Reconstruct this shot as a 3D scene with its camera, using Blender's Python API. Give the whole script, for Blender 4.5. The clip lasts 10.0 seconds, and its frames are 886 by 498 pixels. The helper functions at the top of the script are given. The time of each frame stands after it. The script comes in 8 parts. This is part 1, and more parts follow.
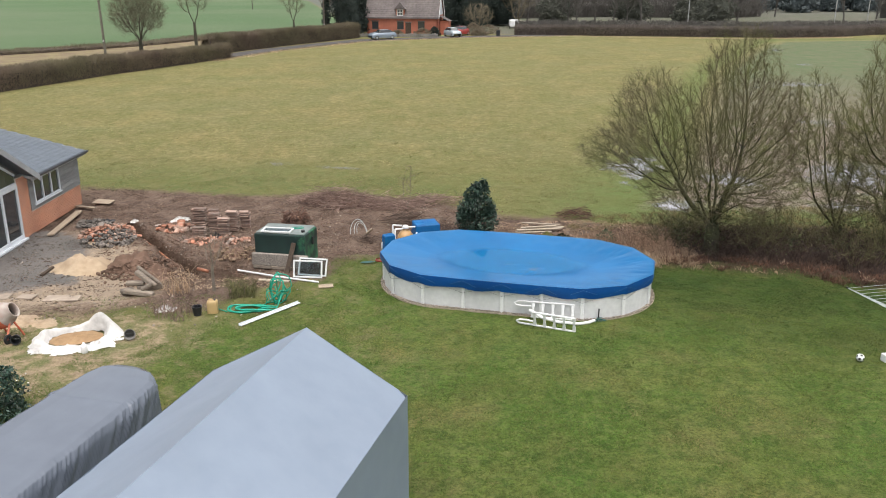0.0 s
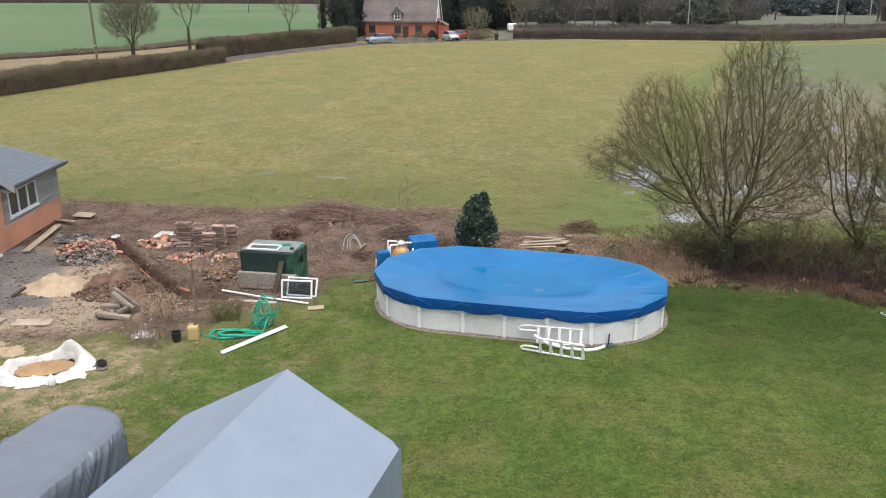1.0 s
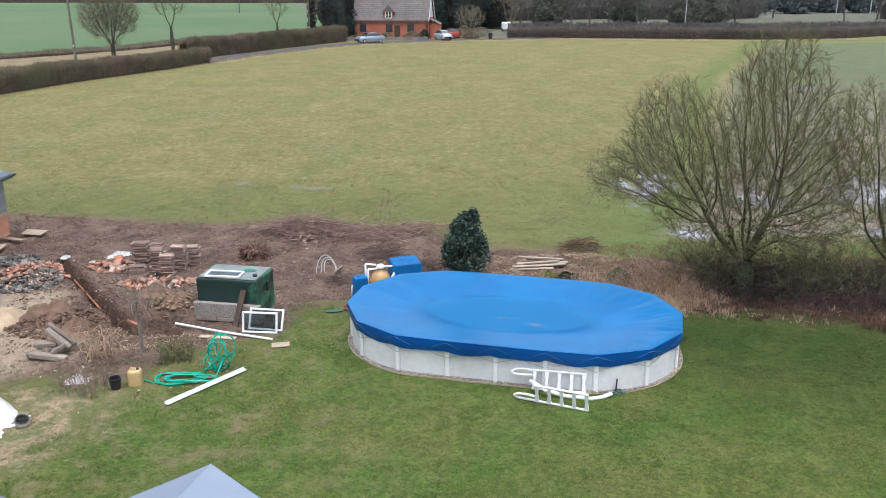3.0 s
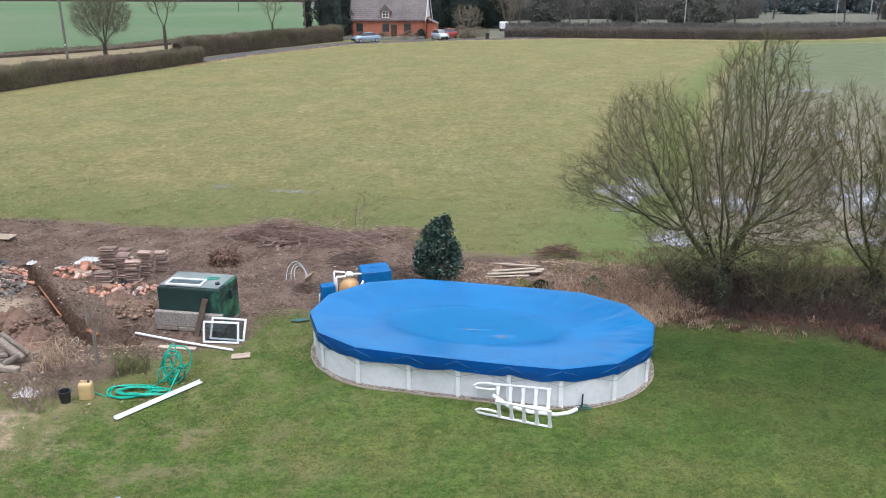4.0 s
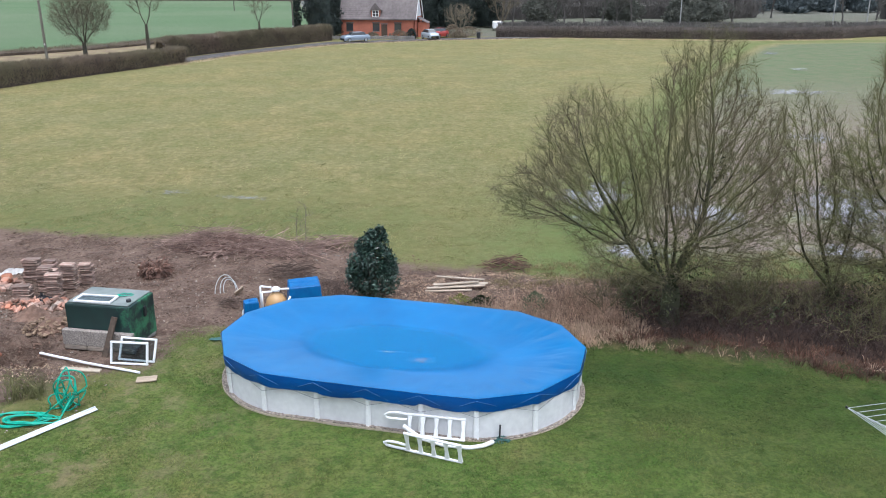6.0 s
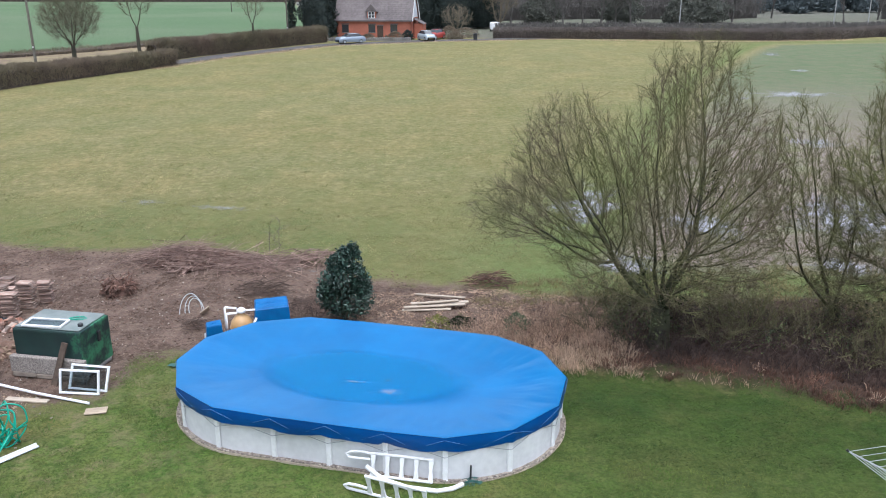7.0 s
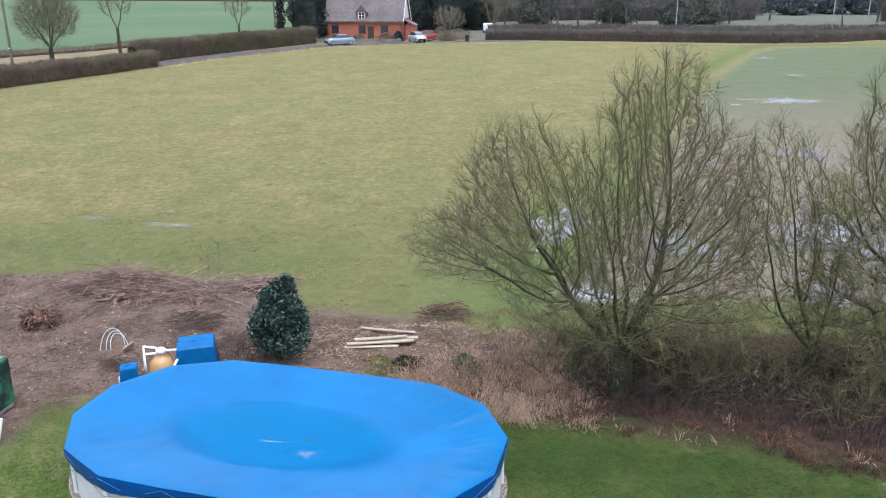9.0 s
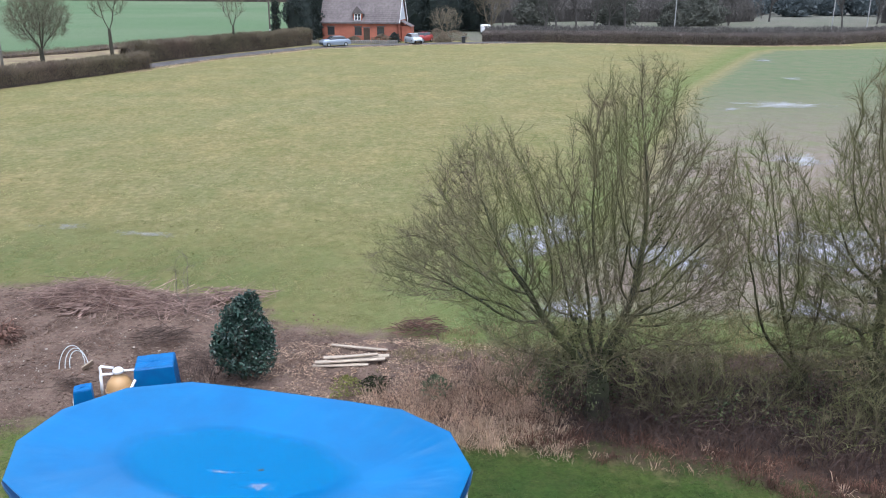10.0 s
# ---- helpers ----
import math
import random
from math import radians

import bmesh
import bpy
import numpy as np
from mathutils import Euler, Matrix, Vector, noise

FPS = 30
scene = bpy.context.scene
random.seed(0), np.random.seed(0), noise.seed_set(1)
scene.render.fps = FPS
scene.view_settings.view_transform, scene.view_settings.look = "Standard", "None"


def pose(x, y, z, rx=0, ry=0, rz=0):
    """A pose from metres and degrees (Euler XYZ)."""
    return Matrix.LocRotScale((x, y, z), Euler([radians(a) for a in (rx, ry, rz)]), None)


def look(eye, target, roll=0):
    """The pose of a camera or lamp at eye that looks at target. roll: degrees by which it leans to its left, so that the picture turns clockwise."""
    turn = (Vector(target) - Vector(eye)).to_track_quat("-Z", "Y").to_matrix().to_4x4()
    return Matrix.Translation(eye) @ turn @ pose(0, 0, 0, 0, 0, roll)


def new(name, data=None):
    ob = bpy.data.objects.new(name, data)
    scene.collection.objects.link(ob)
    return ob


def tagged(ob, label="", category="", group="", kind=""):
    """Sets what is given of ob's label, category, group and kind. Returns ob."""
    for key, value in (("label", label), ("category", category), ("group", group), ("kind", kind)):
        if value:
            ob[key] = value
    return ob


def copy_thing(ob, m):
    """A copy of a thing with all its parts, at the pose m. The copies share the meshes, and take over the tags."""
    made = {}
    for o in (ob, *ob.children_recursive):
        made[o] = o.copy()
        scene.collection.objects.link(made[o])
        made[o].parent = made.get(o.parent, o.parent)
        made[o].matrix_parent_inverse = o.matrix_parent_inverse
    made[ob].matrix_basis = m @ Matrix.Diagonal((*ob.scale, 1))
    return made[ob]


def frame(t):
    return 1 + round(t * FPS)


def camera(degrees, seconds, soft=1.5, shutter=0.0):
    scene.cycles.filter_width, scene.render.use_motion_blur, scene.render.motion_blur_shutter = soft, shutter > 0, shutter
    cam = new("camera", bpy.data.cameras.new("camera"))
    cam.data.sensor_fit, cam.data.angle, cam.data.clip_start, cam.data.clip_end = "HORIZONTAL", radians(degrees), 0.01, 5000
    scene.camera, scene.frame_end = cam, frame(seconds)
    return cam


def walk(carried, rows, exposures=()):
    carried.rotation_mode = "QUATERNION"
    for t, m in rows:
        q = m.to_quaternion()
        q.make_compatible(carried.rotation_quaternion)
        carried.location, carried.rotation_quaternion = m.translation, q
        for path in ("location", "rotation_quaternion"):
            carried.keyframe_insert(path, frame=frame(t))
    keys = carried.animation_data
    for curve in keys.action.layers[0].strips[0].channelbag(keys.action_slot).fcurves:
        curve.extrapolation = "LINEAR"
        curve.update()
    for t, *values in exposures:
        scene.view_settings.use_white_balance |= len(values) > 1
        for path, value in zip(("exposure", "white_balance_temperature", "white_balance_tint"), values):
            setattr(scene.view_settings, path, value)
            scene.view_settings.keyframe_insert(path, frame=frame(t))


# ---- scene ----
cam = camera(55.0, 10.0, soft=1.0)
PATH = [
    (0, (0.248, -1.111, 10.186), (0.235, 0.792, 9.571), -0.1),
    (0.5, (0.234, -0.272, 10.145), (0.223, 1.632, 9.536), -0.2),
    (1, (0.244, 0.828, 10.073), (0.235, 2.734, 9.466), -0.2),
    (1.5, (0.229, 1.932, 9.985), (0.233, 3.838, 9.377), -0.2),
    (2, (0.242, 2.911, 9.911), (0.247, 4.816, 9.302), -0.2),
    (2.5, (0.33, 3.686, 9.813), (0.334, 5.591, 9.205), -0.3),
    (4, (1.605, 5.037, 9.84), (1.601, 6.942, 9.23), -0.2),
    (4.5, (2.249, 5.281, 9.845), (2.242, 7.185, 9.234), -0.2),
    (5, (2.847, 5.587, 9.826), (2.838, 7.491, 9.214), -0.1),
    (5.5, (3.319, 5.984, 9.798), (3.309, 7.888, 9.186), -0.1),
    (7, (4.455, 8.181, 9.822), (4.44, 10.086, 9.211), -0.3),
    (7.5, (4.768, 8.923, 9.839), (4.754, 10.828, 9.229), -0.2),
    (8, (5.131, 9.595, 9.886), (5.116, 11.499, 9.274), -0.1),
    (8.5, (5.536, 10.127, 9.947), (5.521, 12.031, 9.334), -0.1),
    (9, (5.943, 10.614, 9.978), (5.928, 12.518, 9.366), -0.1),
    (9.5, (6.335, 11.098, 10.05), (6.319, 13.002, 9.436), -0.0),
    (10, (6.707, 11.589, 10.081), (6.69, 13.493, 9.47), 0.0),
]
EXPOSURES = [(0.0, 0.63, 6750, 10), (2.0, 0.67, 6250, 10.5), (4.0, 0.76, 5950, 11.5), (5.5, 0.76, 5850, 11.5), (7.0, 0.77, 5800, 12), (8.5, 0.87, 5750, 12.5), (10.0, 0.88, 5650, 13.5)]
walk(cam, [(t, look(eye, target, roll)) for t, eye, target, roll in PATH], EXPOSURES)

# ---- world, sun, exposure ----
world = bpy.data.worlds.new("overcast_sky")
scene.world = world
world.use_nodes = True
wn, wl = world.node_tree.nodes, world.node_tree.links
sky = wn.new("ShaderNodeTexSky")
sky.sky_type = "NISHITA"
sky.sun_disc = False
sky.sun_elevation, sky.sun_rotation = radians(76), radians(164)
sky.air_density, sky.dust_density, sky.ozone_density = 1.0, 4.0, 1.0
grey = wn.new("ShaderNodeHueSaturation")
grey.inputs["Saturation"].default_value = 0.35
wl.new(sky.outputs[0], grey.inputs["Color"])
wl.new(grey.outputs[0], wn["Background"].inputs["Color"])
wn["Background"].inputs["Strength"].default_value = 0.15
sun_data = bpy.data.lights.new("sun", "SUN")
sun_data.energy, sun_data.angle, sun_data.color = 1.25, radians(60), (1.0, 0.97, 0.93)
sun = new("sun", sun_data)
sun.matrix_world = look((4, -14, 60), (0, 0, 0))


# ---- building helpers ----
class Geo:
    """Collects vertices and faces of one mesh."""

    def __init__(self):
        self.v, self.f = [], []

    def add(self, verts, faces):
        o = len(self.v)
        self.v.extend([tuple(p) for p in verts])
        self.f.extend([tuple(i + o for i in face) for face in faces])
        return self

    def box(self, c, s, m=None, b=0.0):
        """A box with centre c and size s; b chamfers its edges."""
        hx, hy, hz = s[0] / 2, s[1] / 2, s[2] / 2
        if b <= 0:
            vs = [Vector((x, y, z)) for x in (-hx, hx) for y in (-hy, hy) for z in (-hz, hz)]
            fs = [(0, 1, 3, 2), (4, 6, 7, 5), (0, 4, 5, 1), (2, 3, 7, 6), (0, 2, 6, 4), (1, 5, 7, 3)]
        else:
            b = min(b, hx * 0.9, hy * 0.9, hz * 0.9)
            vs, idx = [], {}
            for sx in (-1, 1):
                for sy in (-1, 1):
                    for sz in (-1, 1):
                        for k in range(3):
                            p = [sx * hx, sy * hy, sz * hz]
                            for j in range(3):
                                if j != k:
                                    p[j] -= b * (sx, sy, sz)[j]
                            idx[sx, sy, sz, k] = len(vs)
                            vs.append(Vector(p))
            fs = []
            for k in range(3):
                o = [j for j in range(3) if j != k]
                for s1 in (-1, 1):
                    ring = []
                    for a, c2 in ((-1, -1), (1, -1), (1, 1), (-1, 1)):
                        q = [0, 0, 0]
                        q[k], q[o[0]], q[o[1]] = s1, a, c2
                        ring.append(idx[q[0], q[1], q[2], k])
                    if (s1 > 0) == (k == 1):
                        ring.reverse()
                    fs.append(tuple(ring))
            for k in range(3):
                o = [j for j in range(3) if j != k]
                for a in (-1, 1):
                    for c2 in (-1, 1):
                        q1, q2 = [0, 0, 0], [0, 0, 0]
                        q1[k], q1[o[0]], q1[o[1]] = -1, a, c2
                        q2[k], q2[o[0]], q2[o[1]] = 1, a, c2
                        fs.append((idx[(*q1, o[0])], idx[(*q2, o[0])], idx[(*q2, o[1])], idx[(*q1, o[1])]))
            for sx in (-1, 1):
                for sy in (-1, 1):
                    for sz in (-1, 1):
                        fs.append(tuple(idx[sx, sy, sz, k] for k in range(3)))
        t = Matrix.Translation(c) @ (m.to_4x4() if m is not None else Matrix())
        return self.add([t @ p for p in vs], fs)

    def tube(self, pts, r, n=6, caps=True):
        """A tube along pts with radius r (a number, or one a point)."""
        pts = [Vector(p) for p in pts]
        rs = r if hasattr(r, "__len__") else [r] * len(pts)
        vs, up = [], None
        for i, p in enumerate(pts):
            d = (pts[min(i + 1, len(pts) - 1)] - pts[max(i - 1, 0)])
            d = d.normalized() if d.length > 1e-9 else Vector((0, 0, 1))
            if up is None:
                up = d.orthogonal().normalized()
            else:
                up = up - d * up.dot(d)
                up = up.normalized() if up.length > 1e-6 else d.orthogonal().normalized()
            w = d.cross(up)
            for k in range(n):
                a = 2 * math.pi * k / n
                vs.append(p + (up * math.cos(a) + w * math.sin(a)) * rs[i])
        fs = [(i * n + k, i * n + (k + 1) % n, (i + 1) * n + (k + 1) % n, (i + 1) * n + k) for i in range(len(pts) - 1) for k in range(n)]
        if caps:
            fs += [tuple(reversed(range(n))), tuple((len(pts) - 1) * n + k for k in range(n))]
        return self.add(vs, fs)

    def lathe(self, profile, n=20, m=None):
        """Turns (radius, height) pairs round z."""
        m = m or Matrix()
        vs = [m @ Vector((r * math.cos(2 * math.pi * k / n), r * math.sin(2 * math.pi * k / n), z)) for r, z in profile for k in range(n)]
        fs = [(i * n + k, i * n + (k + 1) % n, (i + 1) * n + (k + 1) % n, (i + 1) * n + k) for i in range(len(profile) - 1) for k in range(n)]
        return self.add(vs, fs)

    def grid(self, nu, nv, fn, close_u=False):
        """A sheet of nu x nv points fn(i, j)."""
        vs = [fn(i, j) for j in range(nv) for i in range(nu)]
        fs = [(j * nu + i, j * nu + (i + 1) % nu, (j + 1) * nu + (i + 1) % nu, (j + 1) * nu + i) for j in range(nv - 1) for i in range(nu if close_u else nu - 1)]
        return self.add(vs, fs)

    def mesh(self, name, smooth=False):
        me = bpy.data.meshes.new(name)
        me.from_pydata(self.v, [], self.f)
        me.validate()
        if smooth:
            me.polygons.foreach_set("use_smooth", [True] * len(me.polygons))
        me.update()
        return me


def thing(name, label, category, x=0, y=0, z=0, rz=0, group="", kind=""):
    """An empty at a thing's base, which parents its parts."""
    ob = new(name)
    ob.empty_display_size = 0.2
    ob.matrix_basis = pose(x, y, z, 0, 0, rz)
    return tagged(ob, label, category, group, kind)


def part(name, geo, material, parent=None, label="", smooth=False, at=None, kind=""):
    """Links a Geo (or a mesh) as one mesh object under a thing or a part."""
    me = geo if isinstance(geo, bpy.types.Mesh) else geo.mesh(name, smooth)
    if not me.materials:
        me.materials.append(material)
    ob = new(name, me)
    if parent is not None:
        ob.parent = parent
    if at is not None:
        ob.matrix_basis = at
    return tagged(ob, label, "", "", kind)


def solo(name, geo, material, label, category, x=0, y=0, z=0, rz=0, group="", kind="", smooth=False):
    """A thing that is one mesh."""
    ob = part(name, geo, material, None, "", smooth)
    ob.matrix_basis = pose(x, y, z, 0, 0, rz)
    return tagged(ob, label, category, group, kind)


def nz(x, y, z=0.0, s=1.0):
    return noise.noise(Vector((x * s, y * s, z)))


# ---- materials ----
def mat(name, c1, c2, scale=8.0, rough=0.7, metal=0.0, bump=0.2, fine=60.0, big=0.6, dirt=0.25, island=0.0, spread=0.0, spec=0.5, stretch=(1, 1, 1), leaf=0.0):
    """Two tones mixed by noise, a larger stain, fine bump; island and spread vary brightness by loose piece and by object; leaf lets light through thin blades."""
    m = bpy.data.materials.new(name)
    m.use_nodes = True
    n, l = m.node_tree.nodes, m.node_tree.links
    b = n["Principled BSDF"]
    tc = n.new("ShaderNodeTexCoord")
    mp = n.new("ShaderNodeMapping")
    mp.inputs["Scale"].default_value = stretch
    l.new(tc.outputs["Object"], mp.inputs["Vector"])
    n1 = n.new("ShaderNodeTexNoise")
    n1.inputs["Scale"].default_value, n1.inputs["Detail"].default_value = scale, 5
    n2 = n.new("ShaderNodeTexNoise")
    n2.inputs["Scale"].default_value, n2.inputs["Detail"].default_value = big, 4
    for q in (n1, n2):
        l.new(mp.outputs[0], q.inputs["Vector"])
    r1 = n.new("ShaderNodeMapRange")
    r1.inputs["From Min"].default_value, r1.inputs["From Max"].default_value = 0.32, 0.68
    l.new(n1.outputs["Fac"], r1.inputs["Value"])
    mix = n.new("ShaderNodeMix")
    mix.data_type = "RGBA"
    mix.inputs["A"].default_value, mix.inputs["B"].default_value = (*c1, 1), (*c2, 1)
    l.new(r1.outputs[0], mix.inputs["Factor"])
    r2 = n.new("ShaderNodeMapRange")
    r2.inputs["From Min"].default_value, r2.inputs["From Max"].default_value = 0.3, 0.7
    r2.inputs["To Min"].default_value, r2.inputs["To Max"].default_value = 1 - dirt, 1 + dirt * 0.5
    l.new(n2.outputs["Fac"], r2.inputs["Value"])
    val = r2.outputs[0]
    for amount, node, out in ((island, "ShaderNodeNewGeometry", "Random Per Island"), (spread, "ShaderNodeObjectInfo", "Random")):
        if amount:
            src = n.new(node)
            rr = n.new("ShaderNodeMapRange")
            rr.inputs["To Min"].default_value, rr.inputs["To Max"].default_value = 1 - amount, 1 + amount
            l.new(src.outputs[out], rr.inputs["Value"])
            mu = n.new("ShaderNodeMath")
            mu.operation = "MULTIPLY"
            l.new(val, mu.inputs[0])
            l.new(rr.outputs[0], mu.inputs[1])
            val = mu.outputs[0]
    hs = n.new("ShaderNodeHueSaturation")
    l.new(mix.outputs["Result"], hs.inputs["Color"])
    l.new(val, hs.inputs["Value"])
    l.new(hs.outputs[0], b.inputs["Base Color"])
    b.inputs["Roughness"].default_value, b.inputs["Metallic"].default_value = rough, metal
    b.inputs["Specular IOR Level"].default_value = spec
    if bump:
        n3 = n.new("ShaderNodeTexNoise")
        n3.inputs["Scale"].default_value, n3.inputs["Detail"].default_value = fine, 4
        l.new(mp.outputs[0], n3.inputs["Vector"])
        bp = n.new("ShaderNodeBump")
        bp.inputs["Strength"].default_value, bp.inputs["Distance"].default_value = bump, 0.02
        l.new(n3.outputs["Fac"], bp.inputs["Height"])
        l.new(bp.outputs[0], b.inputs["Normal"])
    if leaf:
        tl, mx = n.new("ShaderNodeBsdfTranslucent"), n.new("ShaderNodeMixShader")
        mx.inputs[0].default_value = leaf
        l.new(hs.outputs[0], tl.inputs["Color"])
        l.new(b.outputs[0], mx.inputs[1])
        l.new(tl.outputs[0], mx.inputs[2])
        l.new(mx.outputs[0], n["Material Output"].inputs["Surface"])
    return m


def glass(name, tint=(0.045, 0.05, 0.055), rough=0.03):
    m = bpy.data.materials.new(name)
    m.use_nodes = True
    b = m.node_tree.nodes["Principled BSDF"]
    b.inputs["Base Color"].default_value = (*tint, 1)
    b.inputs["Roughness"].default_value = rough
    b.inputs["Specular IOR Level"].default_value = 0.8
    return m


def clear(name, tint, gloss=0.04):
    """Thin clear sheet: tinted see-through with a glossy skin."""
    m = bpy.data.materials.new(name)
    m.use_nodes = True
    n, l = m.node_tree.nodes, m.node_tree.links
    n.remove(n["Principled BSDF"])
    tr, gl, lw, pw, ma, mx = (n.new("ShaderNode" + k) for k in ("BsdfTransparent", "BsdfGlossy", "LayerWeight", "Math", "Math", "MixShader"))
    tr.inputs["Color"].default_value = (*tint, 1)
    gl.inputs["Roughness"].default_value = gloss
    lw.inputs["Blend"].default_value = 0.5
    pw.operation, ma.operation = "POWER", "MULTIPLY_ADD"
    pw.inputs[1].default_value = 4.0
    ma.inputs[1].default_value, ma.inputs[2].default_value = 0.55, 0.02
    l.new(lw.outputs["Facing"], pw.inputs[0])
    l.new(pw.outputs[0], ma.inputs[0])
    l.new(ma.outputs[0], mx.inputs[0])
    l.new(tr.outputs[0], mx.inputs[1])
    l.new(gl.outputs[0], mx.inputs[2])
    l.new(mx.outputs[0], n["Material Output"].inputs["Surface"])
    return m


M_WHITE = mat("white_plastic", (0.88, 0.89, 0.9), (0.8, 0.81, 0.81), 12, 0.4, bump=0.03, dirt=0.15)
M_PANEL = mat("pool_wall_steel", (0.76, 0.77, 0.78), (0.68, 0.69, 0.7), 7, 0.45, bump=0.08, fine=30, dirt=0.12)
M_BLUE = mat("blue_cover_sheet", (0.0, 0.122, 0.33), (0.0, 0.142, 0.365), 1.6, 0.34, bump=0.12, fine=9, dirt=0.14, spec=0.6)
# the cover's blue again, darkened for the shade on its hanging side
M_BLUE_SHADED = mat("blue_cover_shaded", (0.0, 0.058, 0.25), (0.0, 0.078, 0.3), 2.2, 0.36, bump=0.25, fine=7, dirt=0.2, spec=0.4)
M_TARP = mat("grey_tarpaulin", (0.222, 0.274, 0.352), (0.236, 0.288, 0.366), 2.5, 0.42, bump=0.1, fine=6, dirt=0.08)
M_TARP2 = mat("dark_grey_tarpaulin", (0.14, 0.162, 0.2), (0.15, 0.172, 0.212), 2.5, 0.24, bump=0.08, fine=9, dirt=0.06)
M_TANK = mat("dark_green_tank", (0.012, 0.03, 0.031), (0.014, 0.042, 0.037), 2.2, 0.45, bump=0.06, dirt=0.3)


def algae_stain(m):
    """A cloudy bright green stain at one end of the tank and a thin one elsewhere."""
    n, l = m.node_tree.nodes, m.node_tree.links
    b = n["Principled BSDF"]
    base = b.inputs["Base Color"].links[0].from_socket
    tc, sp, no, ad, mr, mx = (n.new("ShaderNode" + k) for k in ("TexCoord", "SeparateXYZ", "TexNoise", "Math", "MapRange", "Mix"))
    l.new(tc.outputs["Object"], sp.inputs[0])
    l.new(tc.outputs["Object"], no.inputs["Vector"])
    no.inputs["Scale"].default_value, no.inputs["Detail"].default_value, no.inputs["Roughness"].default_value = 2.4, 6, 0.7
    ad.operation = "MULTIPLY_ADD"
    ad.inputs[1].default_value = 0.45
    l.new(sp.outputs["X"], ad.inputs[0])
    l.new(no.outputs["Fac"], ad.inputs[2])
    mr.inputs["From Min"].default_value, mr.inputs["From Max"].default_value, mr.inputs["To Max"].default_value = 0.86, 1.02, 0.9
    l.new(ad.outputs[0], mr.inputs["Value"])
    mx.data_type = "RGBA"
    mx.inputs["B"].default_value = (0.045, 0.2, 0.1, 1)
    l.new(mr.outputs[0], mx.inputs["Factor"])
    l.new(base, mx.inputs["A"])
    l.new(mx.outputs["Result"], b.inputs["Base Color"])


algae_stain(M_TANK)
M_PEBBLE = mat("pebble_dash", (0.38, 0.34, 0.3), (0.15, 0.13, 0.115), 28, 0.9, bump=0.6, fine=40, dirt=0.2)
M_CONC = mat("concrete", (0.3, 0.29, 0.27), (0.2, 0.19, 0.18), 9, 0.9, bump=0.4, fine=50, dirt=0.35)
M_WOOD = mat("weathered_timber", (0.42, 0.34, 0.25), (0.3, 0.24, 0.18), 6, 0.8, bump=0.3, stretch=(1, 6, 6), spread=0.15)
M_PALE = mat("pale_new_timber", (0.52, 0.44, 0.35), (0.42, 0.35, 0.27), 6, 0.75, bump=0.2, stretch=(1, 6, 6), spread=0.12)
M_GREYWOOD = mat("grey_boards", (0.3, 0.31, 0.31), (0.22, 0.225, 0.225), 5, 0.8, bump=0.3, stretch=(1, 1, 8), spread=0.15)
M_DARKWOOD = mat("dark_wet_wood", (0.1, 0.07, 0.05), (0.05, 0.035, 0.025), 9, 0.85, bump=0.4)
M_BARK = mat("mossy_bark", (0.05, 0.047, 0.036), (0.085, 0.095, 0.038), 2.2, 0.95, bump=0.5, fine=40, dirt=0.35, island=0.2)
M_TWIG = mat("brown_twig", (0.12, 0.085, 0.065), (0.075, 0.05, 0.04), 3, 0.95, bump=0, dirt=0.3, island=0.35)
M_STICK = mat("cut_brushwood", (0.38, 0.27, 0.22), (0.17, 0.11, 0.092), 3, 0.95, bump=0, dirt=0.3, island=0.4)
M_BRAMBLE = mat("bramble_stem", (0.085, 0.055, 0.045), (0.045, 0.031, 0.026), 2, 0.95, bump=0, dirt=0.3, island=0.4)
M_OLDWOOD = mat("rotting_grey_timber", (0.33, 0.28, 0.225), (0.2, 0.165, 0.135), 5, 0.9, bump=0.4, stretch=(1, 5, 5), spread=0.25)
M_STRAW = mat("dead_grass", (0.72, 0.57, 0.41), (0.5, 0.37, 0.26), 1.5, 0.95, bump=0, dirt=0.3, island=0.35, leaf=0.5)
M_TAN = mat("tan_dead_grass", (0.72, 0.55, 0.41), (0.48, 0.34, 0.24), 1.2, 0.95, bump=0, dirt=0.3, island=0.4, leaf=0.5)
M_OLIVEGRASS = mat("olive_rough_grass", (0.2, 0.185, 0.08), (0.37, 0.3, 0.17), 0.9, 0.95, bump=0, dirt=0.3, island=0.35, leaf=0.5)
M_RUST = mat("fallen_leaves", (0.27, 0.155, 0.11), (0.09, 0.055, 0.042), 2, 0.95, bump=0, dirt=0.3, island=0.4, leaf=0.5)
M_HOLLY = mat("holly_leaf", (0.022, 0.052, 0.038), (0.045, 0.085, 0.058), 3, 0.3, bump=0, island=0.5)
M_EVERG = mat("dark_evergreen", (0.03, 0.045, 0.042), (0.045, 0.06, 0.05), 2, 0.8, bump=0, island=0.2, leaf=0.4)
M_IVY = mat("olive_leaf", (0.09, 0.1, 0.035), (0.05, 0.065, 0.03), 3, 0.8, bump=0, island=0.4)
M_HEDGE = mat("winter_hedge_twig", (0.245, 0.19, 0.15), (0.215, 0.195, 0.125), 0.15, 0.95, bump=0, dirt=0.3, island=0.1, leaf=0.5)
# distance haze is mixed into these two paler twig colours
M_FARTWIG = mat("haze_paled_twig", (0.185, 0.172, 0.158), (0.15, 0.142, 0.13), 0.12, 0.95, bump=0, dirt=0.25, island=0.1, leaf=0.5)
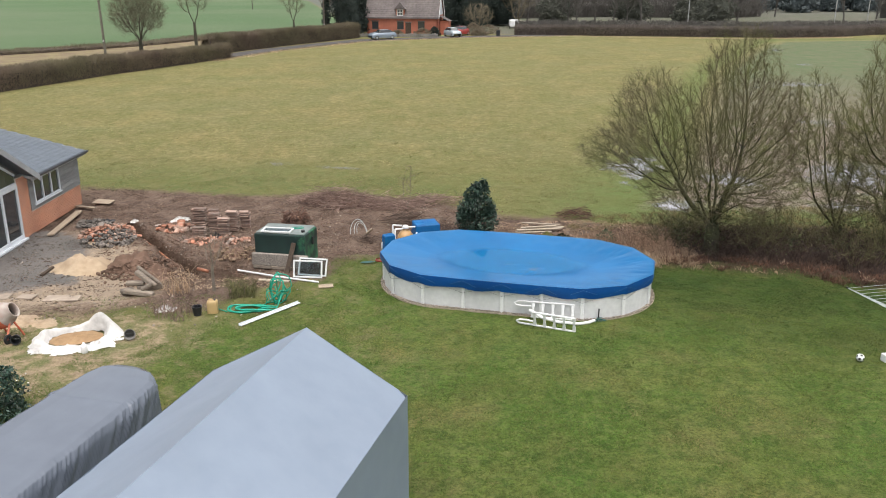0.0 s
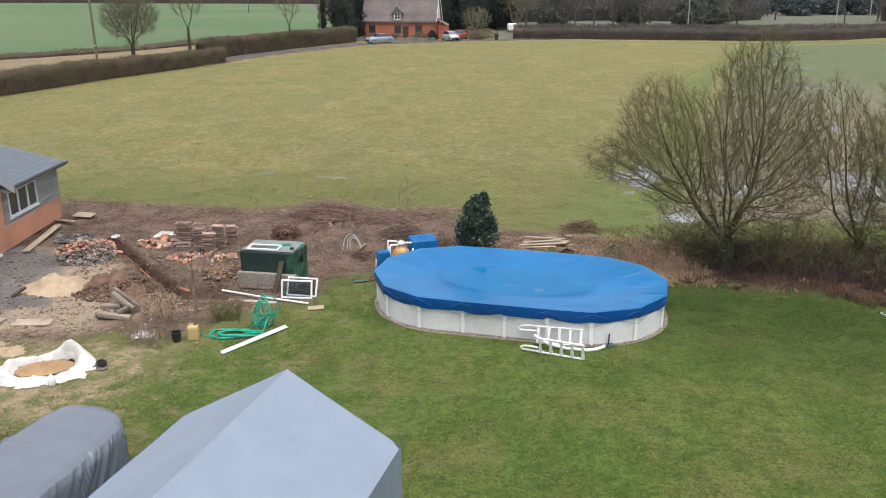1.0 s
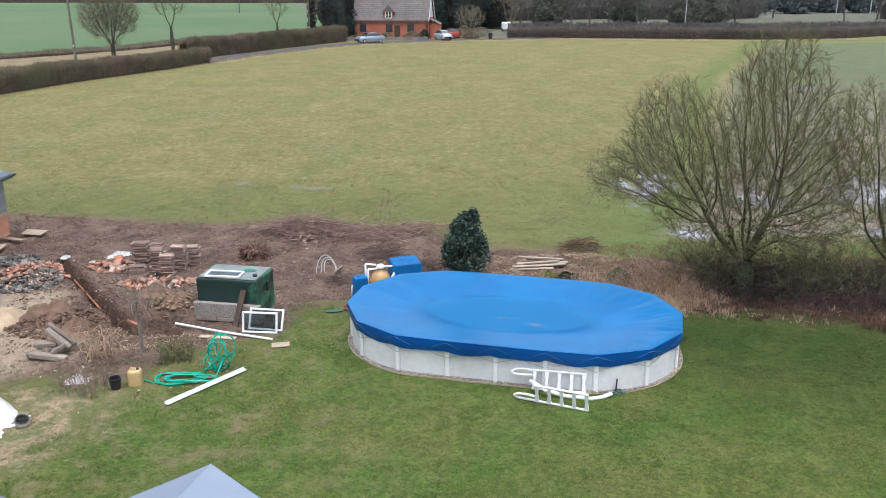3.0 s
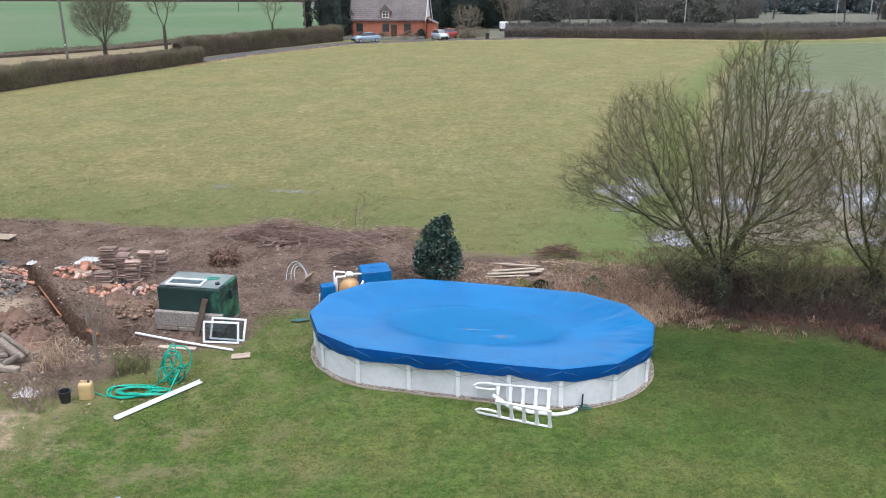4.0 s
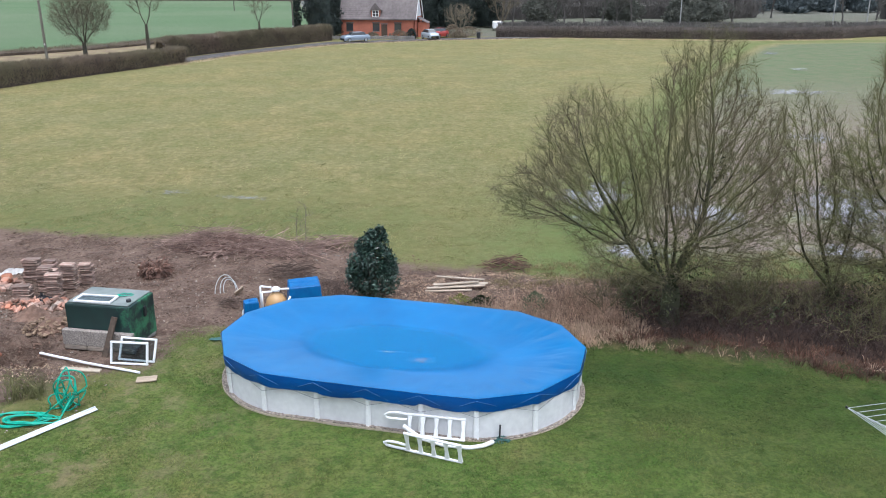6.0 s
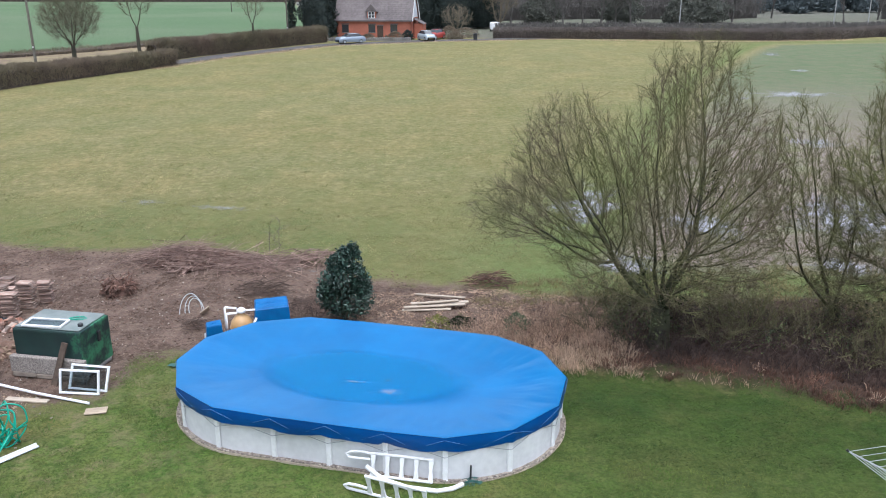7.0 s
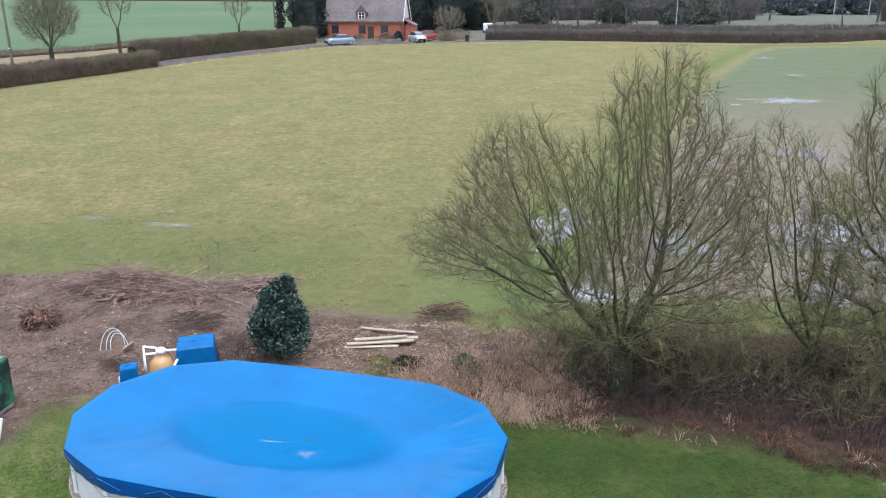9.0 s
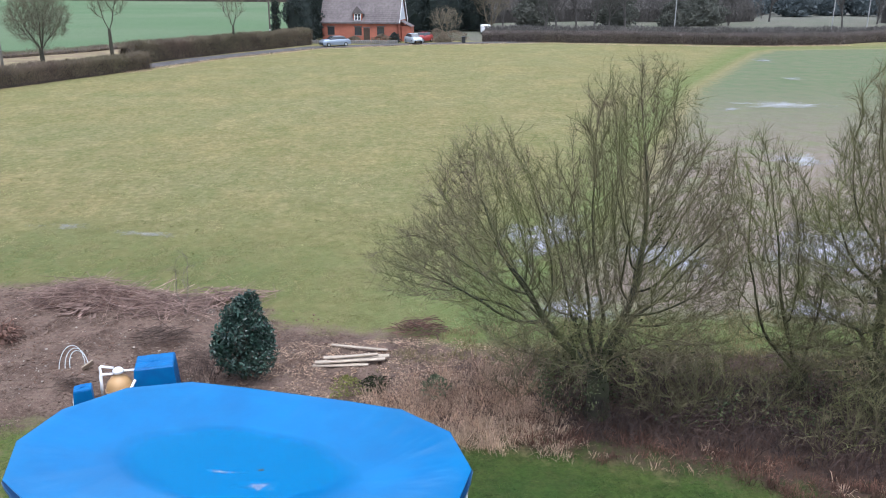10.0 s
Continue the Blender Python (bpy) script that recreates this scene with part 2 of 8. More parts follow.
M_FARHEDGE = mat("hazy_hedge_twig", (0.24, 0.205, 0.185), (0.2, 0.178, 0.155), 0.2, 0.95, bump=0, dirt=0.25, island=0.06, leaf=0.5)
M_BRICK = mat("orange_red_brick", (0.7, 0.33, 0.2), (0.6, 0.26, 0.15), 6, 0.85, bump=0.25, island=0.2, dirt=0.2)
M_MORTAR = mat("mortar", (0.74, 0.69, 0.62), (0.66, 0.61, 0.54), 9, 0.95)
M_OLDBRICK = mat("cottage_brick", (0.48, 0.17, 0.11), (0.4, 0.14, 0.09), 1.5, 0.9, big=0.3, dirt=0.25)
M_OLDROOF = mat("cottage_roof_tile", (0.19, 0.165, 0.162), (0.14, 0.122, 0.118), 2.5, 0.9, big=0.4, dirt=0.25)
M_SLATE = mat("slate", (0.13, 0.155, 0.185), (0.1, 0.12, 0.145), 5, 0.45, bump=0.15, spread=0.12, dirt=0.15)
M_UPVC = mat("window_frame_paint", (0.72, 0.76, 0.8), (0.66, 0.7, 0.74), 5, 0.4, bump=0, dirt=0.08)
M_GLASS = glass("window_glass")
M_FASCIA = mat("grey_fascia", (0.42, 0.44, 0.46), (0.36, 0.38, 0.395), 4, 0.6, bump=0.1)
M_SAND = mat("building_sand", (0.47, 0.365, 0.255), (0.36, 0.27, 0.18), 3, 0.95, bump=0.8, fine=30, dirt=0.2)
M_SOIL = mat("dug_soil", (0.2, 0.125, 0.09), (0.13, 0.08, 0.056), 4, 0.95, bump=0.7, fine=18, dirt=0.3)
M_CLAY = mat("clay_soil", (0.3, 0.215, 0.14), (0.17, 0.115, 0.08), 3, 0.95, bump=0.7, fine=16, dirt=0.3)
M_RUBBLE = mat("broken_brick_rubble", (0.42, 0.17, 0.1), (0.3, 0.24, 0.2), 2.0, 0.95, bump=0.3, island=0.55)
M_DARKRUB = mat("dark_rubble", (0.075, 0.07, 0.066), (0.19, 0.165, 0.145), 3.0, 0.95, bump=0.3, island=0.5)
M_TILE = mat("stacked_clay_tile", (0.27, 0.155, 0.12), (0.34, 0.275, 0.23), 6, 0.9, bump=0.3, spread=0.5)
M_BAG = mat("woven_white_sack", (0.8, 0.79, 0.77), (0.56, 0.55, 0.53), 4, 0.7, bump=0.4, fine=18, dirt=0.4)
M_IVYDARK = mat("dark_ivy_leaf", (0.016, 0.026, 0.011), (0.03, 0.042, 0.016), 3, 0.9, bump=0, dirt=0.2, island=0.4, spec=0.2)
M_HOSE = mat("green_hose", (0.0, 0.3, 0.2), (0.01, 0.38, 0.26), 4, 0.35, bump=0, dirt=0.1)
M_JERRY = mat("amber_plastic", (0.6, 0.43, 0.21), (0.53, 0.37, 0.17), 4, 0.45, bump=0.05)
M_BLACK = mat("black_plastic", (0.018, 0.02, 0.024), (0.03, 0.032, 0.036), 6, 0.4, bump=0.05)
M_DRUM = mat("cement_stained_orange", (0.7, 0.11, 0.05), (0.6, 0.22, 0.14), 2.2, 0.6, bump=0.2, dirt=0.2)
M_STAINED = mat("dried_cement", (0.5, 0.45, 0.41), (0.42, 0.3, 0.26), 4, 0.9, bump=0.3)
M_ORANGE = mat("orange_clay_pipe", (0.42, 0.17, 0.09), (0.3, 0.12, 0.07), 5, 0.6, bump=0.05)
M_FILTER = mat("tan_filter_vessel", (0.55, 0.34, 0.15), (0.48, 0.29, 0.12), 4, 0.4, bump=0.03)
M_CORD = mat("grey_cord", (0.22, 0.24, 0.28), (0.17, 0.19, 0.23), 6, 0.8, bump=0)
M_HEMCORD = mat("pale_blue_cord", (0.1, 0.24, 0.47), (0.08, 0.2, 0.43), 6, 0.7, bump=0)
M_METAL = mat("galvanised_metal", (0.55, 0.58, 0.6), (0.45, 0.48, 0.5), 6, 0.4, metal=0.7, bump=0.05)
M_LINE = mat("pale_washing_line", (0.6, 0.65, 0.66), (0.5, 0.55, 0.56), 6, 0.5, bump=0)
M_BLUECAR = mat("blue_grey_car_paint", (0.27, 0.32, 0.38), (0.24, 0.29, 0.35), 1, 0.3, metal=0.4, bump=0, dirt=0.1)
# far evergreen, its colour greyed and lightened for haze
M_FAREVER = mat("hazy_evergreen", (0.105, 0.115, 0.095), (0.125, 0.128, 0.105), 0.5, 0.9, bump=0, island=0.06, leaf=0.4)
M_CARPAINT = mat("silver_car_paint", (0.5, 0.56, 0.6), (0.46, 0.52, 0.56), 1, 0.3, metal=0.4, bump=0, dirt=0.1)
M_RED = mat("red_paint", (0.36, 0.05, 0.04), (0.3, 0.04, 0.035), 3, 0.4, bump=0)
M_TYRE = mat("tyre_rubber", (0.02, 0.02, 0.02), (0.03, 0.03, 0.03), 8, 0.9, bump=0.1)
M_GRAVEL = mat("border_gravel", (0.38, 0.33, 0.28), (0.2, 0.17, 0.145), 14, 0.95, bump=0.6, fine=60, island=0.4)
M_ROAD = mat("wet_lane_asphalt", (0.115, 0.108, 0.105), (0.09, 0.085, 0.083), 2, 0.85, bump=0.2, spec=0.15)
M_POLE = mat("creosoted_pole", (0.14, 0.12, 0.1), (0.1, 0.085, 0.075), 5, 0.9, bump=0.2)
M_GREYPOLE = mat("weathered_pole", (0.2, 0.19, 0.155), (0.16, 0.15, 0.12), 5, 0.9, bump=0.2)
M_PALEPOLE = mat("pale_metal_mast", (0.4, 0.4, 0.39), (0.34, 0.34, 0.33), 5, 0.7, bump=0.1)
# haze is put into the hill's grey-blue colour
M_BLUEHAZE = mat("haze_tinted_hill", (0.26, 0.27, 0.31), (0.22, 0.24, 0.27), 0.01, 1.0, bump=0, big=0.004, dirt=0.15)

# ---- ground ----
DIRT = [(-19.5, 24.0), (-14.5, 23.5), (-11.5, 23.0), (-10, 24.2), (-8.6, 24.4), (-7.6, 23.9), (-6.7, 25.2), (-5.6, 26.6), (-4.2, 26.9), (-3.8, 29.1), (-2.6, 29.5),
        (0.5, 29.9), (3.2, 29.0), (5.6, 28.7), (7.2, 28.7), (8.2, 30), (7.6, 33.4), (5.5, 34.6), (1.6, 35.4), (0.2, 37.4), (-3, 38.2), (-6, 39.3), (-9, 38.7), (-13.5, 39.6), (-19, 40.8), (-24, 41)]
LAWN = [(-40, -40), (40, -40), (40, 17.4), (14.6, 26.3), (12.4, 27.15), (9.8, 27.95), (7.3, 28.7), (3.2, 29.2), (0.5, 29.9), (-2.6, 29.6), (-3.8, 29.1), (-4.2, 26.8), (-5.8, 25.4), (-6.8, 23.6), (-7.6, 21.9), (-9.2, 19.0), (-12, 17.5), (-40, 17)]
SANDY = [(-22, 16.6), (-12.5, 16.6), (-10.2, 17.8), (-8.6, 19.8), (-7.8, 21.6), (-7.4, 22.8), (-8.6, 23.4), (-12, 23.3), (-14.5, 23.9), (-22, 24)]
PAD = [(-24, 25.0), (-14.9, 25.6), (-12.7, 26.5), (-13.2, 28.6), (-13.9, 30.6), (-15.2, 32.4), (-16.8, 32.6), (-24, 32.6)]
DUSTY = [(-17, 24.3), (-11.0, 24.3), (-9.6, 25.6), (-10.0, 27.4), (-11.4, 29.5), (-13.3, 32.4), (-15.8, 32.7), (-14, 30), (-13.3, 28), (-15, 25.6)]
CROP = [(-900, 90), (-90, 92), (-62, 116), (-53, 126), (-46, 133), (-36, 150), (-27, 166), (-22, 190), (-60, 372), (-200, 402), (-900, 420)]
VERGE = [(-200, 60), (-60, 60), (-41, 78), (-28.6, 110), (-30.5, 118), (-20, 141), (-24, 168), (-36, 151), (-46, 134), (-53, 127), (-62, 117), (-90, 93), (-200, 91)]
BEYOND = [(11, 153), (56, 146), (75, 153), (400, 160), (2500, 400), (2500, 3100), (-2500, 3100), (-900, 420), (-200, 402), (-60, 372), (-22, 190), (0, 160)]
MUD = [(9.6, 36.6), (11.2, 39.5), (16, 51), (29.9, 91.5), (45, 123), (52, 137), (76, 139), (200, 120), (200, 40), (40, 36), (22, 35.6), (16, 36.2), (12.5, 36.4)]
BANK = [(4.2, 28.6), (7.2, 28.15), (9.7, 27.4), (12.3, 26.6), (14.5, 25.75), (40, 16.8), (40, 26), (26, 31.5), (16, 33.6), (11, 33.6), (8.0, 34.0), (5.5, 33.0)]
TRENCH = [(-13.4, 33.9), (-10.44, 29.8), (-8.44, 27.24), (-7.2, 27.2)]


def inside(px, py, poly):
    """Signed distance to a polygon, positive within."""
    px, py = np.asarray(px, float), np.asarray(py, float)
    best, odd = np.full(px.shape, 1e9), np.zeros(px.shape, bool)
    for (ax, ay), (bx, by) in zip(poly, poly[1:] + poly[:1]):
        ex, ey = bx - ax, by - ay
        t = np.clip(((px - ax) * ex + (py - ay) * ey) / (ex * ex + ey * ey), 0, 1)
        best = np.minimum(best, np.hypot(px - ax - t * ex, py - ay - t * ey))
        cross = (ay > py) != (by > py)
        xs = ax + (py - ay) / np.where(abs(by - ay) < 1e-9, 1e-9, by - ay) * ex
        odd ^= cross & (px < xs)
    return np.where(odd, best, -best)


def along(px, py, line):
    """Distance to a polyline."""
    best = np.full(np.shape(px), 1e9)
    for (ax, ay), (bx, by) in zip(line, line[1:]):
        ex, ey = bx - ax, by - ay
        t = np.clip(((px - ax) * ex + (py - ay) * ey) / (ex * ex + ey * ey), 0, 1)
        best = np.minimum(best, np.hypot(px - ax - t * ex, py - ay - t * ey))
    return best


def lump(x, y, s, seed):
    """Smooth value noise for arrays, about -1 to 1."""
    x, y = np.asarray(x) * s, np.asarray(y) * s
    xi, yi = np.floor(x), np.floor(y)
    fx, fy = x - xi, y - yi
    fx, fy = fx * fx * (3 - 2 * fx), fy * fy * (3 - 2 * fy)

    def h(a, b):
        v = np.sin(a * 127.1 + b * 311.7 + seed * 74.7) * 43758.5453
        return (v - np.floor(v)) * 2 - 1

    return (h(xi, yi) * (1 - fx) + h(xi + 1, yi) * fx) * (1 - fy) + (h(xi, yi + 1) * (1 - fx) + h(xi + 1, yi + 1) * fx) * fy


def height(x, y):
    """The ground's height."""
    x, y = np.asarray(x, float), np.asarray(y, float)
    z = 0.02 * lump(x, y, 0.5, 1) + 0.012 * lump(x, y, 1.7, 2)
    d = np.clip(inside(x, y, DIRT) / 0.8, 0, 1)
    pad = np.clip(inside(x, y, PAD) / 0.5, 0, 1)
    z = z + d * (1 - pad) * (0.07 * lump(x, y, 0.9, 3) + 0.05 * lump(x, y, 2.3, 4) + 0.03 * lump(x, y, 5.0, 5))
    bank = np.clip(inside(x, y, BANK) / 1.0, 0, 1)
    z = z + bank * (0.14 + 0.12 * lump(x, y, 0.8, 6) + 0.06 * lump(x, y, 2.5, 7))
    f = np.clip((y - 36) / 6, 0, 1)
    z = z + f * 0.03 * lump(x, y, 0.8, 8)
    tr = along(x, y, TRENCH) + 0.12 * lump(x, y, 1.8, 9)
    z = z - 0.75 * np.clip((0.2 - tr) / 0.1, 0, 1) + 0.1 * np.clip(1 - abs(tr - 0.6) / 0.35, 0, 1)
    pit = np.hypot((x + 8.2) / 0.85, (y - 28.1) / 0.65)
    z = z - 0.7 * np.clip((1.3 - pit) * 1.6, 0, 1)
    wall = (y > 34) & (x > 8)
    return z - 0.05 * np.clip(inside(x, y, MUD), 0, 1) * wall


def spread_lines(lo, hi, step, far_lo, far_hi):
    """Even lines between lo and hi, wider and wider beyond."""
    a = list(np.arange(lo, hi + 1e-6, step))
    s, p = step, a[-1]
    while p < far_hi:
        s *= 1.13
        p += s
        a.append(p)
    s, p, b = step, a[0], []
    while p > far_lo:
        s *= 1.13
        p -= s
        b.append(p)
    return np.array(b[::-1] + a)


def build_ground():
    xs = spread_lines(-19.0, 17.0, 0.14, -2800, 2800)
    ys = spread_lines(10.0, 41.0, 0.14, -1500, 3200)
    gx, gy = np.meshgrid(xs, ys)
    gz = height(gx, gy)
    nx, ny = len(xs), len(ys)
    me = bpy.data.meshes.new("ground")
    verts = np.stack([gx.ravel(), gy.ravel(), gz.ravel()], 1)
    i = np.arange(nx * ny).reshape(ny, nx)
    quads = np.stack([i[:-1, :-1], i[:-1, 1:], i[1:, 1:], i[1:, :-1]], -1).reshape(-1, 4)
    me.from_pydata(verts.tolist(), [], quads.tolist())
    me.polygons.foreach_set("use_smooth", [True] * len(me.polygons))
    for name, poly in (("dirt", DIRT), ("lawn", LAWN), ("sandy", SANDY), ("pad", PAD), ("dusty", DUSTY), ("crop", CROP), ("mud", MUD), ("bank", BANK), ("verge", VERGE), ("beyond", BEYOND)):
        at = me.attributes.new(name, "FLOAT", "POINT")
        at.data.foreach_set("value", np.clip(inside(verts[:, 0], verts[:, 1], poly), -12, 12).astype(np.float32))
    at = me.attributes.new("trench", "FLOAT", "POINT")
    at.data.foreach_set("value", np.clip(0.27 - along(verts[:, 0], verts[:, 1], TRENCH), -5, 5).astype(np.float32))
    return me


def ground_material():
    m = bpy.data.materials.new("ground_cover")
    m.use_nodes = True
    n, l = m.node_tree.nodes, m.node_tree.links
    b = n["Principled BSDF"]
    tc = n.new("ShaderNodeTexCoord")

    def noise_at(scale, detail=5, stretch=(1, 1, 1), rough=0.55):
        mp = n.new("ShaderNodeMapping")
        mp.inputs["Scale"].default_value = stretch
        l.new(tc.outputs["Object"], mp.inputs["Vector"])
        q = n.new("ShaderNodeTexNoise")
        q.inputs["Scale"].default_value, q.inputs["Detail"].default_value, q.inputs["Roughness"].default_value = scale, detail, rough
        l.new(mp.outputs[0], q.inputs["Vector"])
        return q.outputs["Fac"]

    def ramp(src, lo, hi, a=0.0, c=1.0):
        r = n.new("ShaderNodeMapRange")
        for k, v in (("From Min", lo), ("From Max", hi), ("To Min", a), ("To Max", c)):
            r.inputs[k].default_value = v
        l.new(src, r.inputs["Value"])
        return r.outputs[0]

    def math2(op, a, c):
        q = n.new("ShaderNodeMath")
        q.operation = op
        for k, v in ((0, a), (1, c)):
            if isinstance(v, (int, float)):
                q.inputs[k].default_value = v
            else:
                l.new(v, q.inputs[k])
        return q.outputs[0]

    def blend(fac, a, c):
        q = n.new("ShaderNodeMix")
        q.data_type = "RGBA"
        if isinstance(fac, float):
            q.inputs["Factor"].default_value = fac
        else:
            l.new(fac, q.inputs["Factor"])
        for k, v in (("A", a), ("B", c)):
            if isinstance(v, tuple):
                q.inputs[k].default_value = (*v, 1)
            else:
                l.new(v, q.inputs[k])
        return q.outputs["Result"]

    edge_small = noise_at(1.6, 6)
    edge_fine = noise_at(9.0, 4)
    wob = math2("ADD", math2("MULTIPLY", ramp(edge_small, 0, 1, -1, 1), 1.0), math2("MULTIPLY", ramp(edge_fine, 0, 1, -1, 1), 0.7))

    def zone(name, wobble, soft):
        at = n.new("ShaderNodeAttribute")
        at.attribute_name = name
        return ramp(math2("ADD", at.outputs["Fac"], math2("MULTIPLY", wob, wobble)), -soft, soft)

    patch = ramp(noise_at(0.13, 6, rough=0.62), 0.38, 0.62)
    patch2 = ramp(noise_at(0.5, 5), 0.34, 0.66)
    tuft = ramp(noise_at(3.0, 6, rough=0.65), 0.36, 0.66)
    clump = ramp(noise_at(5.5, 6, rough=0.7), 0.4, 0.68)
    grit = ramp(noise_at(14.0, 5, rough=0.7), 0.34, 0.66)
    speck = ramp(noise_at(45.0, 3), 0.3, 0.7)

    # rough pasture
    drift = ramp(noise_at(0.9, 6, (1, 0.8, 1), 0.7), 0.38, 0.64)
    tussock = ramp(noise_at(2.2, 5, (1, 1.4, 1), 0.7), 0.5, 0.7)
    field = blend(patch, (0.315, 0.28, 0.135), (0.205, 0.226, 0.1))
    field = blend(ramp(drift, 0, 1, 0, 0.55), field, (0.345, 0.3, 0.165))
    field = blend(ramp(patch2, 0.5, 1, 0, 0.45), field, (0.21, 0.24, 0.102))
    field = blend(ramp(tussock, 0, 1, 0, 0.5), field, (0.14, 0.155, 0.055))
    field = blend(ramp(clump, 0.2, 1, 0, 0.7), field, (0.33, 0.29, 0.16))
    field = blend(ramp(grit, 0.2, 1, 0, 0.5), field, (0.155, 0.17, 0.055))
    grain = ramp(noise_at(3.2, 5, rough=0.8), 0.44, 0.6)
    blond = ramp(noise_at(2.1, 5, rough=0.75), 0.5, 0.62)
    warm = ramp(noise_at(0.07, 5, (1, 1.5, 1)), 0.42, 0.6)
    field = blend(ramp(warm, 0, 1, 0, 0.6), field, (0.29, 0.238, 0.1))
    field = blend(ramp(grain, 0, 1, 0, 0.5), field, (0.135, 0.155, 0.055))
    field = blend(ramp(blond, 0, 1, 0, 0.5), field, (0.35, 0.31, 0.17))
    sward = ramp(noise_at(0.28, 6, (1, 0.7, 1), 0.68), 0.46, 0.6)
    hay = ramp(noise_at(0.19, 6, (1, 0.7, 1), 0.68), 0.5, 0.64)
    field = blend(ramp(sward, 0, 1, 0, 0.45), field, (0.155, 0.185, 0.06))
    field = blend(ramp(hay, 0, 1, 0, 0.5), field, (0.36, 0.3, 0.135))
    field = blend(0.2, field, (0.1, 0.05, 0.02))
    glint = ramp(noise_at(3.3, 5, (1, 0.7, 1), 0.75), 0.5, 0.62)
    field = blend(ramp(glint, 0, 1, 0, 0.45), field, (0.36, 0.31, 0.15))
    coarse = ramp(noise_at(0.7, 6, (1, 0.7, 1), 0.8), 0.45, 0.58)
    # a damp greener band next to the cleared soil
    sep = n.new("ShaderNodeSeparateXYZ")
    l.new(tc.outputs["Object"], sep.inputs[0])
    near = math2("MULTIPLY", ramp(math2("ADD", sep.outputs["Y"], math2("MULTIPLY", wob, 2.0)), 48.0, 41.5), ramp(sep.outputs["X"], -2, 4, 0.8, 0.45))
    field = blend(math2("MULTIPLY", near, ramp(coarse, 0, 1, 1.0, 0.35)), field, (0.085, 0.122, 0.034))
    greener = math2("MULTIPLY", ramp(sep.outputs["Y"], 80, 45), ramp(sep.outputs["X"], -6, 12, 0, 0.3))
    field = blend(greener, field, (0.16, 0.175, 0.06))
    wisp = ramp(noise_at(4.6, 5, (1, 0.6, 1), 0.8), 0.5, 0.6)
    bent = ramp(noise_at(1.5, 6, (1, 0.6, 1), 0.8), 0.52, 0.62)
    field = blend(math2("MULTIPLY", near, ramp(wisp, 0, 1, 0, 0.6)), field, (0.2, 0.2, 0.075))
    field = blend(math2("MULTIPLY", near, ramp(bent, 0, 1, 0, 0.6)), field, (0.24, 0.19, 0.1))
    at = n.new("ShaderNodeAttribute")
    at.attribute_name = "mud"
    damp = ramp(math2("ADD", at.outputs["Fac"], math2("MULTIPLY", wob, 2.5)), -6.0, -2.0, 0, 0.8)
    field = blend(damp, field, (0.12, 0.175, 0.055))
    rim = math2("MULTIPLY", ramp(math2("ADD", at.outputs["Fac"], math2("MULTIPLY", wob, 0.5)), -2.0, -0.6), ramp(sep.outputs["Y"], 40, 60))
    field = blend(ramp(rim, 0, 1, 0, 0.8), field, (0.3, 0.24, 0.13))
    stubble = ramp(noise_at(2.4, 5, (1, 0.7, 1), 0.75), 0.45, 0.58)
    field = blend(ramp(coarse, 0, 1, 0, 0.35), field, (0.115, 0.115, 0.035))
    field = blend(ramp(stubble, 0, 1, 0, 0.45), field, (0.105, 0.118, 0.035))
    # lawn
    worn = ramp(noise_at(0.22, 6, rough=0.6), 0.42, 0.6)
    lawn = blend(worn, (0.085, 0.17, 0.027), (0.2, 0.19, 0.06))
    lawn = blend(ramp(patch2, 0.2, 0.9, 0, 0.55), lawn, (0.12, 0.215, 0.036))
    lawn = blend(ramp(tuft, 0, 1, 0, 0.5), lawn, (0.06, 0.11, 0.02))
    mottle = ramp(noise_at(1.5, 5, rough=0.7), 0.46, 0.6)
    tan = ramp(noise_at(0.45, 6, rough=0.7), 0.52, 0.66)
    lawn = blend(ramp(mottle, 0, 1, 0, 0.6), lawn, (0.045, 0.105, 0.018))
    lawn = blend(ramp(tan, 0, 1, 0, 0.55), lawn, (0.23, 0.18, 0.085))
    lawn = blend(ramp(clump, 0.3, 1, 0, 0.5), lawn, (0.2, 0.215, 0.075))
    lawn = blend(ramp(grit, 0.3, 1, 0, 0.7), lawn, (0.04, 0.07, 0.014))
    lawn = blend(ramp(tussock, 0.4, 1, 0, 0.55), lawn, (0.22, 0.175, 0.085))
    lawn = blend(ramp(speck, 0.6, 1, 0, 0.35), lawn, (0.22, 0.24, 0.08))
    thatch = ramp(noise_at(7.0, 5, rough=0.75), 0.46, 0.58)
    bright = ramp(noise_at(4.2, 5, rough=0.75), 0.5, 0.62)
    lawn = blend(ramp(thatch, 0, 1, 0, 0.36), lawn, (0.035, 0.06, 0.011))
    lawn = blend(ramp(bright, 0, 1, 0, 0.5), lawn, (0.17, 0.2, 0.065))
    scuffed = math2("MULTIPLY", ramp(sep.outputs["X"], 1.0, -4.5), ramp(noise_at(1.1, 6, rough=0.72), 0.5, 0.6, 0, 0.5))
    lawn = blend(scuffed, lawn, (0.27, 0.205, 0.13))
    at = n.new("ShaderNodeAttribute")
    at.attribute_name = "bank"
    lush = math2("MULTIPLY", ramp(math2("ADD", at.outputs["Fac"], math2("MULTIPLY", wob, 1.6)), -7.5, -1.5, 0, 0.9), ramp(sep.outputs["X"], 4.5, 8.0))
    lawn = blend(lush, lawn, blend(mottle, (0.042, 0.085, 0.015), blend(tuft, (0.026, 0.06, 0.011), (0.058, 0.08, 0.02))))
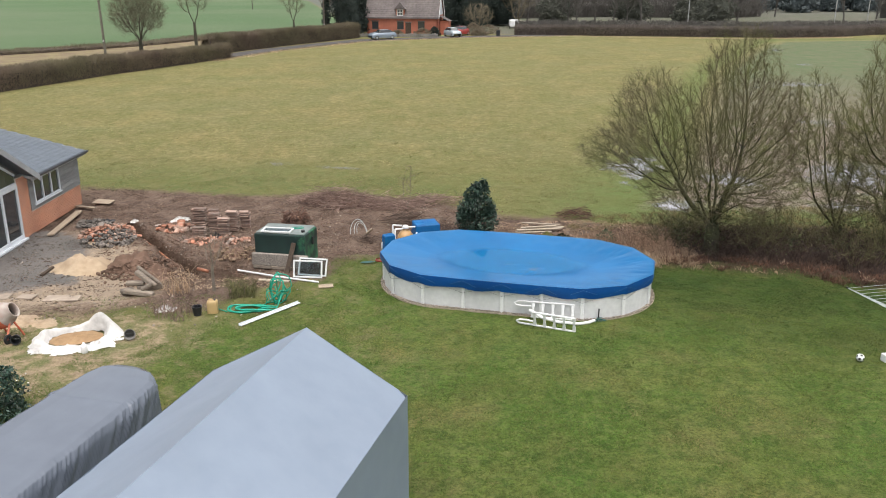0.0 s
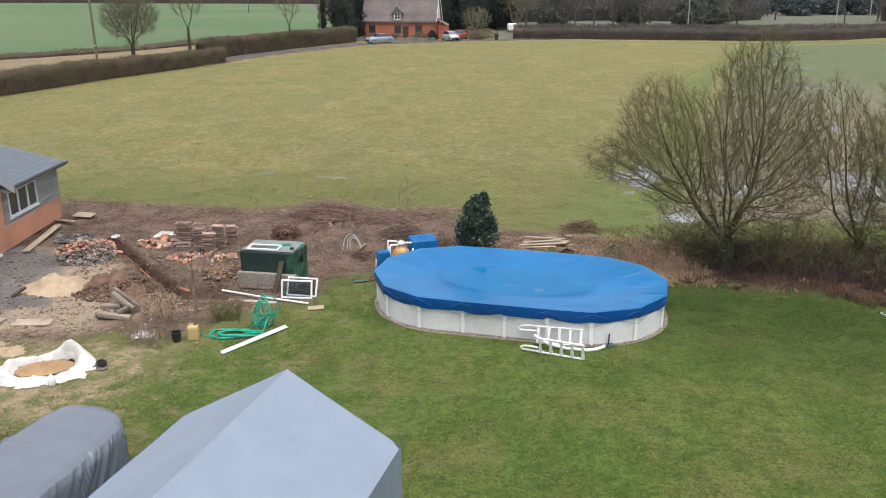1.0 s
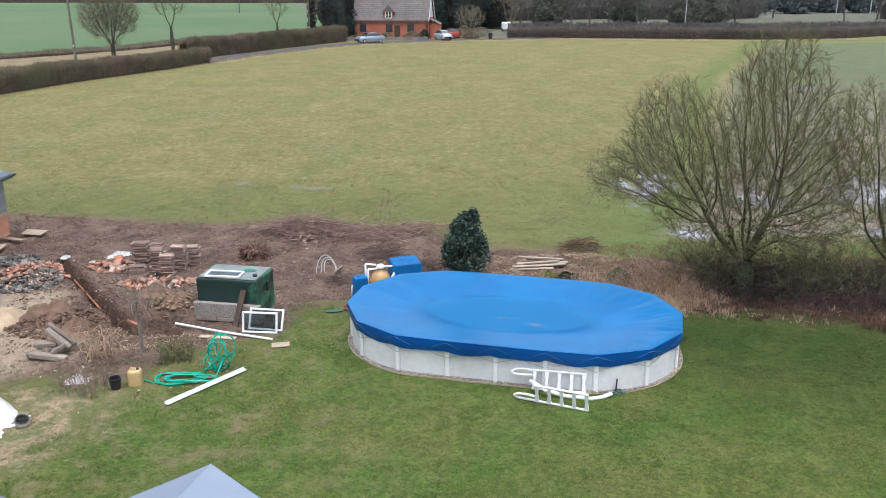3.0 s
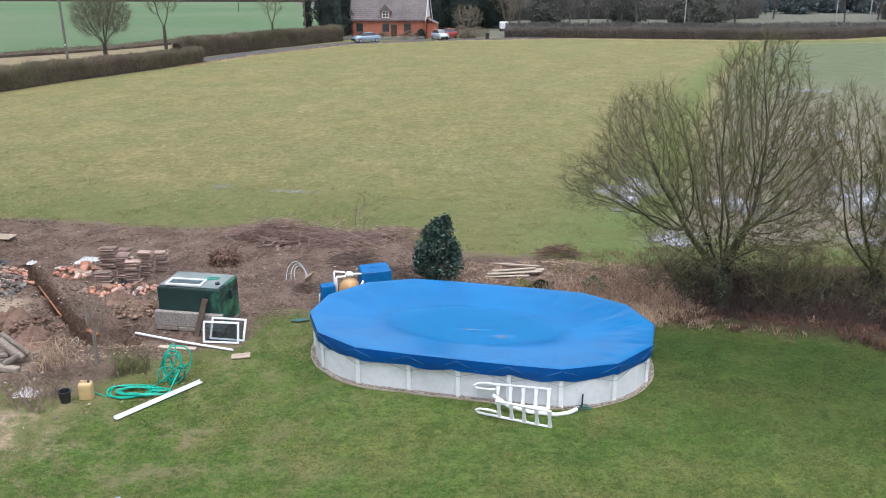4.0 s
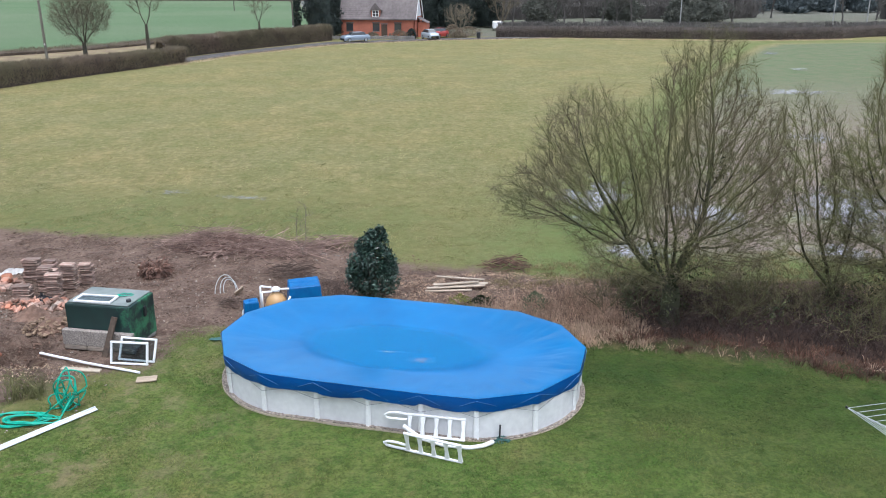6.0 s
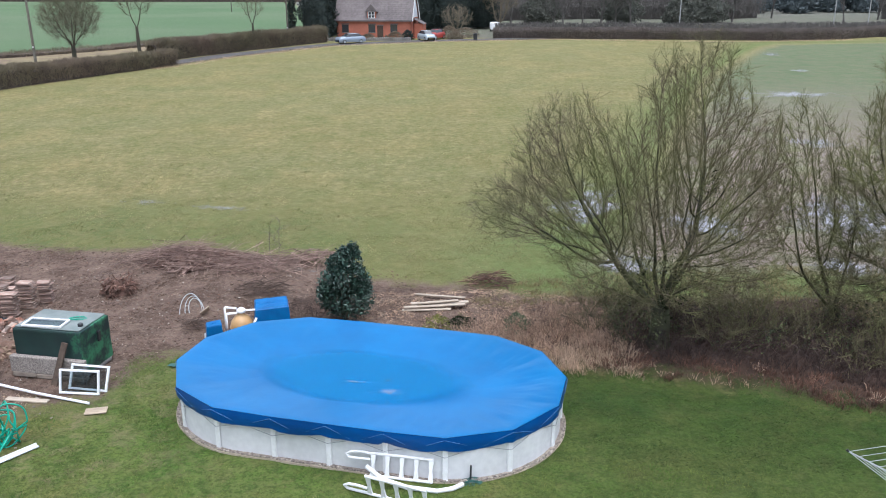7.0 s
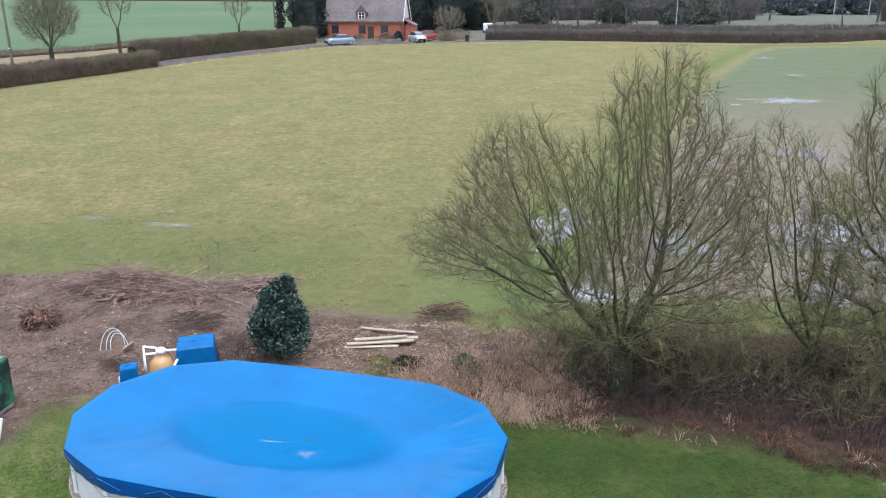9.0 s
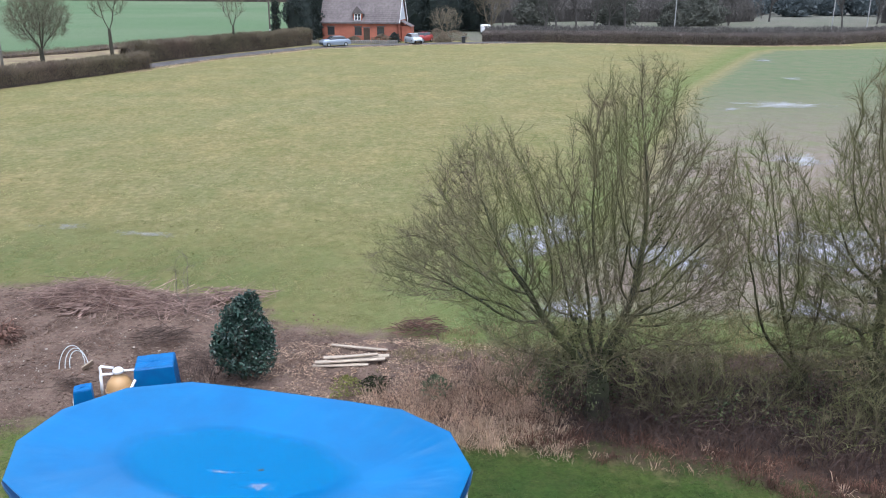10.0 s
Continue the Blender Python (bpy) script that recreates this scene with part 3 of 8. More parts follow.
    sear = ramp(noise_at(0.6, 6, (1, 1.3, 1), 0.65), 0.46, 0.62)
    deep = ramp(noise_at(0.35, 5, rough=0.6), 0.5, 0.64)
    lawn = blend(math2("MULTIPLY", lush, ramp(sear, 0, 1, 0, 0.5)), lawn, (0.105, 0.12, 0.034))
    lawn = blend(math2("MULTIPLY", lush, ramp(deep, 0, 1, 0, 0.6)), lawn, (0.018, 0.07, 0.013))
    lawn = blend(math2("MULTIPLY", lush, ramp(thatch, 0, 1, 0, 0.45)), lawn, (0.014, 0.034, 0.006))
    lawn = blend(math2("MULTIPLY", lush, ramp(bright, 0, 1, 0, 0.3)), lawn, (0.085, 0.12, 0.03))
    lawn = blend(0.1, lawn, (0.05, 0.03, 0.004))
    # cleared soil
    earth = ramp(noise_at(0.75, 7, rough=0.68), 0.46, 0.56)
    chip = ramp(noise_at(7.0, 5, rough=0.75), 0.5, 0.62)
    dirt = blend(earth, (0.09, 0.053, 0.041), (0.255, 0.175, 0.138))
    dirt = blend(ramp(drift, 0.3, 1, 0, 0.5), dirt, (0.35, 0.255, 0.2))
    dirt = blend(ramp(tuft, 0.3, 1, 0, 0.6), dirt, (0.2, 0.125, 0.09))
    dirt = blend(ramp(grit, 0.4, 1, 0, 0.8), dirt, (0.085, 0.05, 0.037))
    dirt = blend(ramp(chip, 0, 1, 0, 0.42), dirt, (0.42, 0.33, 0.255))
    dirt = blend(ramp(speck, 0.65, 1, 0, 0.6), dirt, (0.5, 0.41, 0.32))
    dirt = blend(0.4, dirt, (0.06, 0.045, 0.034))
    sandy = blend(tuft, (0.42, 0.325, 0.215), (0.29, 0.22, 0.145))
    sandy = blend(ramp(grit, 0.3, 1, 0, 0.6), sandy, (0.2, 0.155, 0.095))
    turf = ramp(noise_at(1.3, 6, rough=0.7), 0.44, 0.56)
    sandy = blend(ramp(turf, 0, 1, 0, 0.85), sandy, blend(grit, (0.16, 0.18, 0.06), (0.075, 0.1, 0.03)))
    sandy = blend(ramp(speck, 0.6, 1, 0, 0.5), sandy, (0.5, 0.42, 0.3))
    dusty = blend(tuft, (0.42, 0.33, 0.24), (0.3, 0.24, 0.18))
    dusty = blend(ramp(grit, 0.3, 1, 0, 0.5), dusty, (0.24, 0.2, 0.17))
    pad = blend(patch2, (0.155, 0.147, 0.14), (0.225, 0.21, 0.195))
    pad = blend(ramp(grit, 0, 1, 0, 0.3), pad, (0.12, 0.112, 0.105))
    crop = blend(ramp(noise_at(0.012, 4, (1, 1.3, 1)), 0.36, 0.64), (0.088, 0.15, 0.07), (0.13, 0.175, 0.1))
    mud = blend(drift, (0.26, 0.212, 0.172), (0.195, 0.157, 0.125))
    mud = blend(ramp(patch2, 0.45, 0.9, 0, 0.75), mud, (0.17, 0.2, 0.085))
    mud = blend(ramp(clump, 0.4, 1, 0, 0.5), mud, (0.37, 0.33, 0.27))
    mud = blend(ramp(math2("ADD", sep.outputs["Y"], math2("MULTIPLY", wob, 14.0)), 55, 95), mud, blend(ramp(drift, 0, 1, 0, 0.35), blend(patch2, (0.085, 0.148, 0.058), (0.135, 0.165, 0.085)), (0.2, 0.175, 0.12)))
    mud = blend(ramp(grit, 0, 1, 0, 0.35), mud, (0.15, 0.125, 0.1))
    verge = blend(patch2, (0.2, 0.15, 0.105), (0.26, 0.22, 0.12))
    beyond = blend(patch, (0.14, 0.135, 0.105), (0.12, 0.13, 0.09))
    # haze put into the colour: the ground greys from 200 m outwards
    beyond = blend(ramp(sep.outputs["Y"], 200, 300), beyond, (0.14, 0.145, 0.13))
    bank = blend(tuft, (0.05, 0.031, 0.024), (0.085, 0.053, 0.038))
    bank = blend(ramp(grit, 0.2, 1, 0, 0.6), bank, (0.09, 0.06, 0.045))
    bank = blend(math2("MULTIPLY", ramp(math2("ADD", sep.outputs["X"], wob), 9.6, 7.6), ramp(tuft, 0, 1, 0.4, 0.9)), bank, (0.26, 0.18, 0.12))

    col = field
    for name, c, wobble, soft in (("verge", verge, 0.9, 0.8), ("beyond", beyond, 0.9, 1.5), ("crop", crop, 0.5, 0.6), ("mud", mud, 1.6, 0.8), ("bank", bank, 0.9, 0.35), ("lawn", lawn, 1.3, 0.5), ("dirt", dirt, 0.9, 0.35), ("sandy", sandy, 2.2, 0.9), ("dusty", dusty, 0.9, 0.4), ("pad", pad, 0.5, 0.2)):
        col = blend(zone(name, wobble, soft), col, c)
    at = n.new("ShaderNodeAttribute")
    at.attribute_name = "trench"
    col = blend(ramp(math2("ADD", at.outputs["Fac"], math2("MULTIPLY", wob, 0.2)), -0.1, 0.15), col, (0.085, 0.052, 0.036))
    l.new(col, b.inputs["Base Color"])
    b.inputs["Roughness"].default_value = 0.95
    b.inputs["Specular IOR Level"].default_value = 0.2
    bp = n.new("ShaderNodeBump")
    bp.inputs["Strength"].default_value, bp.inputs["Distance"].default_value = 0.8, 0.06
    l.new(math2("ADD", math2("MULTIPLY", tuft, 0.6), math2("MULTIPLY", grit, 0.6)), bp.inputs["Height"])
    l.new(bp.outputs[0], b.inputs["Normal"])
    return m


ground = new("ground", build_ground())
ground.data.materials.append(ground_material())
tagged(ground, "damp lawn, rough pasture and cleared brown soil", "ground", "", "structure")


def hz(x, y):
    return float(height(np.array([x]), np.array([y]))[0])


def flat_blob(cx, cy, rx, ry, rz, seed, z=0.012, n=48, rag=0.35, rings=1):
    """A flat sheet with a ragged outline; the attribute rim runs from 0 in the middle to 1 at the edge."""
    c, s = math.cos(radians(rz)), math.sin(radians(rz))
    vs, rim = [(cx, cy, z)], [0.0]
    for q in range(1, rings + 1):
        for k in range(n):
            a = 2 * math.pi * k / n
            r = (1 + rag * nz(math.cos(a) * 1.7 + seed, math.sin(a) * 1.7, seed) + rag * 0.5 * nz(math.cos(a) * 5 + seed, math.sin(a) * 5, seed)) * q / rings
            u, v = rx * r * math.cos(a), ry * r * math.sin(a)
            vs.append((cx + u * c - v * s, cy + u * s + v * c, z))
            rim.append(q / rings)
    fs = [(0, 1 + k, 1 + (k + 1) % n) for k in range(n)]
    for q in range(rings - 1):
        o = 1 + q * n
        fs += [(o + k, o + n + k, o + n + (k + 1) % n, o + (k + 1) % n) for k in range(n)]
    me = bpy.data.meshes.new("sheet")
    me.from_pydata(vs, [], fs)
    at = me.attributes.new("rim", "FLOAT", "POINT")
    at.data.foreach_set("value", rim)
    return me


def puddle_material(name, tint, scale, cover=0.75, fade=0.15, most=1.0):
    """Wet patches that break up into the grass towards the rim."""
    m = bpy.data.materials.new(name)
    m.use_nodes = True
    n, l = m.node_tree.nodes, m.node_tree.links
    b = n["Principled BSDF"]
    b.inputs["Base Color"].default_value = (*tint, 1)
    b.inputs["Roughness"].default_value = 0.12
    at = n.new("ShaderNodeAttribute")
    at.attribute_name = "rim"
    tc, tx, ad, r = (n.new("ShaderNode" + k) for k in ("TexCoord", "TexNoise", "Math", "MapRange"))
    tx.inputs["Scale"].default_value, tx.inputs["Detail"].default_value, tx.inputs["Roughness"].default_value = scale, 7, 0.7
    l.new(tc.outputs["Object"], tx.inputs["Vector"])
    ad.operation = "MULTIPLY_ADD"
    l.new(tx.outputs["Fac"], ad.inputs[0])
    ad.inputs[1].default_value = 2.2
    l.new(at.outputs["Fac"], ad.inputs[2])
    r.inputs["From Min"].default_value, r.inputs["From Max"].default_value = 1.1 + cover, 1.1 - fade + cover
    r.inputs["To Max"].default_value = most
    l.new(ad.outputs[0], r.inputs["Value"])
    l.new(r.outputs[0], b.inputs["Alpha"])
    return m


# puddles with a pale grey base colour and a glossy surface
M_PUDDLE = puddle_material("pale_puddle", (0.36, 0.36, 0.34), 2.2, 0.45, 0.9, 0.75)
M_FARPUDDLE = puddle_material("far_pale_flood", (0.5, 0.5, 0.52), 0.8, 0.5, 0.8)
M_BIGPUDDLE = puddle_material("pale_flood", (0.38, 0.38, 0.4), 0.9, 0.72, 0.6)
for cx, cy, rx, ry, rz, seed in ((-9.5, 45.9, 2.6, 0.8, -8, 1), (-5.8, 44.9, 3.0, 0.8, -10, 2), (-0.2, 36.3, 2.0, 0.7, -20, 4),
                                 (10.6, 45.0, 2.6, 5.0, -15, 5), (10.6, 37.0, 1.8, 1.5, 10, 6), (15.0, 42.0, 2.4, 3.0, 0, 7), (21.5, 43, 3.6, 5.5, -20, 8), (24, 38.5, 4.0, 2.4, 0, 9),
                                 (34, 82, 7.5, 3.6, 0, 10), (29, 79.5, 2.4, 1.6, 0, 11), (45.8, 121, 2.6, 5.0, -20, 12), (42, 101, 2.2, 2.6, 0, 13), (18.5, 36.5, 2.0, 1.4, 0, 14), (27, 60, 3.0, 3.5, 0, 15)):
    solo("puddle", flat_blob(cx, cy, rx, ry, rz, seed, 0.03 if cx < 8 else 0.0, rings=6), M_FARPUDDLE if cy > 58 else M_BIGPUDDLE if cx > 8 else M_PUDDLE, "shallow pale puddle in soggy grass", "puddle", group="puddles", kind="structure")

# ---- lane ----
LANE = [(-62, 66), (-47, 78), (-39, 93), (-30.0, 109), (-25.0, 121.5), (-19.5, 131.0), (-13.5, 140.0), (1, 147.0), (20.3, 151.8)]


def strip(line, width, z, n=6):
    """A band along a polyline."""
    g = Geo()
    pts = [Vector((*p, 0)) for p in line]
    fine = []
    for a, c in zip(pts, pts[1:]):
        fine += [a.lerp(c, k / n) for k in range(n)]
    fine.append(pts[-1])
    vs = []
    for i, p in enumerate(fine):
        d = (fine[min(i + 1, len(fine) - 1)] - fine[max(i - 1, 0)]).normalized()
        o = Vector((-d.y, d.x, 0)) * (width / 2)
        vs += [p + o + Vector((0, 0, z)), p - o + Vector((0, 0, z)), p + o * 1.02 + Vector((0, 0, -0.1)), p - o * 1.02 + Vector((0, 0, -0.1))]
    fs = []
    for i in range(len(fine) - 1):
        a, c = 4 * i, 4 * i + 4
        fs += [(a, a + 1, c + 1, c), (a, c, c + 2, a + 2), (a + 1, a + 3, c + 3, c + 1)]
    return g.add(vs, fs)


solo("road", strip(LANE, 3.2, 0.08), M_ROAD, "narrow wet asphalt country lane", "road", kind="structure")

# ---- pool ----
STRAIGHT, WALL_R, WALL_H = 4.04, 2.53, 1.04


def oval(s, r):
    """The point at the share s of the oval's wall line, pushed to radius r, and its outward way."""
    total = 2 * STRAIGHT + 2 * math.pi * WALL_R
    d = (s % 1.0) * total
    h = STRAIGHT / 2
    if d < STRAIGHT:
        return Vector((-h + d, -r, 0)), Vector((0, -1, 0)), Vector((-h + d, 0, 0))
    d -= STRAIGHT
    if d < math.pi * WALL_R:
        a = -math.pi / 2 + d / WALL_R
        o = Vector((math.cos(a), math.sin(a), 0))
        return Vector((h, 0, 0)) + o * r, o, Vector((h, 0, 0))
    d -= math.pi * WALL_R
    if d < STRAIGHT:
        return Vector((h - d, r, 0)), Vector((0, 1, 0)), Vector((h - d, 0, 0))
    d -= STRAIGHT
    a = math.pi / 2 + d / WALL_R
    o = Vector((math.cos(a), math.sin(a), 0))
    return Vector((-h, 0, 0)) + o * r, o, Vector((-h, 0, 0))


HALF = math.pi * WALL_R
FULL = 2 * STRAIGHT + 2 * HALF
ARC = (-78, -47, -15, 15, 47, 78)
POST_S = [(u + STRAIGHT / 2) / FULL for u in (-1.2, 0.05, 1.3)] + [(STRAIGHT + WALL_R * radians(a + 90)) / FULL for a in ARC]
POST_S += [(STRAIGHT + HALF + STRAIGHT / 2 - u) / FULL for u in (1.25, 0.0, -1.25)] + [(2 * STRAIGHT + HALF + WALL_R * radians(a + 90)) / FULL for a in ARC]
N_POST = len(POST_S)
POST_S.append(POST_S[0] + 1.0)


def build_pool():
    pool = thing("above_ground_pool", "oval white steel-walled above-ground swimming pool on the lawn", "pool", 2.51, 26.33, 0, -14.5)
    for k in range(N_POST):
        s0, s1 = POST_S[k], POST_S[k + 1]
        g, n = Geo(), 8
        g.grid(n + 1, 3, lambda i, j: oval(s0 + (s1 - s0) * i / n, WALL_R + (0, 0.006, 0)[j] * math.sin(math.pi * i / n))[0] + Vector((0, 0, (0.0, 0.5, 1.0)[j] * WALL_H)))
        part("wall_panel", g, M_PANEL, pool, smooth=True)
        p, o, _ = oval(s0, WALL_R + 0.035)
        turn = Matrix.Rotation(math.atan2(o.y, o.x), 3, "Z")
        g = Geo().box((p.x, p.y, WALL_H / 2), (0.06, 0.12, WALL_H), turn, 0.018)
        g.box((p.x, p.y, 0.025), (0.08, 0.12, 0.05), turn, 0.012)
        part("post", g, M_WHITE, pool)
    g, n = Geo(), 152
    g.grid(n, 5, lambda i, j: oval(i / n, WALL_R + (-0.08, 0.0, 0.01, 0.0, -0.08)[j])[0] + Vector((0, 0, WALL_H - 0.03 + (0.02, 0.02, 0.0, -0.03, -0.03)[j])), True)
    part("top_rail", g, M_WHITE, pool)
    g = Geo().grid(n, 4, lambda i, j: oval(i / n, WALL_R + (0.115, 0.115, 0.135, 0.135)[j] + 0.015 * nz(i * 0.3, 0))[0] + Vector((0, 0, (-0.05, 0.03, 0.03, -0.05)[j] + 0.02 * nz(i * 0.5, 4))), True)
    part("edging_board", g, M_PALE, pool, "weathered timber edging")
    g = Geo().grid(n, 3, lambda i, j: oval(i / n, WALL_R + (0.0, 0.07, 0.12)[j])[0] + Vector((0, 0, 0.035)), True)
    part("gravel_bed", g, M_GRAVEL, pool, "loose gravel border")
    rng = random.Random(3)
    g = Geo()
    for _ in range(2600):
        p, o, _c = oval(rng.random(), WALL_R + rng.uniform(0.04, 0.115))
        r = rng.uniform(0.012, 0.03)
        g.box((p.x, p.y, 0.035 + r * 0.4), (r * 1.6, r * 1.3, r), Matrix.Rotation(rng.random() * 6, 3, "Z"))
    part("gravel", g, M_GRAVEL, pool, kind="stuff")


def cover_edge(u, r):
    """The cover's outline, u counted in posts: straight between the posts."""
    k = math.floor(u)
    f = u - k
    a, b = oval(POST_S[k % N_POST], r)[0], oval(POST_S[k % N_POST + 1], r)[0]
    return a.lerp(b, f), f


def skirt_drop(f, k):
    """How far the skirt hangs, in the share f between two posts: pulled down at the ties."""
    return 0.35 - 0.06 * abs(2 * f - 1) ** 2 + 0.025 * math.sin(k * 2.3 + f * 5)


def wet_sheet(name):
    """Smooth water over the blue sheet, thinning out towards its rim."""
    m = bpy.data.materials.new(name)
    m.use_nodes = True
    n, l = m.node_tree.nodes, m.node_tree.links
    b = n["Principled BSDF"]
    b.inputs["Base Color"].default_value = (0.0, 0.165, 0.41, 1)
    b.inputs["Roughness"].default_value = 0.05
    b.inputs["IOR"].default_value = 1.33
    at, r = n.new("ShaderNodeAttribute"), n.new("ShaderNodeMapRange")
    at.attribute_name = "rim"
    r.inputs["From Min"].default_value, r.inputs["From Max"].default_value = 1.0, 0.8
    r.inputs["To Max"].default_value = 0.6
    l.new(at.outputs["Fac"], r.inputs["Value"])
    l.new(r.outputs[0], b.inputs["Alpha"])
    return m


def build_cover():
    cover = thing("pool_cover", "bright blue plastic winter cover sagging over the oval pool", "pool cover", 2.51, 26.33, 0, -14.5)
    ns, nf = N_POST * 12, 26
    g = Geo()

    def top(i, j):
        f = j / (nf - 1)
        e, t = cover_edge(i / 12, WALL_R + 0.135)
        c = Vector((max(-STRAIGHT / 2, min(STRAIGHT / 2, e.x)), 0, 0))
        p = e.lerp(c, f)
        z = WALL_H + 0.035 - 0.31 * math.sin(min(1, f * 1.02) * math.pi / 2) ** 1.15
        right = 0.5 + 0.5 * math.tanh((p.x - 1.5) * 1.0)
        fold = math.exp(-((f - 0.22) / 0.16) ** 2)
        z += fold * (0.014 + 0.04 * right) * (0.35 - abs(nz(i * 0.42, j * 0.1, 3.0)) * 1.4)
        z += 0.012 * nz(p.x * 1.3, p.y * 1.3, 7) * min(1, f * 4)
        if j == 0:
            z -= 0.012
        return (p.x, p.y, z)

    g.grid(ns, nf, top, True)
    part("sheet", g, M_BLUE, cover, smooth=True)
    g = Geo()

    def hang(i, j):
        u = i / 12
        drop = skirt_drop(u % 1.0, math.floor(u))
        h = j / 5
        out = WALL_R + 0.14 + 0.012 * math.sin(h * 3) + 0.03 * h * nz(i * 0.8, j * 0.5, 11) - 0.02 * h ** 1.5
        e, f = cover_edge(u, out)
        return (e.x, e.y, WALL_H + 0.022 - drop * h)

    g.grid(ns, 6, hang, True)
    part("skirt", g, M_BLUE_SHADED, cover, "blue skirt with shade put into its colour", smooth=True)
    # cord that zigzags between the hem and the posts
    g = Geo()
    pts = []
    for k in range(N_POST + 1):
        a, _ = cover_edge(k, WALL_R + 0.09)
        b, _ = cover_edge(k + 0.5, WALL_R + 0.12)
        pts.append(Vector((a.x, a.y, WALL_H - 0.46)))
        pts.append(Vector((b.x, b.y, WALL_H - 0.27)))
    for a, b in zip(pts, pts[1:]):
        g.tube([a, b], 0.0045, 4)
    part("cord", g, M_CORD, cover, "thin grey lashing cord")
    g = Geo()
    for k in range(N_POST):
        for e0, e1 in ((0.0, 0.5), (0.5, 1.0)):
            hi, lo = (e0, e1) if e0 == 0.0 else (e1, e0)
            a, _ = cover_edge(k + hi * 0.999, WALL_R + 0.162)
            b, _ = cover_edge(k + lo, WALL_R + 0.115)
            g.tube([(a.x, a.y, WALL_H - 0.02), ((a.x + b.x) / 2 * 1.003, (a.y + b.y) / 2 * 1.003, WALL_H - 0.16), (b.x, b.y, WALL_H - 0.31)], 0.0045, 4)
    part("hem_cord", g, M_HEMCORD, cover, "thin pale blue cord across the hem")
    # rain water standing in the middle of the sheet
    pond = flat_blob(-0.15, -0.02, 2.65, 1.36, 0, 5, 0.862, 64, 0.1, 8)
    w = solo("rain_water", pond, wet_sheet("rain_water"), "shallow rain water lying on the blue cover", "water", 2.51, 26.33, 0, -14.5)
    w.visible_shadow = False
    # silt and a leaf under the water
    for name, cx, cy, rx, ry, seed in (("silt_patch", 0.75, -0.62, 0.42, 0.16, 21), ("silt_patch", -0.2, -0.35, 0.42, 0.07, 22)):
        blob = flat_blob(cx, cy, rx, ry, 8, seed, 0.867, 32, 0.8, 5)
        solo(name, blob, M_SILT, "pale smear of silt on the blue cover", "dirt", 2.51, 26.33, 0, -14.5)
    solo("leaf", flat_blob(0.55, -0.1, 0.06, 0.03, 20, 23, 0.872, 12, 0.3), M_DARKWOOD, "dead leaf floating on the cover", "leaf", 2.51, 26.33, 0, -14.5)


M_SILT = puddle_material("pale_silt", (0.42, 0.42, 0.46), 7.0, 0.6, 0.8, 0.65)
build_pool()
build_cover()


# ---- pool equipment ----
def build_ladder(x, y, z, rz, tilt, grip_h):
    """A white pool ladder lying on its side: two rails, steps, a rounded grip at one end."""
    lad = thing("pool_ladder", "white plastic pool ladder lying on its side", "ladder", x, y, z, rz, "pool ladders")
    lean = Matrix.Rotation(radians(tilt), 4, "X")
    length, width = 1.32, 0.46

    def rail(h):
        g = Geo()
        g.tube([lean @ Vector((0.0, 0, h)), lean @ Vector((length, 0, h))], 0.032, 8)
        return g

    part("rail", rail(0.03), M_WHITE, lad)
    part("rail", rail(0.03 + width), M_WHITE, lad)
    for k in range(5):
        u = 0.04 + k * 0.305
        g = Geo()
        g.grid(2, 9, lambda i, j: lean @ Vector((u + 0.02 + (0.055 if i else -0.055) * (0.55 + 0.9 * abs(j / 8 - 0.5)), 0.02, 0.03 + width * j / 8)))
        g.grid(2, 9, lambda i, j: lean @ Vector((u + 0.02 + (0.055 if i else -0.055) * (0.55 + 0.9 * abs(j / 8 - 0.5)), -0.02, 0.03 + width * j / 8)))
        for sgn in (-1, 1):
            g.grid(2, 9, lambda i, j: lean @ Vector((u + 0.02 + sgn * 0.055 * (0.55 + 0.9 * abs(j / 8 - 0.5)), -0.02 + 0.04 * i, 0.03 + width * j / 8)))
        part("step", g, M_WHITE, lad)
    # grip loop
    h = grip_h
    pts = [(0, 0, h + 0.12), (-0.2, 0, h + 0.14), (-0.42, 0, h + 0.12), (-0.52, 0, h + 0.06), (-0.46, 0, h), (-0.25, 0, h - 0.01), (0.0, 0, h)]
    part("grip", Geo().tube([lean @ Vector(p) for p in pts], 0.03, 8), M_WHITE, lad)
    return lad


build_ladder(2.82, 22.82, 0.0, -23, 12, 0.04)
build_ladder(2.80, 23.42, 0.02, -12, -16, 0.36)
hose = Geo().tube([(2.75, 23.35, 0.3), (3.1, 23.1, 0.16), (3.6, 22.95, 0.07), (4.2, 22.85, 0.05), (4.5, 22.92, 0.06), (4.72, 23.05, 0.08)], 0.05, 10)
solo("pool_hose", hose, M_WHITE, "fat white ribbed pool hose on the grass", "hose", smooth=True)
st = thing("ground_stake", "dark metal stake with tangled green net at its foot", "stake", 4.87, 23.25, 0)
part("rod", Geo().tube([(0, 0, 0), (0.01, 0, 0.38)], 0.02, 8), M_BLACK, st)
rng = random.Random(5)
g = Geo()
for _ in range(26):
    a, b = rng.random() * 6.28, rng.random() * 6.28
    g.tube([(0.25 * math.cos(a), 0.18 * math.sin(a), 0.02), (0.1 * math.cos(a + b), 0.1 * math.sin(b), 0.07), (0.25 * math.cos(b), 0.18 * math.sin(b), 0.02)], 0.007, 4)
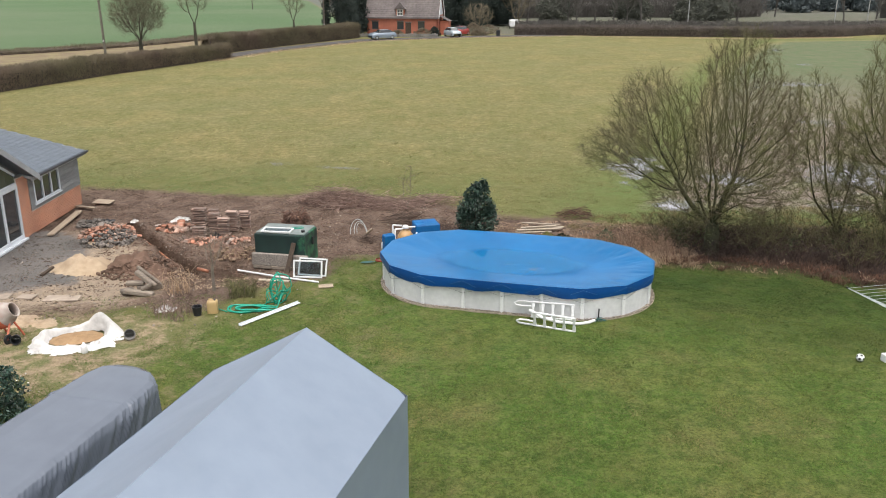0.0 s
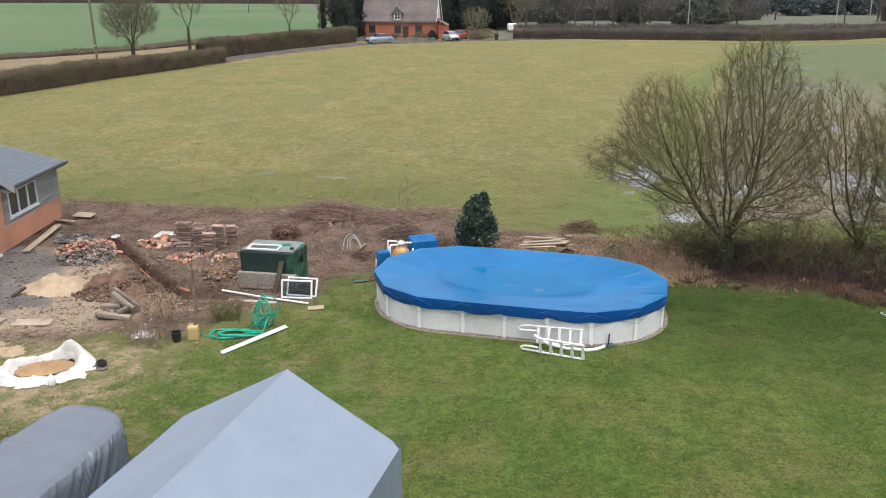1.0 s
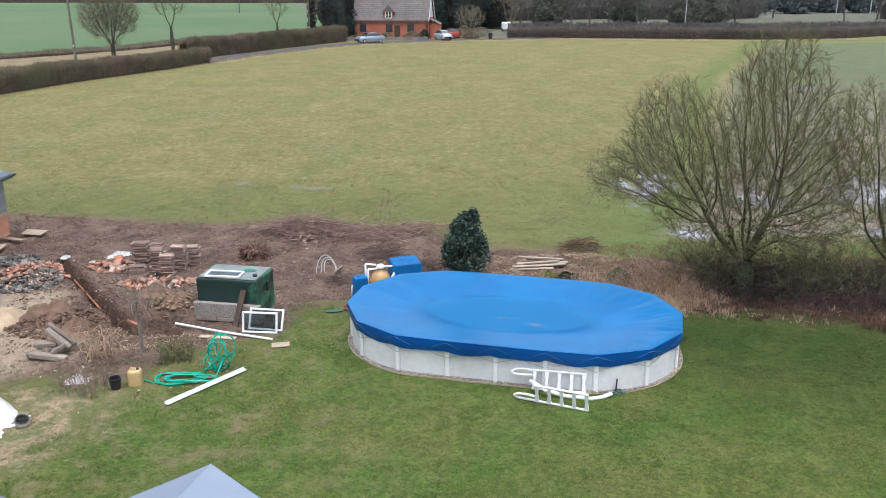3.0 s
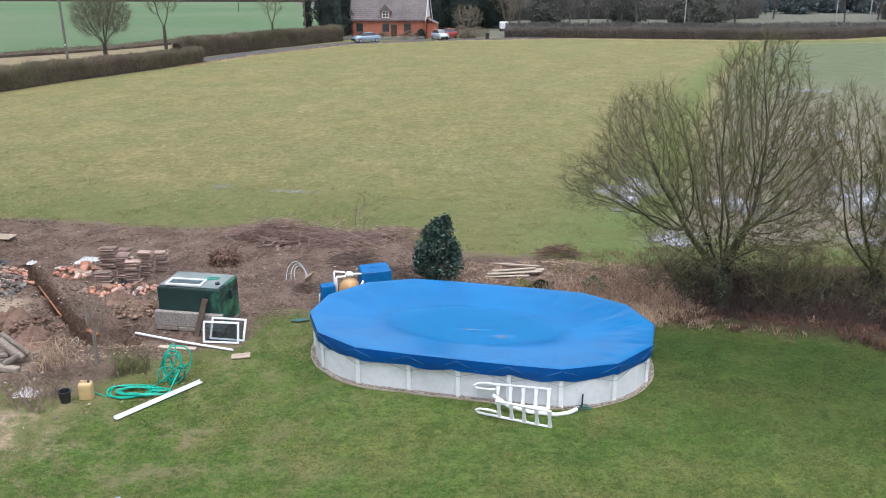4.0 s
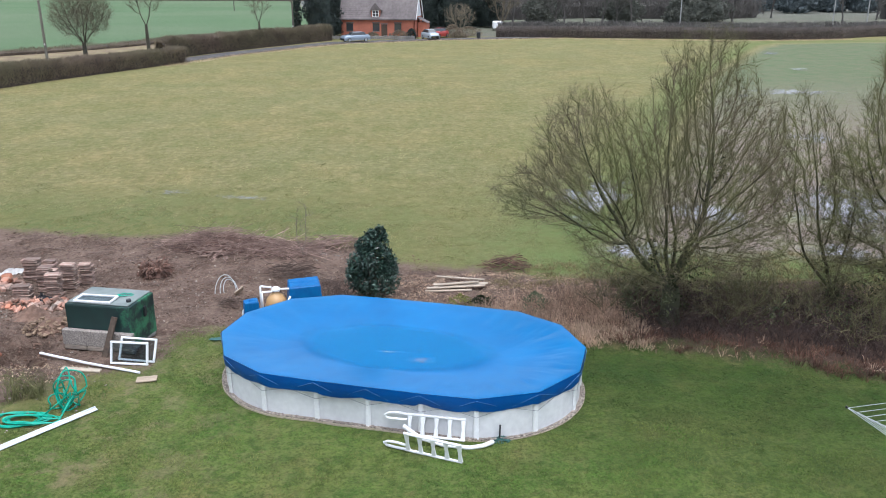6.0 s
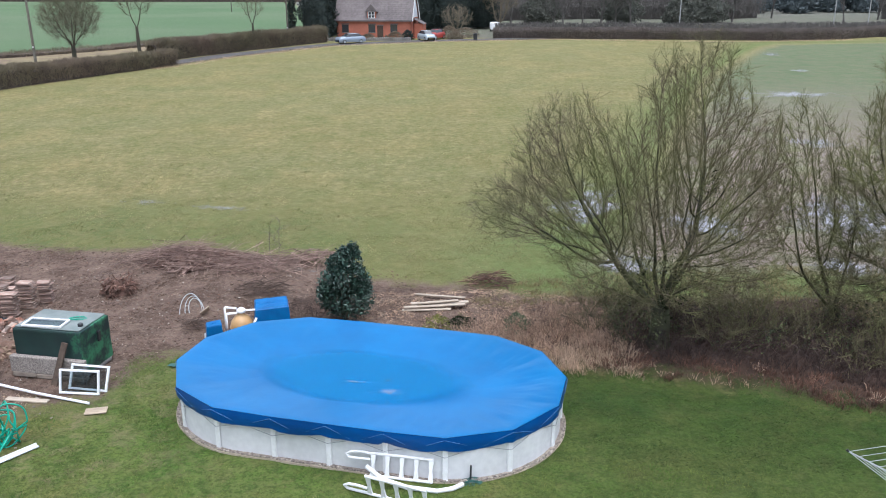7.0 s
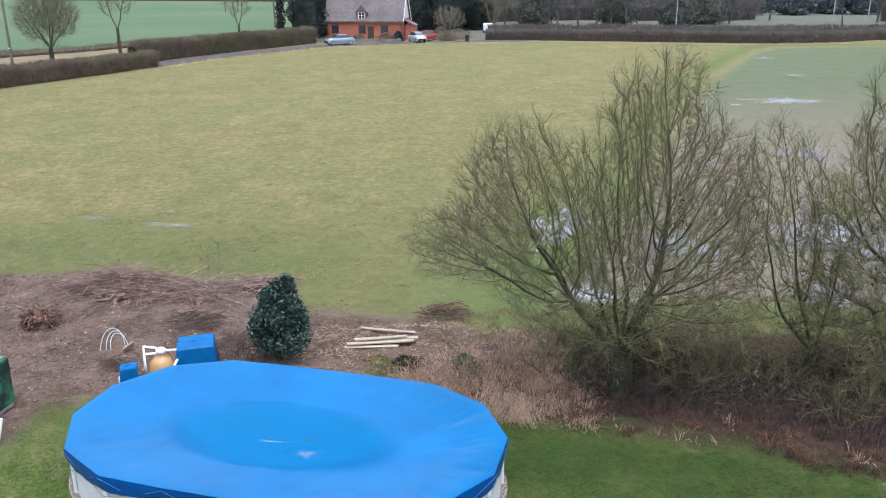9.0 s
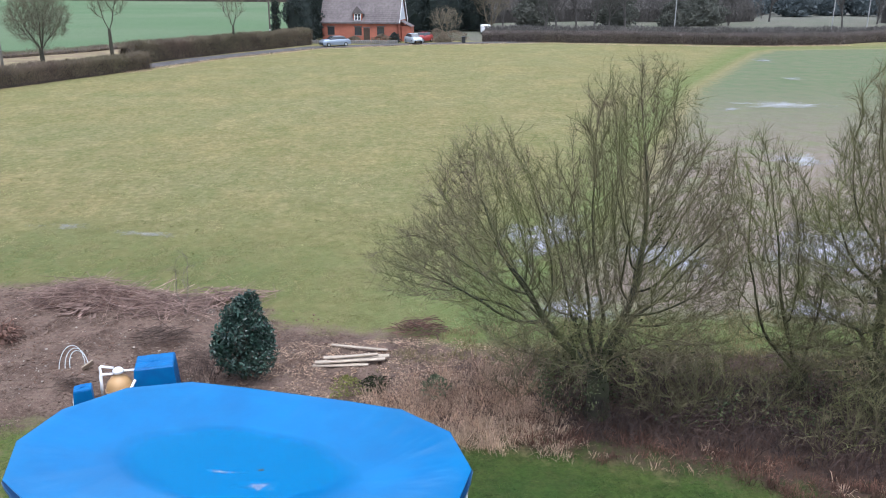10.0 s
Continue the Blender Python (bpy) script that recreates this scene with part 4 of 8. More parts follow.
M_NET = mat("dark_teal_net", (0.03, 0.1, 0.09), (0.05, 0.14, 0.12), 6, 0.7, bump=0)
part("net", g, M_NET, st, "tangled dark green netting")


M_WRAP = mat("blue_wrapping_sheet", (0.0, 0.095, 0.3), (0.0, 0.14, 0.38), 3.2, 0.55, bump=0.3, fine=9, dirt=0.2, spec=0.35)


def covered_box(name, label, x, y, rz, sx, sy, h0, h1):
    """A box under a blue sheet: lumpy top, folds down the sides."""
    th = thing(name, label, "cover", x, y, 0, rz)
    g = Geo()
    n = 40

    def ring(i, j):
        a = i / n * 4
        k, f = int(a) % 4, a - int(a)
        cs = [(-1, -1), (1, -1), (1, 1), (-1, 1)]
        p, q = cs[k], cs[(k + 1) % 4]
        u, v = p[0] + (q[0] - p[0]) * f, p[1] + (q[1] - p[1]) * f
        lv = (0.02, 0.35, 0.75, 0.96, 1.0, 1.0, 1.0)[j]
        sc = (1.1, 1.05, 1.0, 0.97, 0.9, 0.5, 0.0)[j]
        top = h0 + (h1 - h0) * (u * sc * 0.5 + 0.5)
        w = 0.03 * nz(i * 0.9, j * 0.7, sx) * (1 if j < 4 else 0.5)
        return (u * sx / 2 * sc * (1 + w), v * sy / 2 * sc * (1 + w), lv * top + (w * 0.8 if j > 3 else 0))

    g.grid(n, 7, ring, True)
    part("sheet", g, M_WRAP, th, smooth=False)
    return th


covered_box("covered_heat_pump", "pool heater wrapped in a blue plastic sheet", -0.64, 30.85, 14, 0.96, 0.86, 0.95, 0.98)
covered_box("covered_pump", "small pool pump wrapped in a blue plastic sheet", -2.02, 29.75, 20, 0.42, 0.38, 0.76, 0.8)
flt = thing("sand_filter", "tan spherical pool sand filter with white pipework", "pool filter", -1.42, 30.45, 0)
part("vessel", Geo().lathe([(0.12, 0.0), (0.2, 0.05), (0.29, 0.2), (0.325, 0.36), (0.33, 0.4), (0.325, 0.44), (0.29, 0.58), (0.2, 0.7), (0.1, 0.76), (0.1, 0.82), (0.0, 0.83)], 24), M_FILTER, flt, smooth=True)
part("clamp_band", Geo().lathe([(0.335, 0.375), (0.345, 0.385), (0.345, 0.415), (0.335, 0.425)], 24), M_FILTER, flt)
part("valve", Geo().lathe([(0.1, 0.82), (0.13, 0.83), (0.13, 0.9), (0.08, 0.95), (0.0, 0.96)], 16), M_WHITE, flt, smooth=True)
for pts in ([(-0.15, 0.1, 0.9), (-0.48, 0.14, 0.92), (-0.5, 0.14, 0.9), (-0.5, 0.14, 0.05)],
            [(0.1, 0, 0.88), (0.45, 0.1, 0.86), (0.5, 0.1, 0.84)],
            [(-0.1, -0.1, 0.84), (-0.38, -0.1, 0.82), (-0.4, -0.12, 0.8), (-0.4, -0.12, 0.12)],
            [(0.45, -0.12, 0.7), (0.28, -0.32, 0.35), (0.2, -0.4, 0.1)],
            [(-0.78, -0.62, 0.5), (-0.86, -0.66, 0.45), (-0.88, -0.68, 0.03)],
            [(-0.45, -0.5, 0.16), (0.1, -0.5, 0.18), (0.25, -0.45, 0.2)]):
    part("pipe", Geo().tube(pts, 0.032, 8), M_WHITE, flt, smooth=True)
tube = Geo().lathe([(0.16, 0.0), (0.18, 0.02), (0.18, 0.05), (0.16, 0.06)], 16)
solo("plastic_dish", tube, M_RED, "small red plastic dish beside the pool", "dish", -2.3, 28.9, 0.03)
solo("plastic_sheet", flat_blob(0, 0, 0.25, 0.12, 10, 31, 0.05), M_NET, "scrap of teal plastic on the grass", "scrap", -2.75, 28.7, 0.0)

# ---- oil tank, its base and what leans on it ----
TX, TY, TR = -5.72, 28.75, -11
tk = thing("oil_tank", "dark green plastic heating-oil tank on a block base", "tank", TX, TY, 0.3, TR)
g = Geo()
n = 4
W, D, H = 1.92, 1.28, 0.68
g.grid(4, 7, lambda i, j: (((-1, 1, 1, -1)[i]) * W / 2 * (1.0, 1.0, 0.995, 1.0, 0.99, 0.955, 0.0)[j], ((-1, -1, 1, 1)[i]) * D / 2 * (1.0, 1.0, 0.995, 1.0, 0.985, 0.93, 0.0)[j], (-0.2, -0.1, 0.5, 0.92, 0.965, 0.982, 0.99)[j]), True)
part("body", g, M_TANK, tk)
M_TANKTOP = mat("algae_faded_tank_top", (0.23, 0.26, 0.25), (0.16, 0.2, 0.19), 3, 0.6, bump=0.1)
part("lid", Geo().box((0, 0, 1.005), (W * 0.95, D * 0.93, 0.03), None, 0.012), M_TANKTOP, tk, "faded grey-green top")
part("filler_cap", Geo().lathe([(0.07, 1.02), (0.07, 1.08), (0.05, 1.1), (0, 1.1)], 12, Matrix.Translation((0.78, -0.3, 0))), M_BLACK, tk)
part("sight_gauge", Geo().box((0.99, 0.1, 0.6), (0.06, 0.12, 0.3), None, 0.015), M_BLACK, tk)
bs = thing("tank_base", "weathered concrete block base beneath the oil tank", "base", TX, TY - 0.1, 0, TR)
rng = random.Random(8)
for row, pieces in ((0, 3),):
    for k in range(pieces):
        w = 2.1 / pieces
        part("sleeper", Geo().box((-1.03 + w * (k + 0.5), -0.62 + rng.uniform(-0.04, 0.03), 0.07 + row * 0.17), (w - 0.02, 0.2, 0.13), Matrix.Rotation(rng.uniform(-0.03, 0.03), 3, "Z"), 0.02), M_OLDWOOD, bs)
part("pebble_panel", Geo().box((-0.35, -0.66, 0.36), (1.4, 0.16, 0.44), None, 0.015), M_PEBBLE, bs, "pebble-faced concrete panel")
part("pebble_panel", Geo().box((0.72, -0.64, 0.35), (0.66, 0.16, 0.42), None, 0.015), M_PEBBLE, bs, "pebble-faced concrete panel")
part("slab", Geo().box((0.0, 0.1, 0.05), (1.9, 1.15, 0.1), None, 0.015), M_CONC, bs)
solo("plank", Geo().box((0, 0, 0.5), (0.17, 0.05, 1.15), Matrix.Rotation(radians(-24), 3, "X") @ Matrix.Rotation(radians(8), 3, "Y"), 0.008), M_DARKWOOD, "dark wet plank propped against the oil tank", "plank", -5.42, 27.72, 0, TR)


def window_sash(name, label, x, y, z, rz, w, h, tilt, roll=0.0, broken=False):
    """A loose white window sash with a pane."""
    th = thing(name, label, "window sash", x, y, z, rz)
    m = Matrix.Rotation(radians(tilt), 4, "X") @ Matrix.Rotation(radians(roll), 4, "Y")
    for c, s in (((0, 0, 0.028), (w, 0.06, 0.056)), ((0, 0, h - 0.028), (w, 0.06, 0.056)), ((-w / 2 + 0.028, 0, h / 2), (0.056, 0.06, h - 0.112)), ((w / 2 - 0.028, 0, h / 2), (0.056, 0.06, h - 0.112))):
        part("sash_bar", Geo().box(m @ Vector(c), s, m.to_3x3(), 0.01), M_WHITE, th)
    pane = part("pane", Geo().box(m @ Vector((0, 0, h / 2)), (w - 0.112, 0.012, h - 0.112), m.to_3x3()), M_PANE, th)
    pane.visible_shadow = False
    return th


M_PANE = clear("window_pane", (0.75, 0.8, 0.82), 0.02)
window_sash("window_sash", "old white window sash leaning against the tank base", -4.72, 27.1, 0.0, -6, 1.05, 0.62, -14)
window_sash("window_sash", "old white window sash leaning behind another", -4.6, 27.3, 0.0, -10, 1.05, 0.64, -26)
window_sash("window_sash", "white window sash lying flat on the oil tank", -6.0, 28.2, 1.35, TR + 2, 1.1, 0.48, -88)
g = Geo()
for k in range(5):
    a = k * 0.7
    g.tube([(0.12 * math.cos(a + t * 0.9) * (1 + 0.2 * k) + 0.03 * k, 0.1 * math.sin(a + t * 0.9), 0.02 + 0.015 * math.sin(t * 2 + k)) for t in range(8)], 0.008, 5)
solo("garden_twine", g, M_HOSE, "loose coil of green twine on the tank", "twine", -5.38, 28.78, 1.325)
solo("white_pipe", Geo().tube([(-7.29, 27.58, 0.12), (-5.8, 27.05, 0.07), (-4.25, 26.55, 0.04)], 0.035, 8), M_WHITE, "long white plastic pipe lying on the ground", "pipe")
solo("plank", Geo().box((0, 0, 0.03), (1.1, 0.16, 0.04), None, 0.006), M_PALE, "short pale plank on the ground", "plank", -5.85, 26.75, 0, -8)
solo("plank", Geo().box((0, 0, 0.03), (0.5, 0.3, 0.03), None, 0.006), M_WOOD, "scrap of board lying on the grass", "plank", -3.95, 26.2, 0, 12)
rng = random.Random(12)
gd = thing("white_trim_board", "long white plastic trim board on the lawn", "board", -5.34, 23.65, 0.03, 52)
part("board", Geo().box((0, 0, 0.02), (2.42, 0.13, 0.03), None, 0.008), M_UPVC, gd)
part("lip", Geo().box((0, 0.05, 0.05), (2.42, 0.03, 0.05), None, 0.008), M_UPVC, gd)

# ---- hose, can, bucket, sapling ----
g = Geo()
rng = random.Random(4)
pts = []
cx, cy = -5.75, 24.35
for k in range(640):
    a = k * 0.17
    loop = k // 37 % 12
    if loop < 5:
        ox, oy, rx, ry = cx - 0.5 + 0.1 * loop, cy - 0.2 - 0.04 * loop, 0.5 + 0.16 * math.sin(loop * 2.1), 0.27 + 0.09 * math.cos(loop)
        z = 0.03 + 0.02 * loop + 0.015 * math.sin(a * 3)
        pts.append((ox + rx * math.cos(a) + 0.12 * nz(k * 0.07, 2), oy + ry * math.sin(a) + 0.14 * nz(k * 0.12, 7), z))
    else:
        q = loop - 5
        ox, oy = cx + 0.42 + 0.16 * math.sin(q * 2.1), cy + 0.3 + 0.07 * math.cos(q * 1.3)
        tall = 0.36 + 0.14 * math.sin(q * 2.3)
        pts.append((ox + (0.2 + 0.08 * math.sin(q * 1.9)) * math.cos(a) + 0.16 * nz(k * 0.13, 3) + 0.05 * math.sin(a * 2 + q), oy + 0.2 * math.sin(a + q), 0.04 + tall * (1 + math.sin(a)) + 0.03 * nz(k * 0.21, q)))
g.tube(pts, 0.018, 6)
g.tube([(cx - 1.0, cy - 0.5, 0.03), (cx - 1.3, cy - 0.35, 0.06), (-7.1, 23.9, 0.3)], 0.017, 6)
solo("garden_hose", g, M_HOSE, "tangled coils of bright green garden hose on the grass", "hose", smooth=True)

jc = thing("jerrycan", "amber translucent plastic jerrycan on the grass", "jerrycan", -7.2, 23.85, 0, 8)
part("body", Geo().grid(16, 8, lambda i, j: (0.17 * (1.0, 1.03, 1, 1, 1.0, 0.95, 0.8, 0.0)[j] * math.copysign(abs(math.cos(i * math.pi / 8)) ** 0.45, math.cos(i * math.pi / 8)), 0.14 * (1.0, 1.03, 1, 1, 1, 0.95, 0.8, 0.0)[j] * math.copysign(abs(math.sin(i * math.pi / 8)) ** 0.45, math.sin(i * math.pi / 8)), (0, 0.02, 0.12, 0.24, 0.34, 0.39, 0.42, 0.42)[j]), True), M_JERRY, jc, smooth=True)
part("cap", Geo().lathe([(0.035, 0.41), (0.035, 0.46), (0.0, 0.46)], 12, Matrix.Translation((0.08, 0, 0))), M_BLACK, jc)
part("carry_grip", Geo().tube([(-0.12, 0, 0.41), (-0.09, 0, 0.47), (0.0, 0, 0.47), (0.03, 0, 0.41)], 0.018, 6), M_JERRY, jc)


def bucket(x, y, z=0.0, rx=0.0, ry=0.0, label="black plastic builder's bucket standing on the grass", material=None, size=1.0):
    bk = thing("bucket", label, "bucket", x, y, z)
    bk.matrix_basis = pose(x, y, z, rx, ry, 20)
    pr = [(0.0, 0.01), (0.11, 0.0), (0.115, 0.02), (0.15, 0.3), (0.165, 0.3), (0.165, 0.32), (0.14, 0.32), (0.105, 0.03), (0.0, 0.03)]
    part("body", Geo().lathe([(r * size, h * size) for r, h in pr], 20), material or M_BLACK, bk)
    part("bail", Geo().tube([(0.16 * size * math.cos(a), 0.02, (0.31 - 0.13 * math.sin(a) * 0.6) * size) for a in [k * math.pi / 8 for k in range(9)]], 0.005, 5), M_METAL, bk)
    return bk


bucket(-7.62, 23.6)

# ---- covered vehicles ----
def build_tent():
    tn = thing("covered_motorhome", "tall vehicle under a taut grey tarpaulin with a ridge", "covered vehicle", -2.56, 14.41, 0, -15.8)
    length, ridge, eave, wl, wr = 10.0, 3.54, 2.34, 2.15, 2.08

    def slope(side):
        w = wl if side < 0 else wr
        nu, nv = 13, 40

        def at(i, j):
            u, v = i / (nu - 1), j / (nv - 1)
            sag = 0.05 * math.sin(u * math.pi) + (0.02 * nz(u * 3, v * 14, side) + 0.012 * nz(u * 9 + v * 8, v * 30, side * 3)) * min(1, u * 6)
            return (side * w * u, -length * v - (0.1 if u > 0.98 else 0), ridge + (eave - ridge) * u - sag * (0.3 + 0.7 * min(1, v * 6)))

        return Geo().grid(nu, nv, at)

    def wall(side):
        w = wl if side < 0 else wr
        return Geo().grid(9, 40, lambda i, j: (side * (w + 0.004 + 0.05 * math.sin(i / 8 * math.pi) * nz(j * 0.4, i * 0.1, 4 + side)), -length * j / 39, eave * (1 - i / 8) - 0.01 + 0.02))

    part("roof_sheet", slope(-1), M_TARP, tn, smooth=True)
    part("roof_sheet", slope(1), M_TARP, tn, smooth=True)
    part("side_sheet", wall(-1), M_TARP, tn, smooth=True)
    part("side_sheet", wall(1), M_TARP, tn, smooth=True)
    for y in (0.0, -length):
        part("end_sheet", Geo().add([(-wl, y, 0), (wr, y, 0), (wr, y, eave), (0, y, ridge), (-wl, y, eave)], [(0, 1, 2, 3, 4)]), M_TARP, tn)
    part("ridge_seam", Geo().add([(-0.02, -0.01, ridge - 0.01), (0, -0.01, ridge + 0.004), (0.02, -0.01, ridge - 0.01), (-0.02, -length, ridge - 0.01), (0, -length, ridge + 0.004), (0.02, -length, ridge - 0.01)], [(0, 1, 4, 3), (1, 2, 5, 4)]), M_TARP, tn)


def build_covered_car():
    cv = thing("covered_car", "car under a creased dark grey waterproof cover", "covered vehicle", -6.95, 16.85, 0, -15)
    prof = [(0.0, 0.3, 0.5, -0.2), (0.05, 1.2, 0.52, -0.22), (0.12, 1.56, 0.58, -0.22), (0.35, 1.63, 0.76, -0.12), (0.75, 1.65, 0.97, -0.03), (1.5, 1.66, 1.03, 0), (3.0, 1.68, 1.08, 0), (4.2, 1.67, 1.1, 0), (5.5, 1.62, 1.08, 0), (5.9, 1.2, 1.0, 0), (6.1, 0.3, 0.9, 0)]
    nu, nv = 111, 230
    ds = [p[0] for p in prof]
    # half section: share of the half width and of the height
    sec_u = [0.0, 0.25, 0.5, 0.64, 0.72, 0.8, 0.9, 1.0]
    sec_x = [0.0, 0.45, 0.82, 0.93, 0.985, 1.02, 1.06, 1.1]
    sec_z = [1.0, 0.995, 0.97, 0.93, 0.85, 0.6, 0.3, 0.01]

    def at(i, j):
        d = 6.1 * (j / (nv - 1)) ** 1.2
        h, w, mid = (np.interp(d, ds, [p[k] for p in prof]) for k in (1, 2, 3))
        u = 2 * i / (nu - 1) - 1
        x = mid + w * math.copysign(np.interp(abs(u), sec_u, sec_x), u)
        z = h * np.interp(abs(u), sec_u, sec_z)
        side = min(1.0, max(0.0, (abs(u) - 0.52) / 0.2))
        run = (d - 0.85 * (h - z)) * 4.6
        bunch = 0.65 + 0.6 * nz(d * 0.9, 3.3, 8)
        fold = side * bunch * (0.11 * (abs(nz(run, z * 0.3, 2)) * 2 - 0.5) + 0.06 * (abs(nz(run * 2.3, z * 0.6, 4)) * 2 - 0.5))
        soft = 0.006 * nz(d * 1.5, x * 2, 6) + 0.012 * math.exp(-((d - 1.9) / 0.05) ** 2) * (1 - side)
        return (x + math.copysign(fold, u), -d, max(0.0, z + soft + fold * 0.3))

    part("cover_sheet", Geo().grid(nu, nv, at), M_TARP2, cv, smooth=True)
    hem = [Vector((side * np.interp(d, ds, [p[2] for p in prof]) * 1.12, -d, 0.04)) for side in (-1, 1) for d in np.linspace(0.1, 6.0, 24)]
    part("hem_cord", Geo().tube(hem[:24], 0.02, 6), M_BLACK, cv)
    part("hem_cord", Geo().tube(hem[24:], 0.02, 6), M_BLACK, cv)


build_tent()
build_covered_car()


# ---- bungalow under construction ----
def brick_face(y0, y1, z0, z1, x, holes=(), seed=0):
    """Brick courses on a wall that faces +x, leaving out holes (y0, y1, z0, z1)."""
    g, rng = Geo(), random.Random(seed)
    rows = int((z1 - z0) / 0.075)
    for r in range(rows):
        z = z0 + 0.0375 + r * 0.075
        y = y0 - (0.1125 if r % 2 else 0)
        while y < y1:
            a, b = max(y, y0), min(y + 0.215, y1)
            y += 0.225
            if b - a < 0.03:
                continue
            if any(h[0] < b - 0.02 and a + 0.02 < h[1] and h[2] < z + 0.03 and z - 0.03 < h[3] for h in holes):
                continue
            g.box((x + 0.004 + rng.uniform(0, 0.004), (a + b) / 2, z), (0.016, b - a - 0.004, 0.056))
    return g


def build_house():
    hs = thing("bungalow", "brick bungalow under construction with grey slate roof and timber cladding", "house", -16.9, 0, 0, 0)
    # walls: local x = 0 is the face towards the garden
    for c, s in (((-0.15, 28.5, 1.1), (0.3, 1.2, 2.2)), ((-0.15, 32.1, 1.25), (0.3, 0.9, 2.5)), ((-0.15, 34.95, 0.55), (0.3, 4.8, 1.1)), ((-0.15, 32.75, 1.75), (0.3, 0.4, 1.3)), ((-0.15, 36.325, 1.75), (0.3, 2.05, 1.3)),
                 ((-0.15, 34.12, 2.3), (0.3, 2.4, 0.2)), ((-3.6, 37.2, 1.2), (6.6, 0.3, 2.4)), ((-7, 32, 1.2), (0.3, 10.5, 2.4)), ((-3.6, 27.0, 1.2), (6.6, 0.3, 2.4))):
        part("wall", Geo().box(c, s), M_MORTAR, hs)
    part("brickwork", brick_face(31.68, 32.55, 0, 2.5, 0.0, seed=1), M_BRICK, hs, kind="stuff")
    part("brickwork", brick_face(32.55, 37.35, 0, 0.95, 0.0, seed=2), M_BRICK, hs, kind="stuff")
    part("brickwork", brick_face(27.9, 29.1, 0, 2.2, 0.0, seed=3), M_BRICK, hs, kind="stuff")
    # grey cladding boards round the window
    k = 0
    for z in np.arange(0.95, 2.38, 0.19):
        if 1.12 < z + 0.19 and z < 2.2:
            spans = ((32.55, 32.93), (35.32, 37.36)) if z > 1.0 else ((32.55, 37.36),)
        else:
            spans = ((32.55, 37.36),)
        for a, b in spans:
            if b - a > 0.05:
                part("cladding_board", Geo().box((0.02, (a + b) / 2, z + 0.093), (0.035, b - a, 0.178), Matrix.Rotation(radians(-4), 3, "Y")), M_GREYWOOD, hs)
    # three-light window
    wn_ = part("window", Geo().box((0.03, 34.12, 1.12), (0.14, 2.55, 0.05), None, 0.01), M_UPVC, hs, "white three-light window")
    y0, y1, z0, z1 = 32.94, 35.31, 1.14, 2.2
    for c, s in (((0.02, (y0 + y1) / 2, z0 + 0.04), (0.09, y1 - y0, 0.08)), ((0.02, (y0 + y1) / 2, z1 - 0.04), (0.09, y1 - y0, 0.08))):
        part("window_frame", Geo().box(c, s, None, 0.01), M_UPVC, wn_)
    for y in (y0 + 0.04, y0 + (y1 - y0) / 3, y0 + 2 * (y1 - y0) / 3, y1 - 0.04):
        part("window_frame", Geo().box((0.02, y, (z0 + z1) / 2), (0.09, 0.08, z1 - z0 - 0.16), None, 0.01), M_UPVC, wn_)
    for q in range(3):
        w = (y1 - y0) / 3
        part("pane", Geo().box((0.0, y0 + w * (q + 0.5), (z0 + z1) / 2), (0.02, w - 0.1, z1 - z0 - 0.16)), M_GLASS, wn_)
    # glazed doors and the raked light over them
    dr = part("glazed_door", Geo().box((0.05, 30.38, 0.05), (0.3, 2.6, 0.1), None, 0.02), M_UPVC, hs, "tall white-framed glazed doors")
    for y in (29.2, 30.38, 31.56):
        part("door_frame", Geo().box((0.0, y, 1.15), (0.12, 0.12, 2.1), None, 0.01), M_UPVC, dr)
    for z in (0.16, 2.2):
        part("door_frame", Geo().box((0.0, 30.38, z), (0.125, 2.48, 0.13), None, 0.01), M_UPVC, dr)
    for y in (29.79, 30.97):
        part("pane", Geo().box((-0.01, y, 1.18), (0.02, 1.06, 1.96)), M_GLASS, dr)
    g = Geo()
    g.add([(-0.01, 29.18, 2.32), (-0.01, 31.58, 2.32), (-0.01, 31.58, 2.62), (-0.01, 29.18, 3.95)], [(0, 1, 2, 3)])
    rl = part("raked_light", g, M_GLASS, hs, "sloping window above the doors")
    part("window_frame", Geo().box((0.0, 30.38, 2.32), (0.12, 2.4, 0.1), None, 0.01), M_UPVC, rl)
    part("window_frame", Geo().tube([(0, 31.58, 2.66), (0, 29.18, 4.0)], 0.06, 4), M_UPVC, rl)
    # roof over the window wing, low pitch, rising away from the garden
    pitch = math.tan(radians(15))
    g = Geo()
    g.add([(0.32, 32.3, 2.44), (0.32, 37.66, 2.44), (-7.2, 37.66, 2.44 + 7.52 * pitch), (-7.2, 32.3, 2.44 + 7.52 * pitch),
           (0.32, 32.3, 2.32), (0.32, 37.66, 2.32), (-7.2, 37.66, 2.32 + 7.52 * pitch), (-7.2, 32.3, 2.32 + 7.52 * pitch)],
          [(0, 1, 2, 3), (7, 6, 5, 4), (0, 4, 5, 1), (1, 5, 6, 2), (2, 6, 7, 3), (3, 7, 4, 0)])
    roof = part("roof", g, M_FASCIA, hs, "blue-grey slate roof")
    slate_mesh = Geo().box((0, 0, 0), (0.33, 0.245, 0.012), Matrix.Rotation(radians(13), 3, "Y"), 0.0).mesh("slate")
    slate_mesh.materials.append(M_SLATE)
    count = 0
    for r in range(20):
        for c in range(22):
            d = 0.12 + r * 0.25
            y = 37.52 - c * 0.25 - (0.125 if r % 2 else 0)
            if y < 32.5 or count >= 300:
                continue
